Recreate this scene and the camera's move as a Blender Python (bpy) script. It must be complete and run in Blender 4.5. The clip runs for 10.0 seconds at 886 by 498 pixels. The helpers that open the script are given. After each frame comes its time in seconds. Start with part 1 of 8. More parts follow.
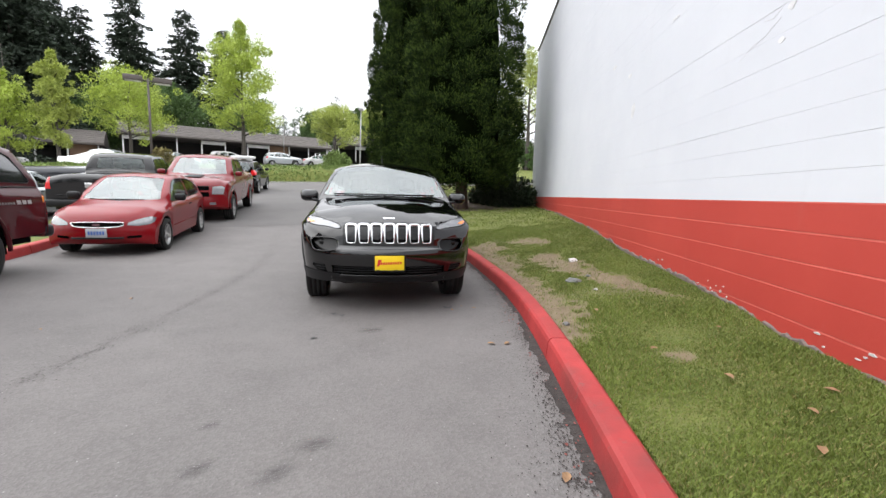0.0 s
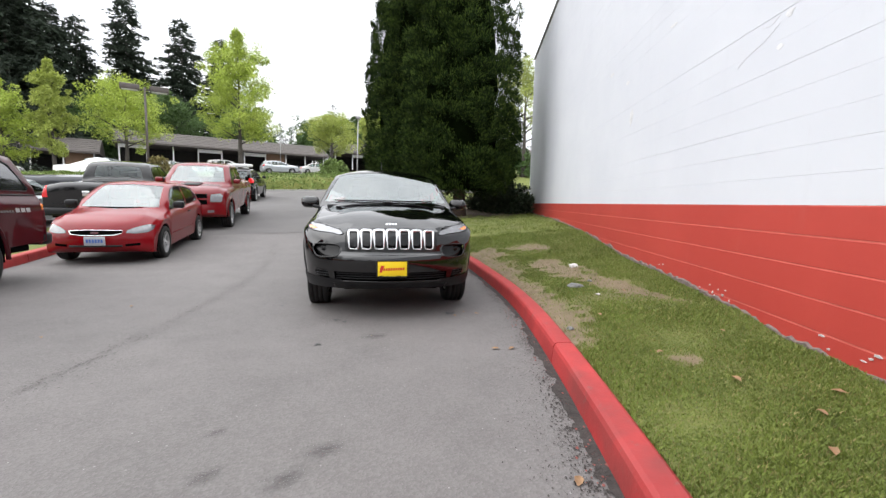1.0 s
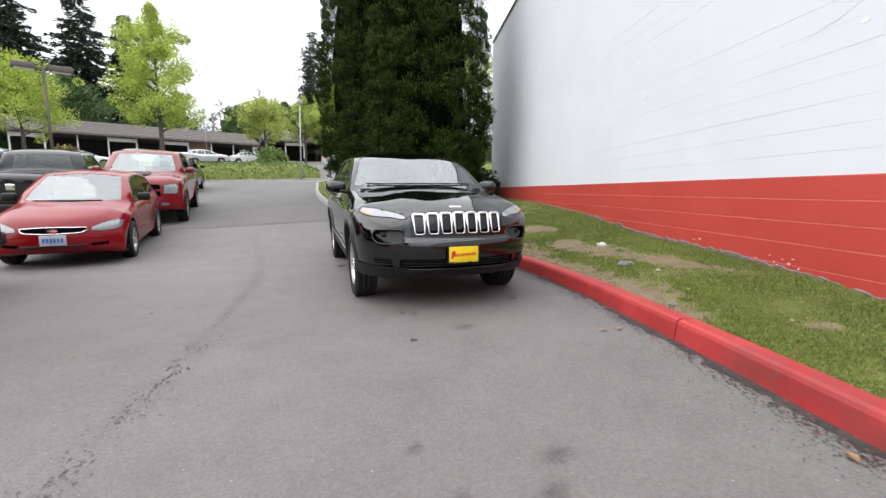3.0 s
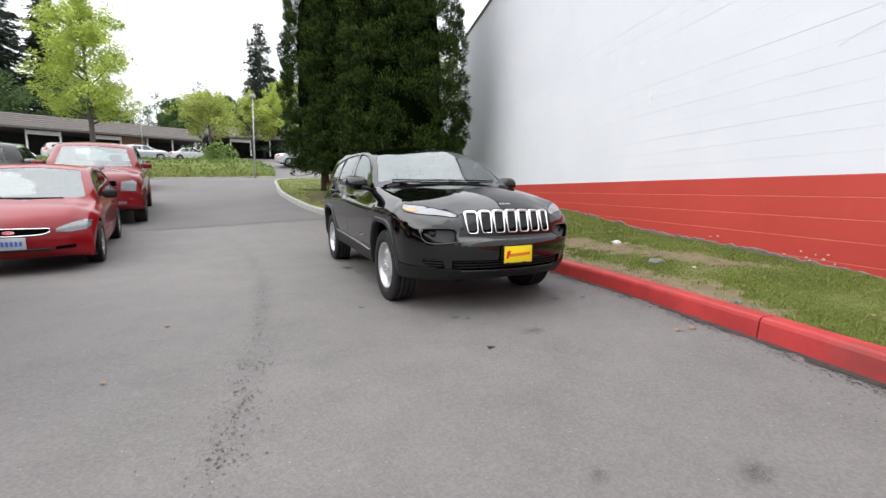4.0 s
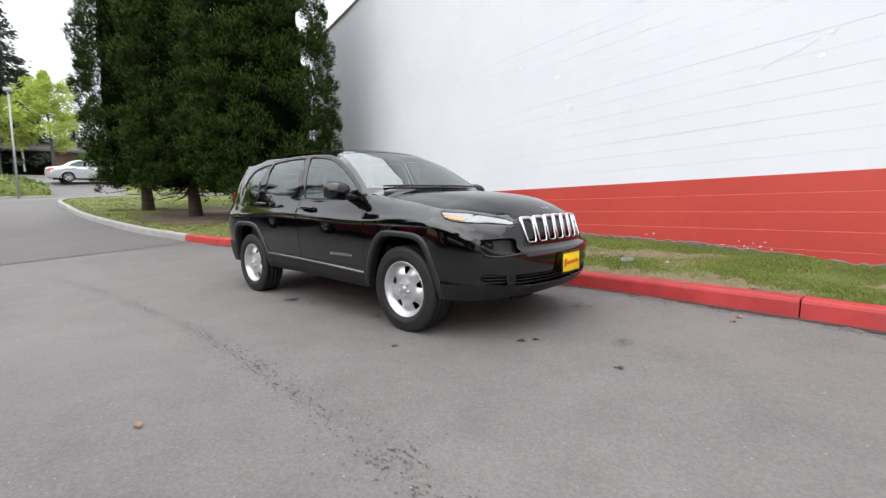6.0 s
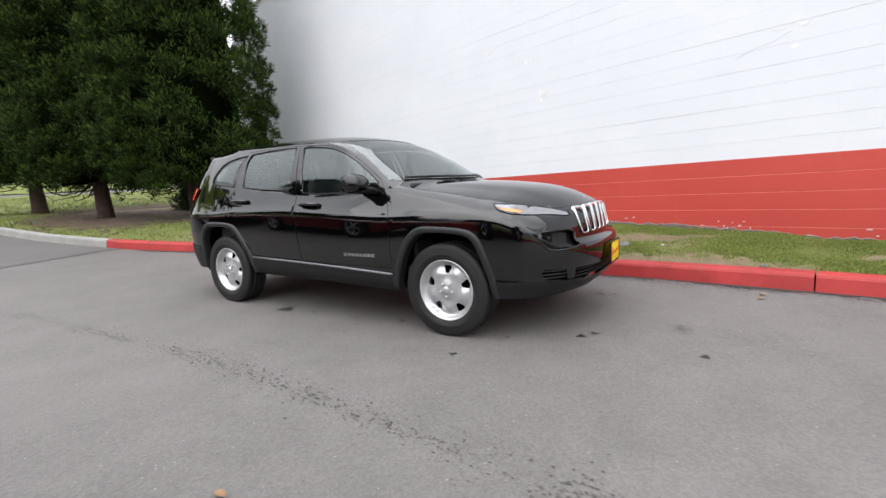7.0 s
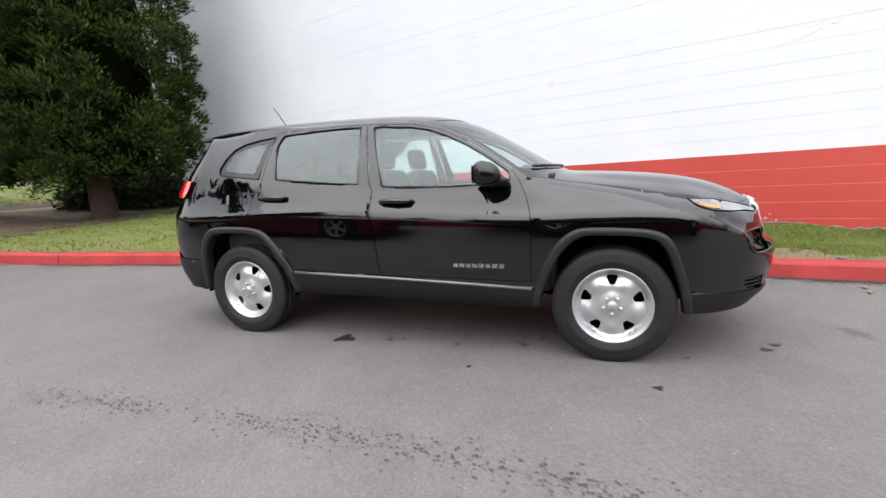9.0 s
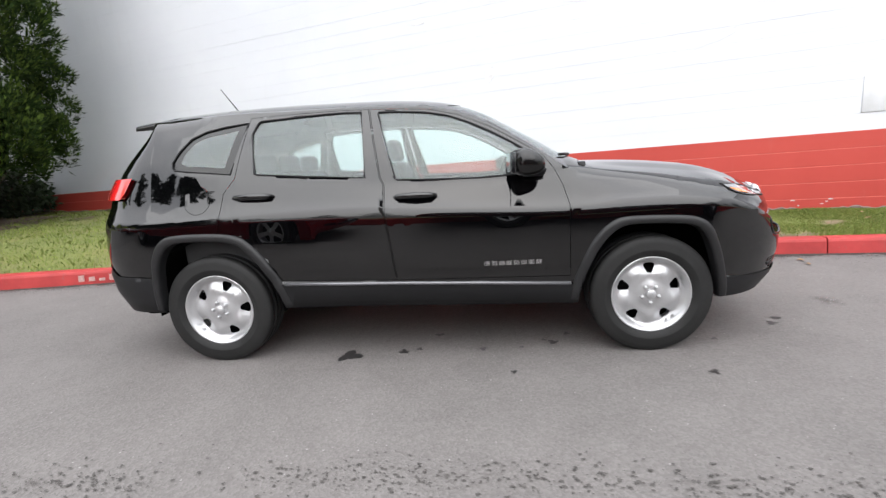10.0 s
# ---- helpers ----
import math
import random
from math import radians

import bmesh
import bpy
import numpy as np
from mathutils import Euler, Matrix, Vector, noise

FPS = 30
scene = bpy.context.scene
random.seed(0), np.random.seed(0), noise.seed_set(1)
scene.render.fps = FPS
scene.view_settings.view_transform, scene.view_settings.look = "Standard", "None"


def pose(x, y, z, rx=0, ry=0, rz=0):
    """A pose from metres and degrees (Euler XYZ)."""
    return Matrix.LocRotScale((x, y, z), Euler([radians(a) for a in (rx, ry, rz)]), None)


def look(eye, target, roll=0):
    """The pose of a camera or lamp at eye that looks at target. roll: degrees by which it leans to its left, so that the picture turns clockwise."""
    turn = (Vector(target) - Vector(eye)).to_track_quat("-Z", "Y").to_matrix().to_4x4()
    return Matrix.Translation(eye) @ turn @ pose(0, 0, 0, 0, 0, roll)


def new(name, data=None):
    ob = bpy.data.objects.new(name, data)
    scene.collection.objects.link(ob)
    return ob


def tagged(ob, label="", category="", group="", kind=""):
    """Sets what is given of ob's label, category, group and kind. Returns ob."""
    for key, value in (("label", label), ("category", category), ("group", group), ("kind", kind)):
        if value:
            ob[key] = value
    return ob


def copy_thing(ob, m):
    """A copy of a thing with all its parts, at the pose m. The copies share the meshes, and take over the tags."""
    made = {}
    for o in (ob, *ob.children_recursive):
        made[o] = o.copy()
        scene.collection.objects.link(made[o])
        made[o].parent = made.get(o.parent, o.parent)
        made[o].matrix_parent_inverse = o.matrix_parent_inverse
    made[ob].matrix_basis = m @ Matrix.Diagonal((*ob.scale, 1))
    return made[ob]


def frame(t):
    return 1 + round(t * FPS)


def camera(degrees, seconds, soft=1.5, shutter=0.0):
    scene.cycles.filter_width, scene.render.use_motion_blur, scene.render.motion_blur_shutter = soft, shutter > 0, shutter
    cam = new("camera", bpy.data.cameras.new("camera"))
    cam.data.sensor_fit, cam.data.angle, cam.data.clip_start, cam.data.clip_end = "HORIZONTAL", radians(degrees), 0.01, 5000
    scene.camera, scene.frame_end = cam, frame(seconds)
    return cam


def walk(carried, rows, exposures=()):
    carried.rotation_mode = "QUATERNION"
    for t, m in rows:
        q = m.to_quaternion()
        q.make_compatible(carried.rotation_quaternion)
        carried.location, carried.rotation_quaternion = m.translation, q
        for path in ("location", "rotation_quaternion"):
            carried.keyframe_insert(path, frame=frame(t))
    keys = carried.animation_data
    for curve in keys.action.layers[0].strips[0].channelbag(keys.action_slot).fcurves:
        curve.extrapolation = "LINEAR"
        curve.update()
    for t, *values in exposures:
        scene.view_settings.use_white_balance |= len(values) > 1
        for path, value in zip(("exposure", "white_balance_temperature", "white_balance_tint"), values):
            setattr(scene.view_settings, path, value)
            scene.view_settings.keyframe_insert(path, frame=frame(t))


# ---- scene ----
cam = camera(90.4, 10.0, soft=1.4, shutter=0.3)
ROWS = [
    (0, 0.733, 0.591, 1.223, 4.99, -7.04, -1.40),
    (0.5, 0.729, 0.580, 1.218, 4.01, -5.70, 0.22),
    (1, 0.675, 0.580, 1.205, 4.52, -6.07, -1.17),
    (1.5, 0.430, 0.561, 1.188, 0.51, -6.70, -0.17),
    (2, 0.141, 0.562, 1.165, -1.13, -7.76, -0.16),
    (2.5, -0.224, 0.700, 1.130, -2.51, -8.08, 0.42),
    (2.7, -0.374, 0.751, 1.132, -2.86, -7.41, 0.18),
    (3.8, -1.328, 1.125, 1.083, -9.43, -8.34, 0.51),
    (4, -1.493, 1.205, 1.094, -10.69, -7.63, 0.02),
    (4.5, -1.946, 1.405, 1.085, -17.96, -8.20, 1.35),
    (5, -2.330, 1.713, 1.066, -22.34, -8.30, 3.24),
    (5.5, -2.700, 2.044, 1.092, -28.53, -7.05, 3.49),
    (5.7, -2.783, 2.214, 1.037, -30.71, -6.44, 2.59),
    (6.8, -3.359, 3.117, 1.075, -41.97, -7.22, 2.84),
    (7, -3.454, 3.284, 1.095, -44.15, -7.82, 3.40),
    (7.5, -3.600, 3.703, 1.103, -45.97, -9.09, 2.58),
    (8, -3.761, 4.132, 1.113, -49.81, -8.47, 2.52),
    (8.5, -3.895, 4.576, 1.144, -53.94, -9.29, 4.77),
    (9, -3.906, 5.023, 1.162, -57.25, -9.16, 3.41),
    (9.5, -3.981, 5.462, 1.182, -65.62, -9.44, 4.63),
    (10, -4.009, 5.879, 1.180, -71.05, -10.53, 4.34),
]
walk(cam, [(t, pose(x, y, z, 90 + pitch, roll, yaw)) for t, x, y, z, yaw, pitch, roll in ROWS],
     exposures=[(0.0, 0.18), (2.5, 0.16), (5.0, 0.15), (7.5, 0.21), (8.5, 0.25), (10.0, 0.39)])

# ---------------------------------------------------------------- sky and sun
world = bpy.data.worlds.new("overcast_sky")
scene.world = world
world.use_nodes = True
wn, wl = world.node_tree.nodes, world.node_tree.links
wn.clear()
w_out = wn.new("ShaderNodeOutputWorld")
w_bg = wn.new("ShaderNodeBackground")
w_sky = wn.new("ShaderNodeTexSky")
w_sky.sky_type = "NISHITA"
w_sky.sun_disc = False
w_sky.sun_elevation, w_sky.sun_rotation = radians(42), radians(254)
w_sky.air_density, w_sky.dust_density = 1.0, 2.0
w_dim = wn.new("ShaderNodeVectorMath")
w_dim.operation = "SCALE"
w_dim.inputs["Scale"].default_value = 0.12
wl.new(w_sky.outputs["Color"], w_dim.inputs[0])
w_tc = wn.new("ShaderNodeTexCoord")
w_noise = wn.new("ShaderNodeTexNoise")
w_noise.inputs["Scale"].default_value = 2.6
w_noise.inputs["Detail"].default_value = 5
wl.new(w_tc.outputs["Generated"], w_noise.inputs["Vector"])
w_ramp = wn.new("ShaderNodeValToRGB")
w_ramp.color_ramp.elements[0].position, w_ramp.color_ramp.elements[0].color = 0.30, (1.42, 1.46, 1.54, 1)
w_ramp.color_ramp.elements[1].position, w_ramp.color_ramp.elements[1].color = 0.66, (1.85, 1.86, 1.90, 1)
wl.new(w_noise.outputs["Fac"], w_ramp.inputs["Fac"])
w_mix = wn.new("ShaderNodeMix")
w_mix.data_type = "RGBA"
w_mix.inputs["Factor"].default_value = 0.88
wl.new(w_dim.outputs[0], w_mix.inputs[6])
wl.new(w_ramp.outputs["Color"], w_mix.inputs[7])
w_sep = wn.new("ShaderNodeSeparateXYZ")
wl.new(w_tc.outputs["Generated"], w_sep.inputs[0])
w_rise = wn.new("ShaderNodeMapRange")
w_rise.inputs["To Min"].default_value, w_rise.inputs["To Max"].default_value = 0.52, 1.76
wl.new(w_sep.outputs["Z"], w_rise.inputs["Value"])
w_dome = wn.new("ShaderNodeVectorMath")
w_dome.operation = "SCALE"
wl.new(w_mix.outputs[2], w_dome.inputs[0])
wl.new(w_rise.outputs["Result"], w_dome.inputs["Scale"])
wl.new(w_dome.outputs[0], w_bg.inputs["Color"])
w_bg.inputs["Strength"].default_value = 1.10
wl.new(w_bg.outputs[0], w_out.inputs[0])

sun = new("sun", bpy.data.lights.new("sun", "SUN"))
sun.data.energy, sun.data.angle, sun.data.color = 1.4, radians(85), (1.0, 0.99, 0.97)
sun.matrix_world = look((-27, -1.5, 25), (0, 6, 0))


# ---------------------------------------------------------------- materials
def nodes_of(name):
    m = bpy.data.materials.new(name)
    m.use_nodes = True
    return m, m.node_tree.nodes, m.node_tree.links, m.node_tree.nodes["Principled BSDF"]


def noise_node(n, l, vec, scale, detail=4.0, rough=0.55):
    t = n.new("ShaderNodeTexNoise")
    t.inputs["Scale"].default_value, t.inputs["Detail"].default_value, t.inputs["Roughness"].default_value = scale, detail, rough
    l.new(vec, t.inputs["Vector"])
    return t.outputs["Fac"]


def ramp_node(n, l, fac, stops):
    r = n.new("ShaderNodeValToRGB")
    while len(r.color_ramp.elements) < len(stops):
        r.color_ramp.elements.new(0.5)
    for e, (p, c) in zip(r.color_ramp.elements, stops):
        e.position, e.color = p, (*c, 1) if len(c) == 3 else c
    l.new(fac, r.inputs["Fac"])
    return r.outputs["Color"]


def mix_node(n, l, fac, a, b, blend="MIX"):
    m = n.new("ShaderNodeMix")
    m.data_type, m.blend_type = "RGBA", blend
    for sock, val in ((m.inputs["Factor"], fac), (m.inputs[6], a), (m.inputs[7], b)):
        if isinstance(val, bpy.types.NodeSocket):
            l.new(val, sock)
        elif isinstance(val, (int, float)):
            sock.default_value = val
        else:
            sock.default_value = (*val, 1)
    return m.outputs[2]


def bump_node(n, l, height, strength, distance, p):
    b = n.new("ShaderNodeBump")
    b.inputs["Strength"].default_value, b.inputs["Distance"].default_value = strength, distance
    l.new(height, b.inputs["Height"])
    l.new(b.outputs["Normal"], p.inputs["Normal"])


def mat(name, col, rough=0.5, metal=0.0, var=0.12, scale=6.0, fine=60.0, bump=0.0, dist=0.002, coat=0.0, coat_rough=0.04, island=0.0, spec=0.5):
    """A surface with colour variation at two scales and fine relief."""
    m, n, l, p = nodes_of(name)
    geo = n.new("ShaderNodeNewGeometry")
    tc = n.new("ShaderNodeTexCoord")
    vec = tc.outputs["Object"]
    big = noise_node(n, l, vec, scale)
    small = noise_node(n, l, vec, fine, 3.0)
    lo = tuple(c * (1 - var) for c in col)
    hi = tuple(min(1, c * (1 + var)) for c in col)
    c = ramp_node(n, l, big, [(0.3, lo), (0.7, hi)])
    c = mix_node(n, l, 0.35 * min(1, var * 4), c, ramp_node(n, l, small, [(0.3, lo), (0.7, hi)]))
    if island:
        r = ramp_node(n, l, geo.outputs["Random Per Island"], [(0.0, tuple(x * (1 - island) for x in col)), (1.0, tuple(min(1, x * (1 + island)) for x in col))])
        c = mix_node(n, l, 0.65, c, r)
    l.new(c, p.inputs["Base Color"])
    p.inputs["Roughness"].default_value, p.inputs["Metallic"].default_value = rough, metal
    p.inputs["Coat Weight"].default_value, p.inputs["Coat Roughness"].default_value = coat, coat_rough
    p.inputs["Specular IOR Level"].default_value = spec
    if bump:
        bump_node(n, l, small, bump, dist, p)
    return m


def glass_mat(name, tint, gloss=(1, 1, 1), ior=1.5):
    m, n, l, p = nodes_of(name)
    n.remove(p)
    out = n["Material Output"]
    tr, gl, mx, fr = n.new("ShaderNodeBsdfTransparent"), n.new("ShaderNodeBsdfGlossy"), n.new("ShaderNodeMixShader"), n.new("ShaderNodeFresnel")
    tr.inputs["Color"].default_value, gl.inputs["Color"].default_value = (*tint, 1), (*gloss, 1)
    gl.inputs["Roughness"].default_value, fr.inputs["IOR"].default_value = 0.015, ior
    l.new(fr.outputs[0], mx.inputs[0])
    l.new(tr.outputs[0], mx.inputs[1])
    l.new(gl.outputs[0], mx.inputs[2])
    l.new(mx.outputs[0], out.inputs["Surface"])
    return m


def asphalt_mat():
    m, n, l, p = nodes_of("asphalt")
    vec = n.new("ShaderNodeTexCoord").outputs["Object"]
    patch = noise_node(n, l, vec, 0.35, 5.0, 0.6)
    c = ramp_node(n, l, patch, [(0.3, (0.094, 0.0845, 0.0805)), (0.7, (0.145, 0.130, 0.124))])
    c = mix_node(n, l, 0.30, c, ramp_node(n, l, noise_node(n, l, vec, 2.2, 6.0, 0.7), [(0.32, (0.082, 0.076, 0.073)), (0.62, (0.168, 0.157, 0.151))]))
    grain = n.new("ShaderNodeTexVoronoi")
    grain.inputs["Scale"].default_value = 95.0
    l.new(vec, grain.inputs["Vector"])
    c = mix_node(n, l, 0.20, c, ramp_node(n, l, grain.outputs["Color"], [(0.15, (0.08, 0.077, 0.076)), (0.9, (0.27, 0.262, 0.256))]))
    chips = n.new("ShaderNodeTexVoronoi")
    chips.inputs["Scale"].default_value = 14.0
    l.new(vec, chips.inputs["Vector"])
    c = mix_node(n, l, ramp_node(n, l, chips.outputs["Distance"], [(0.035, (0.6, 0.6, 0.6)), (0.07, (0, 0, 0))]), c, (0.42, 0.41, 0.40))
    dark = noise_node(n, l, vec, 0.9, 3.0, 0.5)
    c = mix_node(n, l, ramp_node(n, l, dark, [(0.62, (0, 0, 0)), (0.80, (0.45, 0.45, 0.45))]), c, (0.085, 0.080, 0.078))
    l.new(c, p.inputs["Base Color"])
    p.inputs["Roughness"].default_value = 0.78
    bump_node(n, l, grain.outputs["Distance"], 0.5, 0.004, p)
    return m


def grass_soil_mat():
    m, n, l, p = nodes_of("lawn_soil")
    vec = n.new("ShaderNodeTexCoord").outputs["Object"]
    c = ramp_node(n, l, noise_node(n, l, vec, 1.7, 6.0, 0.65), [(0.32, (0.085, 0.120, 0.016)), (0.58, (0.150, 0.165, 0.030)), (0.75, (0.22, 0.175, 0.065))])
    c = mix_node(n, l, 0.4, c, ramp_node(n, l, noise_node(n, l, vec, 45.0, 4.0), [(0.3, (0.05, 0.07, 0.015)), (0.7, (0.20, 0.22, 0.07))]))
    earth = ramp_node(n, l, noise_node(n, l, vec, 7.0, 6.0, 0.7), [(0.3, (0.120, 0.084, 0.053)), (0.7, (0.225, 0.165, 0.110))])
    bare = n.new("ShaderNodeAttribute")
    bare.attribute_name = "bare"
    ragged = n.new("ShaderNodeMath")
    ragged.operation = "ADD"
    l.new(bare.outputs["Fac"], ragged.inputs[0])
    l.new(ramp_node(n, l, noise_node(n, l, vec, 22.0, 5.0, 0.7), [(0.3, (-0.35, -0.35, -0.35)), (0.7, (0.35, 0.35, 0.35))]), ragged.inputs[1])
    c = mix_node(n, l, ramp_node(n, l, ragged.outputs[0], [(0.25, (0, 0, 0)), (0.85, (0.9, 0.9, 0.9))]), c, earth)
    l.new(c, p.inputs["Base Color"])
    p.inputs["Roughness"].default_value = 0.95
    bump_node(n, l, noise_node(n, l, vec, 60.0, 4.0), 0.8, 0.02, p)
    return m


def painted_kerb_mat():
    m, n, l, p = nodes_of("red_kerb_paint")
    vec = n.new("ShaderNodeTexCoord").outputs["Object"]
    c = ramp_node(n, l, noise_node(n, l, vec, 3.0, 6.0, 0.65), [(0.30, (0.27, 0.018, 0.018)), (0.65, (0.40, 0.032, 0.031))])
    wear = ramp_node(n, l, noise_node(n, l, vec, 9.0, 8.0, 0.75), [(0.60, (0, 0, 0)), (0.70, (0.85, 0.85, 0.85))])
    c = mix_node(n, l, wear, c, (0.17, 0.085, 0.075))
    dirt = ramp_node(n, l, noise_node(n, l, vec, 1.3, 4.0, 0.6), [(0.54, (0, 0, 0)), (0.74, (0.8, 0.8, 0.8))])
    c = mix_node(n, l, dirt, c, (0.115, 0.036, 0.032))
    l.new(c, p.inputs["Base Color"])
    p.inputs["Roughness"].default_value = 0.6
    bump_node(n, l, noise_node(n, l, vec, 55.0, 5.0), 0.35, 0.004, p)
    return m


def wall_paint_mat(name, lo, hi, stain, pink=None):
    m, n, l, p = nodes_of(name)
    vec = n.new("ShaderNodeTexCoord").outputs["Object"]
    c = ramp_node(n, l, noise_node(n, l, vec, 0.8, 5.0, 0.6), [(0.3, lo), (0.7, hi)])
    mp = n.new("ShaderNodeMapping")
    mp.inputs["Scale"].default_value = (1, 1.0, 0.18)
    l.new(vec, mp.inputs["Vector"])
    streak = ramp_node(n, l, noise_node(n, l, mp.outputs[0], 5.0, 6.0, 0.7), [(0.60, (0, 0, 0)), (0.85, (0.35, 0.35, 0.35))])
    c = mix_node(n, l, streak, c, stain)
    l.new(c, p.inputs["Base Color"])
    p.inputs["Roughness"].default_value = 0.62
    bump_node(n, l, noise_node(n, l, vec, 130.0, 5.0, 0.7), 0.35, 0.004, p)
    return m


M_ASPHALT = asphalt_mat()
M_SOIL = grass_soil_mat()
M_KERB_RED = painted_kerb_mat()
M_CONCRETE = mat("grey_concrete", (0.27, 0.265, 0.25), 0.85, var=0.22, scale=3, bump=0.5, dist=0.004)
M_FOOTING = mat("rough_footing", (0.15, 0.115, 0.105), 0.9, var=0.4, scale=9, fine=40, bump=0.8, dist=0.01)
M_WALL_WHITE = wall_paint_mat("white_wall_paint", (0.605, 0.622, 0.668), (0.652, 0.668, 0.708), (0.53, 0.53, 0.545))
M_WALL_RED = wall_paint_mat("red_wall_paint", (0.395, 0.037, 0.026), (0.46, 0.051, 0.036), (0.45, 0.13, 0.095))
M_JOINT_RED = mat("pale_red_joint", (0.52, 0.115, 0.088), 0.8, var=0.3, scale=5)
M_JOINT_WHITE = mat("white_joint", (0.76, 0.76, 0.77), 0.8, var=0.15, scale=5)
M_CHIP = mat("flaked_white_paint", (0.50, 0.47, 0.46), 0.8, var=0.3)
M_GRASS = mat("grass_blades", (0.132, 0.170, 0.026), 0.7, var=0.6, scale=1.1, fine=9, island=0.35)
M_DRYGRASS = mat("dry_grass", (0.26, 0.22, 0.085), 0.8, var=0.3, scale=3, island=0.3)
M_BARK = mat("brown_bark", (0.050, 0.031, 0.023), 0.95, var=0.35, scale=7, fine=30, bump=0.9, dist=0.02)
M_GREYBARK = mat("grey_bark", (0.085, 0.075, 0.065), 0.95, var=0.3, scale=7, fine=30, bump=0.7, dist=0.01)
M_SEQ_TIP = mat("lit_young_conifer_tips", (0.062, 0.096, 0.018), 0.85, var=0.6, scale=2.2, fine=9, island=0.5, spec=0.1)
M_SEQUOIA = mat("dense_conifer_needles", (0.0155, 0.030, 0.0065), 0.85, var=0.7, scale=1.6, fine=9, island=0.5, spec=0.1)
# near-black: the shade deep between the clumps is put into this colour
M_SEQ_CORE = mat("inner_needles_shade", (0.006, 0.010, 0.003), 0.95, var=0.4, scale=3, bump=1.0, dist=0.08, spec=0.0)
M_SPRING = mat("spring_leaves", (0.38, 0.47, 0.075), 0.65, var=0.25, scale=0.9, island=0.35)
M_SPRING2 = mat("yellow_green_leaves", (0.36, 0.42, 0.090), 0.65, var=0.25, scale=0.9, island=0.35)
M_BROAD = mat("green_leaves", (0.075, 0.135, 0.034), 0.7, var=0.3, scale=0.7, island=0.4)
M_FIR = mat("fir_needles", (0.022, 0.036, 0.020), 0.8, var=0.35, scale=0.5, island=0.5)
M_HEDGE = mat("hedge_leaves", (0.165, 0.235, 0.062), 0.7, var=0.3, scale=0.8, island=0.45)
M_BUSH = mat("dark_bush_leaves", (0.022, 0.040, 0.014), 0.7, var=0.3, scale=2, island=0.5)
M_MULCH = mat("needle_litter", (0.085, 0.055, 0.036), 0.95, var=0.4, scale=5, fine=50, bump=0.8, dist=0.02)
M_DIRT = mat("bare_dirt", (0.255, 0.185, 0.120), 0.95, var=0.3, scale=5, fine=50, bump=0.7, dist=0.012)
M_STONE = mat("grey_stone", (0.15, 0.15, 0.145), 0.9, var=0.3, scale=12, bump=0.7, dist=0.008)
M_LEAF = mat("dead_leaf", (0.26, 0.15, 0.075), 0.8, var=0.3, scale=20)
M_OIL = mat("oil_stain", (0.022, 0.021, 0.021), 0.5, var=0.4, scale=30)
M_TAR = mat("worn_seam", (0.068, 0.062, 0.058), 0.85, var=0.5, scale=12, fine=60, bump=0.6, dist=0.006)
M_SHINGLE = mat("brown_shingles", (0.100, 0.088, 0.080), 0.9, var=0.25, scale=1.5, fine=14, bump=0.6, dist=0.03)
M_BLDG = mat("tan_siding", (0.20, 0.125, 0.080), 0.85, var=0.2, scale=0.6, fine=9)
M_DARKBAY = mat("bay_shade", (0.035, 0.033, 0.032), 0.9, var=0.3)
M_WHITE = mat("white_paint", (0.74, 0.74, 0.74), 0.5, var=0.06)
M_POLE = mat("bronze_pole", (0.085, 0.070, 0.062), 0.5, var=0.2)
M_GALV = mat("galvanised_pole", (0.36, 0.36, 0.36), 0.5, metal=0.3, var=0.1)
M_SIGN = mat("blue_sign", (0.05, 0.13, 0.42), 0.5, var=0.05)

M_BLACK_PAINT = mat("black_car_paint", (0.0012, 0.0012, 0.0015), 0.4, var=0.1, coat=1.0, coat_rough=0.010, spec=0.0)
M_BLACK_PAINT.node_tree.nodes["Principled BSDF"].inputs["Coat IOR"].default_value = 1.68
M_ARCH = mat("satin_black_arch_trim", (0.016, 0.016, 0.017), 0.40, var=0.15, fine=160, bump=0.1, dist=0.001, spec=0.35)
# near-black and dull: the shade of wells, underbody and recesses is in the colour
M_WELL = mat("shaded_wheel_well", (0.004, 0.004, 0.004), 0.9, var=0.2, spec=0.05)
M_RED_PAINT = mat("red_car_paint", (0.185, 0.0015, 0.005), 0.4, var=0.05, coat=0.6, coat_rough=0.03, spec=0.1)
M_DARKRED_PAINT = mat("dark_red_car_paint", (0.052, 0.0015, 0.005), 0.4, var=0.06, coat=0.6, coat_rough=0.03, spec=0.1)
M_CRIMSON_PAINT = mat("crimson_truck_paint", (0.150, 0.003, 0.006), 0.4, var=0.06, coat=0.8, coat_rough=0.03, spec=0.1)
M_NAVY_PAINT = mat("blue_black_car_paint", (0.012, 0.014, 0.020), 0.3, var=0.1, coat=1.0, coat_rough=0.03)
M_SILVER_PAINT = mat("silver_car_paint", (0.50, 0.53, 0.55), 0.35, metal=0.4, var=0.05, coat=1.0, coat_rough=0.03)
M_WHITE_PAINT = mat("white_car_paint", (0.70, 0.70, 0.70), 0.35, var=0.03, coat=1.0, coat_rough=0.03)
M_PLASTIC = mat("black_plastic_trim", (0.011, 0.011, 0.012), 0.48, spec=0.25, var=0.15, fine=160, bump=0.12, dist=0.001)
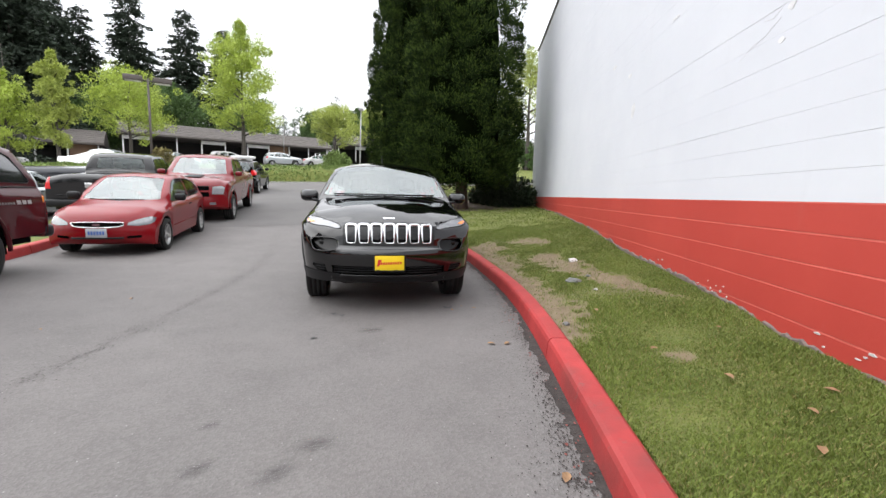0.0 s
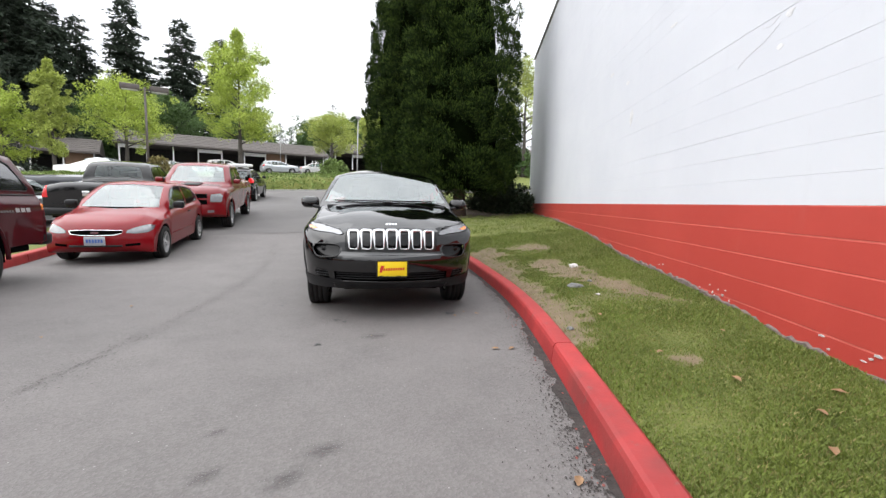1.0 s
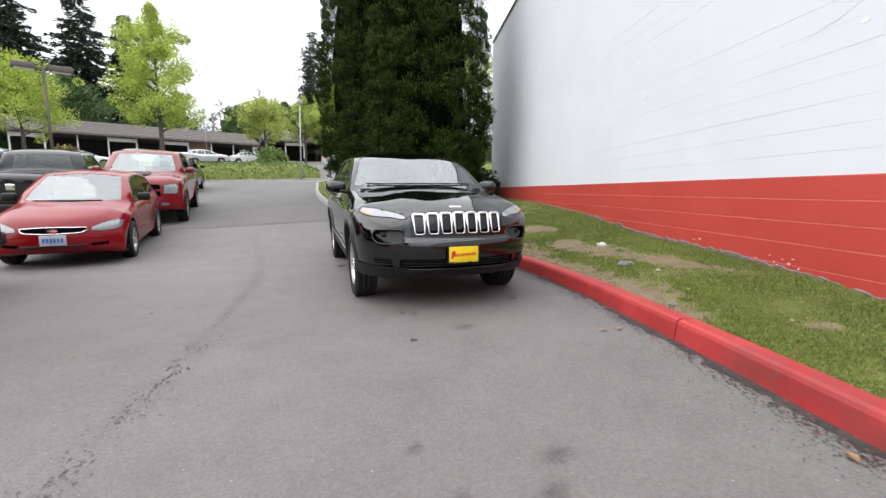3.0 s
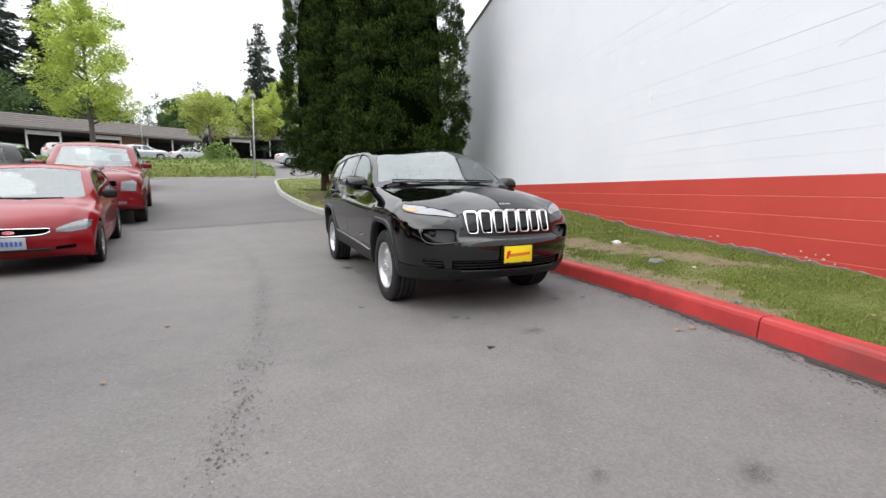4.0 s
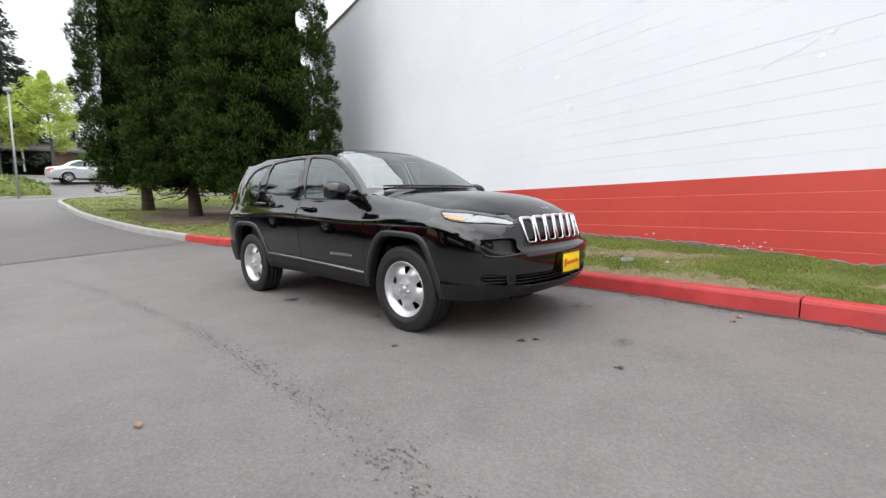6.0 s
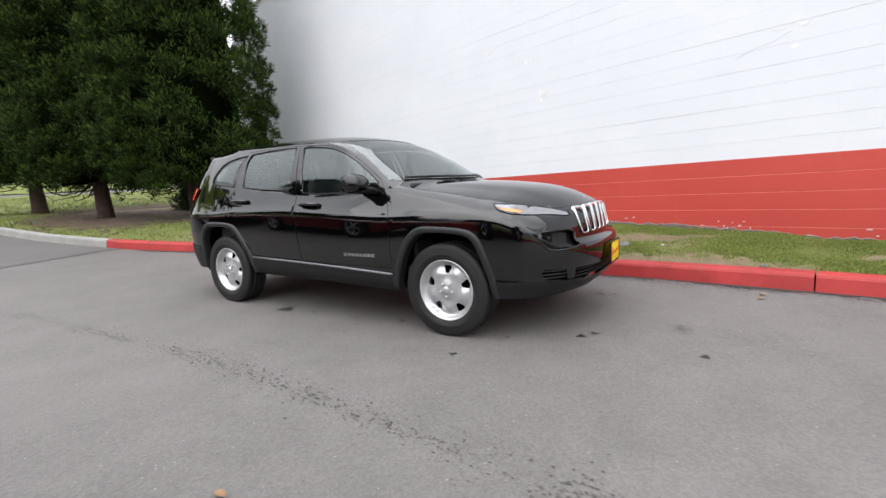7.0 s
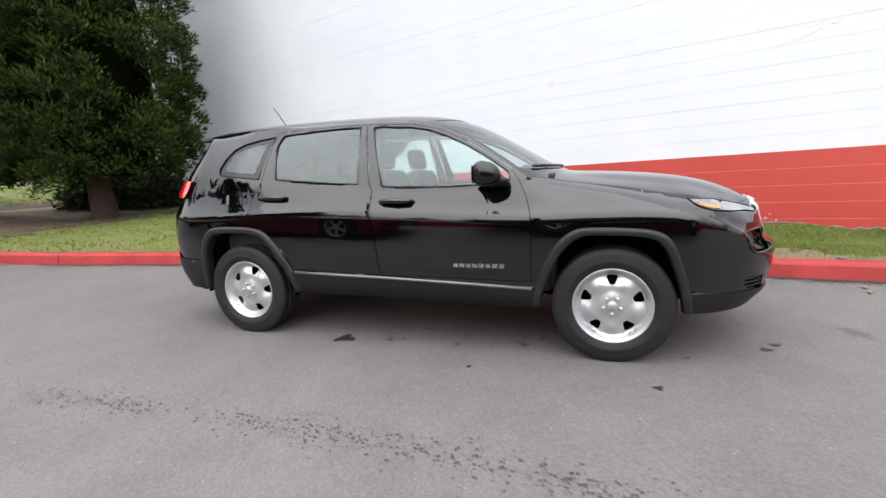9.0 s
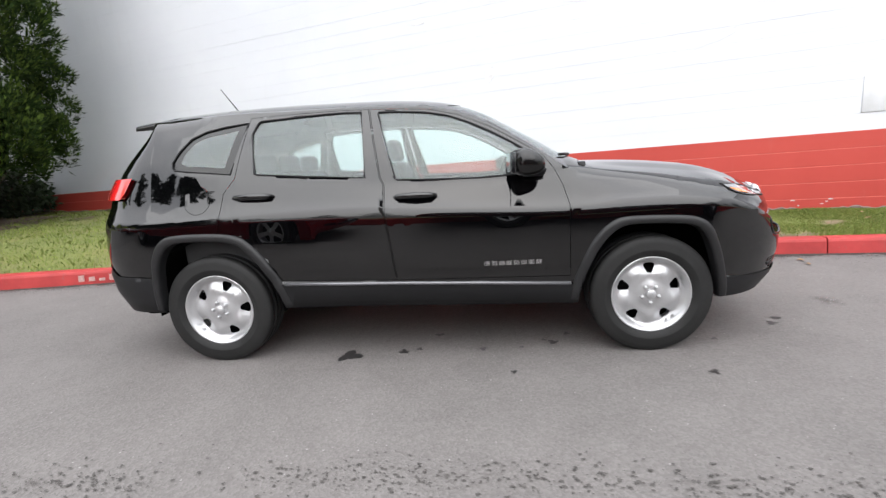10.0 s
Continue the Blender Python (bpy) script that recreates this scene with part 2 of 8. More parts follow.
M_GLOSSBLACK = mat("gloss_black_trim", (0.005, 0.005, 0.005), 0.12, var=0.1)
M_RUBBER = mat("tyre_rubber", (0.016, 0.016, 0.016), 0.58, spec=0.25, var=0.25, scale=9, fine=90, bump=0.25, dist=0.002)
M_WHEEL = mat("silver_wheel_paint", (0.48, 0.48, 0.49), 0.32, metal=0.6, var=0.05)
M_CHROME = mat("chrome", (0.80, 0.80, 0.81), 0.12, metal=1.0, var=0.03)
M_SATIN = mat("satin_highlight", (0.16, 0.16, 0.17), 0.3, metal=0.5, var=0.05)
M_INTERIOR = mat("charcoal_interior", (0.030, 0.030, 0.031), 0.8, var=0.15)
M_SEAT = mat("grey_seat_cloth", (0.075, 0.075, 0.078), 0.9, var=0.15, fine=120, bump=0.3, dist=0.002)
M_YELLOW = mat("yellow_plate", (0.82, 0.60, 0.010), 0.45, var=0.04)
M_REDINK = mat("red_print", (0.55, 0.03, 0.02), 0.5, var=0.05)
M_PLATE = mat("pale_number_plate", (0.40, 0.42, 0.45), 0.45, var=0.15, scale=18)
M_LAMP = mat("clear_lamp_lens", (0.20, 0.205, 0.215), 0.12, metal=0.3, var=0.18, scale=26, coat=1.0)
M_AMBER = mat("amber_lens", (0.70, 0.20, 0.03), 0.15, var=0.08, coat=1.0)
M_TAIL = mat("red_tail_lens", (0.62, 0.015, 0.018), 0.12, var=0.1, coat=1.0)
M_SMOKE = mat("smoked_lens", (0.020, 0.020, 0.022), 0.06, var=0.2, coat=1.0)
M_GLASS = glass_mat("tinted_window_glass", (0.72, 0.84, 0.82), gloss=(0.93, 1.0, 0.99), ior=1.85)
M_SCREEN = glass_mat("windscreen_glass", (0.80, 0.88, 0.86), gloss=(0.95, 1.0, 1.0), ior=2.4)


# ---------------------------------------------------------------- small tools
def finish(ob, materials, smooth=True):
    for m in materials if isinstance(materials, (list, tuple)) else (materials,):
        ob.data.materials.append(m)
    if smooth:
        ob.data.polygons.foreach_set("use_smooth", [True] * len(ob.data.polygons))
    return ob


def part(name, bm, material, parent=None, label="", smooth=True, kind=""):
    """One bmesh as one mesh object, under a thing or under a part."""
    me = bpy.data.meshes.new(name)
    bm.to_mesh(me)
    bm.free()
    ob = finish(new(name, me), material, smooth)
    ob.parent = parent
    return tagged(ob, label=label, kind=kind)


def raw(name, verts, faces, material, parent=None, smooth=True):
    me = bpy.data.meshes.new(name)
    me.from_pydata([tuple(v) for v in verts], [], [tuple(f) for f in faces])
    me.update()
    ob = finish(new(name, me), material, smooth)
    ob.parent = parent
    return ob


def same_mesh(ob, m, parent):
    """Another object on the same mesh, under the parent."""
    o = ob.copy()
    scene.collection.objects.link(o)
    o.parent, o.matrix_basis = parent, m
    return o


def thing(name, m, label, category, group="", kind=""):
    e = new(name)
    e.empty_display_size = 0.1
    e.matrix_world = m
    return tagged(e, label=label, category=category, group=group, kind=kind)


def rbox(bm, size, centre, r=0.02, seg=2, rot=None):
    """A box with rounded edges added to bm."""
    made = bmesh.ops.create_cube(bm, size=1.0)["verts"]
    bmesh.ops.scale(bm, vec=size, verts=made)
    edges = list({e for v in made for e in v.link_edges})
    if r:
        got = bmesh.ops.bevel(bm, geom=edges, offset=min(r, 0.45 * min(size)), segments=seg, affect="EDGES", profile=0.5)
        made = list({v for f in got["faces"] for v in f.verts} | {v for v in made if v.is_valid})
    m = Matrix.Translation(centre)
    if rot is not None:
        m = m @ rot
    bmesh.ops.transform(bm, matrix=m, verts=made)
    return made


def tube(bm, pts, radii, seg=8, closed=False, caps=True):
    """A round tube through points, added to bm."""
    pts = [Vector(p) for p in pts]
    if isinstance(radii, (int, float)):
        radii = [radii] * len(pts)
    rings = []
    ref = Vector((0, 0, 1))
    for i, p in enumerate(pts):
        a = pts[(i - 1) % len(pts)] if (i or closed) else p
        b = pts[(i + 1) % len(pts)] if (i < len(pts) - 1 or closed) else p
        d = (b - a).normalized()
        if abs(d.dot(ref)) > 0.95:
            ref = Vector((1, 0, 0)) if abs(d.x) < 0.9 else Vector((0, 1, 0))
        u = d.cross(ref).normalized()
        v = u.cross(d)
        rings.append([bm.verts.new(p + radii[i] * (math.cos(t) * u + math.sin(t) * v)) for t in [2 * math.pi * k / seg for k in range(seg)]])
    n = len(rings)
    for i in range(n if closed else n - 1):
        r, s = rings[i], rings[(i + 1) % n]
        for k in range(seg):
            bm.faces.new((r[k], r[(k + 1) % seg], s[(k + 1) % seg], s[k]))
    if caps and not closed:
        bm.faces.new(rings[0][::-1])
        bm.faces.new(rings[-1])


def lathe(bm, profile, seg=32, arc=2 * math.pi):
    """Turn a profile of (radius, along) about the y axis."""
    full = abs(arc - 2 * math.pi) < 1e-6
    cols = [[bm.verts.new((r * math.cos(t), a, r * math.sin(t))) for r, a in profile] for t in [arc * k / seg for k in range(seg if full else seg + 1)]]
    for i in range(seg):
        c, d = cols[i], cols[(i + 1) % len(cols)]
        for k in range(len(profile) - 1):
            bm.faces.new((c[k], c[k + 1], d[k + 1], d[k]))


def smooth_line(pts, step):
    """Catmull-Rom through points, about one sample a step."""
    p = [np.array(q, float) for q in pts]
    p = [2 * p[0] - p[1]] + p + [2 * p[-1] - p[-2]]
    out = []
    for i in range(1, len(p) - 2):
        n = max(1, int(round(np.linalg.norm(p[i + 1] - p[i]) / step)))
        for k in range(n):
            t = k / n
            out.append(0.5 * (2 * p[i] + (p[i + 1] - p[i - 1]) * t + (2 * p[i - 1] - 5 * p[i] + 4 * p[i + 1] - p[i + 2]) * t * t + (3 * p[i] - p[i - 1] - 3 * p[i + 1] + p[i + 2]) * t ** 3))
    out.append(p[-2])
    return out


def table(rows, x):
    rows = sorted(rows)
    return float(np.interp(x, [r[0] for r in rows], [r[1] for r in rows]))


# ---------------------------------------------------------------- the ground
def ground_z(x, y):
    u = min(y, 95.0) - 6.0
    g = 0.0 if u < 0 else (0.0066 * u * u if u < 6 else 0.2376 + 0.079 * (u - 6))
    s = max(0.0, min(1.0, (y - 34.0) / 6.0))
    g += 0.65 * s * s * (3 - 2 * s)
    c = max(-1.2, min(x, 1.6))
    return g + 0.01 * (c + 1.2) + 0.04 * max(0.0, c - 0.5)


KERB = smooth_line([(1.31, -14), (1.31, -4), (1.30, 0), (1.29, 2), (1.235, 3.8), (1.11, 5.4), (0.86, 6.9), (0.37, 8.9), (-0.28, 10.4), (-1.10, 11.75),
                    (-1.80, 12.75), (-2.32, 13.6), (-2.90, 14.8), (-3.38, 16.0), (-4.45, 19.4), (-5.10, 22.0), (-5.64, 24.7), (-6.10, 27.0), (-6.25, 28.4), (-6.05, 29.6), (-5.2, 30.8), (-3.4, 31.5), (3, 32.4), (16, 34)], 0.4)
RED_END = 13.55
WALL_X, WALL_END, WALL_TOP, BAND = 2.88, 20.0, 7.23, 1.235


def kerb_x(y):
    for a, b in zip(KERB, KERB[1:]):
        if a[1] <= y <= b[1]:
            return a[0] + (b[0] - a[0]) * (y - a[1]) / max(1e-6, b[1] - a[1])
    return 1.36 if y < 0 else -6.0


def grid_axis(marks, coarse):
    out = [marks[0][0]]
    for end, step in marks[1:]:
        n = max(1, int(round((end - out[-1]) / step)))
        start = out[-1]
        out += [start + (end - start) * (k + 1) / n for k in range(n)]
    return out


gx = grid_axis([(-600, 0), (-60, 90), (-12, 4), (3, 0.3), (40, 4), (600, 90)], 0)
gy = grid_axis([(-500, 0), (-20, 80), (2, 1.5), (14, 0.3), (36, 1.0), (96, 4), (900, 110)], 0)
ground = raw("ground", [(x, y, ground_z(x, y) + (0.004 * noise.noise((x * 0.7, y * 0.7, 0)) if abs(x) < 20 else 0)) for y in gy for x in gx],
             [(j * len(gx) + i, j * len(gx) + i + 1, (j + 1) * len(gx) + i + 1, (j + 1) * len(gx) + i) for j in range(len(gy) - 1) for i in range(len(gx) - 1)], M_ASPHALT)
tagged(ground, "worn grey asphalt car park rising gently uphill", "asphalt", kind="structure")


# ---------------------------------------------------------------- kerbs
def kerb_run(name, line, material, label, piece=3.0, height=0.155, width=0.16, back=0):
    """Kerb stones end to end along a line of (x, y); the road lies to the left of the walk along it when back is 0."""
    root = thing(name, Matrix.Identity(4), label, "kerb", kind="structure")
    dist, cut, run = 0.0, [], []
    pieces = []
    for i, p in enumerate(line):
        if i:
            dist += float(np.linalg.norm(np.array(p) - np.array(line[i - 1])))
        run.append(p)
        if dist >= piece or i == len(line) - 1:
            if len(run) > 1:
                pieces.append(run)
            run, dist = [p], 0.0
    rnd = random.Random(5)
    for run in pieces:
        bm = bmesh.new()
        rings = []
        dx = rnd.uniform(-0.006, 0.006)
        for i, p in enumerate(run):
            a, b = run[max(0, i - 1)], run[min(len(run) - 1, i + 1)]
            d = np.array(b, float) - np.array(a, float)
            d /= np.linalg.norm(d)
            n = np.array((d[1], -d[0])) * (1 if not back else -1)
            q = np.array(p, float) + (d * 0.006 if i == 0 else (-d * 0.006 if i == len(run) - 1 else 0))
            z = ground_z(*p)
            prof = [(dx, -0.08), (dx, 0.0), (0.012 + dx, height - 0.035), (0.022 + dx, height - 0.012), (0.042 + dx, height), (width - 0.02, height + 0.004), (width, height - 0.01), (width, -0.08)]
            rings.append([bm.verts.new((q[0] + n[0] * o, q[1] + n[1] * o, z + h + 0.003 * noise.noise((q[0] * 3, q[1] * 3, o * 9)))) for o, h in prof])
        for r, s in zip(rings, rings[1:]):
            for k in range(len(r) - 1):
                bm.faces.new((r[k], s[k], s[k + 1], r[k + 1]))
        bm.faces.new(rings[0])
        bm.faces.new(rings[-1][::-1])
        bmesh.ops.recalc_face_normals(bm, faces=bm.faces[:])
        part("kerb_stone", bm, material, root, smooth=False)
    return root


red_line = [tuple(p) for p in KERB if p[1] <= RED_END + 0.3]
grey_line = [red_line[-1]] + [tuple(p) for p in KERB if p[1] > red_line[-1][1] + 0.01]
# the joint beside the black car lies at y = 3.74
start = min(range(len(red_line)), key=lambda i: abs(red_line[i][1] - 3.74))
red_line[start] = (kerb_x(3.74), 3.74)
kerb_run("kerb_red", red_line[:start + 1][::-1], M_KERB_RED, "worn red-painted concrete kerb beside the lawn", back=1)
kerb_run("kerb_red", red_line[start:], M_KERB_RED, "worn red-painted concrete kerb beside the lawn")
kerb_run("kerb_grey", grey_line, M_CONCRETE, "bare grey concrete kerb round the lawn corner")
left_line = [tuple(p) for p in smooth_line([(-2.0, -4.0), (-4.6, 2.1), (-6.83, 7.0), (-7.63, 8.75), (-9.2, 12.4), (-11.6, 17.6), (-13.6, 22.2)], 0.5)]
kerb_run("kerb_red", left_line, M_KERB_RED, "red-painted kerb behind the parked cars", back=1)
hedge_front = [tuple(p) for p in smooth_line([(-7.1, 33.6), (-11.2, 32.2), (-14.4, 31.2), (-18.5, 28.4), (-24, 23.5), (-32, 16.5)], 0.8)]
kerb_run("kerb_grey", hedge_front, M_CONCRETE, "low concrete kerb along the hedge bank", height=0.10)


# ---------------------------------------------------------------- the lawn between kerb and wall
BASE = [(-14, 0.26), (3.0, 0.285), (3.7, 0.30), (4.4, 0.34), (5.4, 0.40), (7.4, 0.46), (9.6, 0.63), (13.4, 0.77), (17.5, 0.80), (20, 0.92), (24, 1.3), (32, 2.0)]


def lawn_z(x, y):
    k = kerb_x(y) + 0.15
    z0 = ground_z(min(k, 1.5), y) + 0.125
    x1 = WALL_X
    if y > 20.5:
        return ground_z(x, y) + 0.13 + 0.05 * noise.noise((x * 0.4, y * 0.4, 2))
    u = max(0.0, min(1.0, (x - k) / (x1 - k)))
    z1 = table(BASE, y)
    bumps = 0.025 * noise.noise((x * 1.6, y * 1.6, 4)) * min(1, 6 * u) + 0.012 * noise.noise((x * 5, y * 5, 1)) * min(1, 6 * u)
    return z0 + (z1 - z0) * (u ** 0.8) + bumps


# worn tracks: (x, y) from, (x, y) to, half width
WORN = [((1.46, 3.9), (1.30, 5.4), 0.15), ((1.42, 4.5), (1.05, 7.0), 0.24), ((1.05, 7.0), (0.75, 8.8), 0.32), ((1.70, 7.3), (2.02, 6.2), 0.24), ((2.02, 6.2), (2.35, 5.2), 0.17), ((1.95, 3.45), (2.05, 3.40), 0.07), ((2.35, 5.2), (2.55, 4.8), 0.10), ((1.4, 9.0), (1.9, 8.6), 0.2)]


def dirt_at(x, y):
    d = 0.0
    for (ax, ay), (bx, by), w in WORN:
        t = max(0.0, min(1.0, ((x - ax) * (bx - ax) + (y - ay) * (by - ay)) / ((bx - ax) ** 2 + (by - ay) ** 2)))
        q = math.hypot(x - ax - t * (bx - ax), 0.75 * (y - ay - t * (by - ay)))
        d = max(d, 1.25 - 0.80 * q / w)
    if d > 0:
        d += 0.60 * noise.noise((x * 2.6, y * 2.2, 7)) + 0.70 * noise.noise((x * 8, y * 8, 2)) + 0.3 * noise.noise((x * 21, y * 21, 6))
    d = max(d, 0.75 * noise.noise((x * 1.1, y * 0.9, 21)) - 0.12)
    if y > 14.5:
        q = ((x + 0.5) / 2.9) ** 2 + ((y - 18.2) / 3.3) ** 2
        d = max(d, 1.25 - q + 0.4 * noise.noise((x * 2, y * 2, 3)))
    return d


lv, lf = [], []
rows_y = grid_axis([(-14, 0), (0, 0.8), (12, 0.09), (31.2, 0.5)], 0)
NL = 40
for y in rows_y:
    k = kerb_x(y) + 0.145
    e = WALL_X + 0.02 if y <= 20 else WALL_X + 0.02 + (y - 20) * 1.3
    for i in range(NL):
        x = k + (e - k) * i / (NL - 1)
        lv.append((x, y, lawn_z(x, y) - (0.02 if i == 0 else 0)))
for j in range(len(rows_y) - 1):
    for i in range(NL - 1):
        lf.append((j * NL + i, j * NL + i + 1, (j + 1) * NL + i + 1, (j + 1) * NL + i))
lawn = raw("lawn", lv, lf, M_SOIL)
lawn.data.attributes.new("bare", "FLOAT", "POINT").data.foreach_set("value", [max(0.0, min(1.0, 0.66 * dirt_at(v[0], v[1]) + 0.12)) for v in lv])
tagged(lawn, "patchy green lawn strip with bare earth, sloping up to the wall", "lawn", kind="structure")


def patch_mesh(name, inside, x0, x1, y0, y1, step, lift, material, label, category):
    """A thin sheet on the lawn where inside(x, y) holds."""
    nx, ny = int((x1 - x0) / step), int((y1 - y0) / step)
    v, f, at = [], [], {}

    def corner(i, j):
        if (i, j) not in at:
            x, y = x0 + i * step, y0 + j * step
            at[i, j] = len(v)
            v.append((x + 0.3 * step * noise.noise((x * 9, y * 9, 0)), y + 0.3 * step * noise.noise((x * 9, y * 9, 5)), lawn_z(x, y) + lift))
        return at[i, j]
    for j in range(ny):
        for i in range(nx):
            x, y = x0 + (i + 0.5) * step, y0 + (j + 0.5) * step
            if kerb_x(y) + 0.18 < x and (x < WALL_X - 0.03 or y > 20.2) and inside(x, y):
                f.append((corner(i, j), corner(i + 1, j), corner(i + 1, j + 1), corner(i, j + 1)))
    return tagged(raw(name, v, f, material), label, category, kind="stuff")


patch_mesh("needle_litter", lambda x, y: dirt_at(x, y) > 0.25, -4.5, 2.9, 14.6, 22, 0.16, 0.010, M_MULCH, "brown needle litter under the dark conifers", "mulch")


def blades(name, n, y0, y1, bias, size, material, label, seed):
    """Short blades over the lawn between y0 and y1, thinner where the earth is bare."""
    rnd = np.random.RandomState(seed)
    ny, nu = int((y1 - y0) / 0.06), 64
    ys = np.linspace(y0, y1, ny)
    left = np.array([kerb_x(y) + 0.17 for y in ys])
    right = np.array([WALL_X - 0.01 + max(0.0, y - 20) * 1.2 for y in ys])
    us = np.linspace(0, 1, nu)
    grid = np.array([[(lawn_z(x, y), dirt_at(x, y), noise.noise((x * 1.7, y * 1.7, 9))) for x in l + (r - l) * us] for y, l, r in zip(ys, left, right)])
    fy, u = rnd.rand(3 * n) ** bias, rnd.rand(3 * n)
    gy, gu = fy * (ny - 1), u * (nu - 1)
    iy, iu = np.minimum(gy.astype(int), ny - 2), np.minimum(gu.astype(int), nu - 2)
    ty, tu = (gy - iy)[:, None], (gu - iu)[:, None]
    q = (grid[iy, iu] * (1 - tu) + grid[iy, iu + 1] * tu) * (1 - ty) + (grid[iy + 1, iu] * (1 - tu) + grid[iy + 1, iu + 1] * tu) * ty
    keep = np.nonzero(rnd.rand(3 * n) > np.clip(1.15 * q[:, 1] + 0.12, 0.0, 0.96))[0][:n]
    y = y0 + (y1 - y0) * fy[keep]
    x = np.interp(y, ys, left) + (np.interp(y, ys, right) - np.interp(y, ys, left)) * u[keep]
    z, m = q[keep, 0] - 0.003, len(keep)
    ang, lean = rnd.rand(m) * 6.283, rnd.rand(m) * 0.9
    h = size * (0.5 + 0.9 * rnd.rand(m)) * (0.8 + 0.6 * q[keep, 2])
    w = 0.0014 + 0.0018 * rnd.rand(m) + 0.0005 * np.maximum(0, y - 3)
    cx, cy = np.cos(ang), np.sin(ang)
    bx, by = -cy * w, cx * w
    v = np.stack([np.stack([x - bx, y - by, z], 1), np.stack([x + bx, y + by, z], 1), np.stack([x + bx * 0.7 + cx * lean * h * 0.35, y + by * 0.7 + cy * lean * h * 0.35, z + h * 0.6], 1), np.stack([x + cx * lean * h, y + cy * lean * h, z + h], 1)], 1).reshape(-1, 3)
    me = bpy.data.meshes.new(name)
    me.vertices.add(4 * m)
    me.vertices.foreach_set("co", v.ravel())
    me.loops.add(4 * m)
    me.loops.foreach_set("vertex_index", np.arange(4 * m))
    me.polygons.add(m)
    me.polygons.foreach_set("loop_start", np.arange(0, 4 * m, 4))
    me.update(calc_edges=True)
    return tagged(finish(new(name, me), material, False), label, "grass", kind="stuff")


blades("lawn_grass", 210000, 1.2, 10.7, 1.25, 0.024, M_GRASS, "short green lawn grass", 3)
blades("lawn_grass", 40000, 9.0, 30.0, 1.0, 0.045, M_GRASS, "short green lawn grass", 4)
blades("dry_grass", 26000, 1.2, 10.7, 1.25, 0.022, M_DRYGRASS, "dry yellow grass among the green", 5)


# ---------------------------------------------------------------- the block wall
wall = thing("wall_east", Matrix.Identity(4), "tall block wall, white over a red-painted band", "wall", kind="structure")
COURSE, Y0, T = 0.203, -14.0, 0.30
bm = bmesh.new()
rbox(bm, (T - 0.02, WALL_END - Y0 - 0.02, WALL_TOP + 0.6), (WALL_X + 0.006 + T / 2, (Y0 + WALL_END) / 2, (WALL_TOP - 0.6) / 2), 0)
part("wall_core", bm, M_JOINT_WHITE, wall, smooth=False)
n_low = int(math.ceil((BAND + 0.3) / COURSE))
levels = [BAND + COURSE * k for k in range(-n_low, int((WALL_TOP - BAND) / COURSE))]
for z in levels:
    red = z < BAND - 0.01
    rnd = random.Random(int(z * 1000))
    bm = bmesh.new()
    g = 0.0035 if red else 0.0005
    q = 0.0035 if red else 0.0006
    depth = rnd.uniform(-0.0015, 0.0015)
    ys = grid_axis([(Y0, 0), (WALL_END, 0.8)], 0)
    rings = []
    for y in ys:
        wob = 0.0012 * noise.noise((y * 0.8, z * 3, 0))
        prof = [(0.03, g), (q, g), (0.0, g + (0.004 if red else 0.002)), (0.0, COURSE - g - (0.004 if red else 0.002)), (q, COURSE - g), (0.03, COURSE - g)]
        rings.append([bm.verts.new((WALL_X + o + depth + (wob if o < 0.02 else 0), y, z + h)) for o, h in prof])
    for r, s in zip(rings, rings[1:]):
        for k in range(len(r) - 1):
            bm.faces.new((r[k], r[k + 1], s[k + 1], s[k]))
    bmesh.ops.recalc_face_normals(bm, faces=bm.faces[:])
    part("block_course", bm, M_WALL_RED if red else M_WALL_WHITE, wall, smooth=False)
    if red:
        bm = bmesh.new()
        rbox(bm, (0.006, WALL_END - Y0, 0.010), (WALL_X + 0.0050, (Y0 + WALL_END) / 2, z + COURSE), 0)
        part("mortar_joint", bm, M_JOINT_RED, wall, smooth=False)
bm = bmesh.new()
rbox(bm, (T + 0.08, WALL_END - Y0 + 0.04, 0.06), (WALL_X + T / 2, (Y0 + WALL_END) / 2, WALL_TOP + 0.02), 0.008)
part("coping", bm, M_GALV, wall, "grey metal coping", smooth=False)
bm = bmesh.new()
rbox(bm, (14, 0.28, WALL_TOP + 0.6), (WALL_X + 0.02 + 7, WALL_END - 0.15, (WALL_TOP - 0.6) / 2), 0)
tagged(part("wall_north", bm, M_WALL_WHITE, smooth=False), "white end wall of the block building", "wall", kind="structure")
bm = bmesh.new()
rbox(bm, (14, WALL_END - Y0, 0.2), (WALL_X + T + 7, (Y0 + WALL_END) / 2, WALL_TOP - 0.3), 0)
tagged(part("flat_roof", bm, M_CONCRETE, smooth=False), "flat grey roof behind the wall top", "roof", kind="structure")
# ragged bare concrete along the foot of the wall
fv, ff = [], []
ys = grid_axis([(-2, 0), (14, 0.05), (20, 0.2)], 0)
for y in ys:
    z = table(BASE, y)
    top = z + 0.040 + 0.040 * noise.noise((y * 2.3, 1, 0)) + 0.045 * noise.noise((y * 9, 4, 0)) + 0.02 * noise.noise((y * 27, 2, 0)) - (0.02 if y < 4 else 0)
    fv += [(WALL_X - 0.022, y, z - 0.12), (WALL_X - 0.016 - 0.01 * noise.noise((y * 7, 0, 2)), y, top - 0.012), (WALL_X + 0.004, y, top)]
for j in range(len(ys) - 1):
    for k in range(2):
        ff.append((j * 3 + k, j * 3 + k + 1, (j + 1) * 3 + k + 1, (j + 1) * 3 + k))
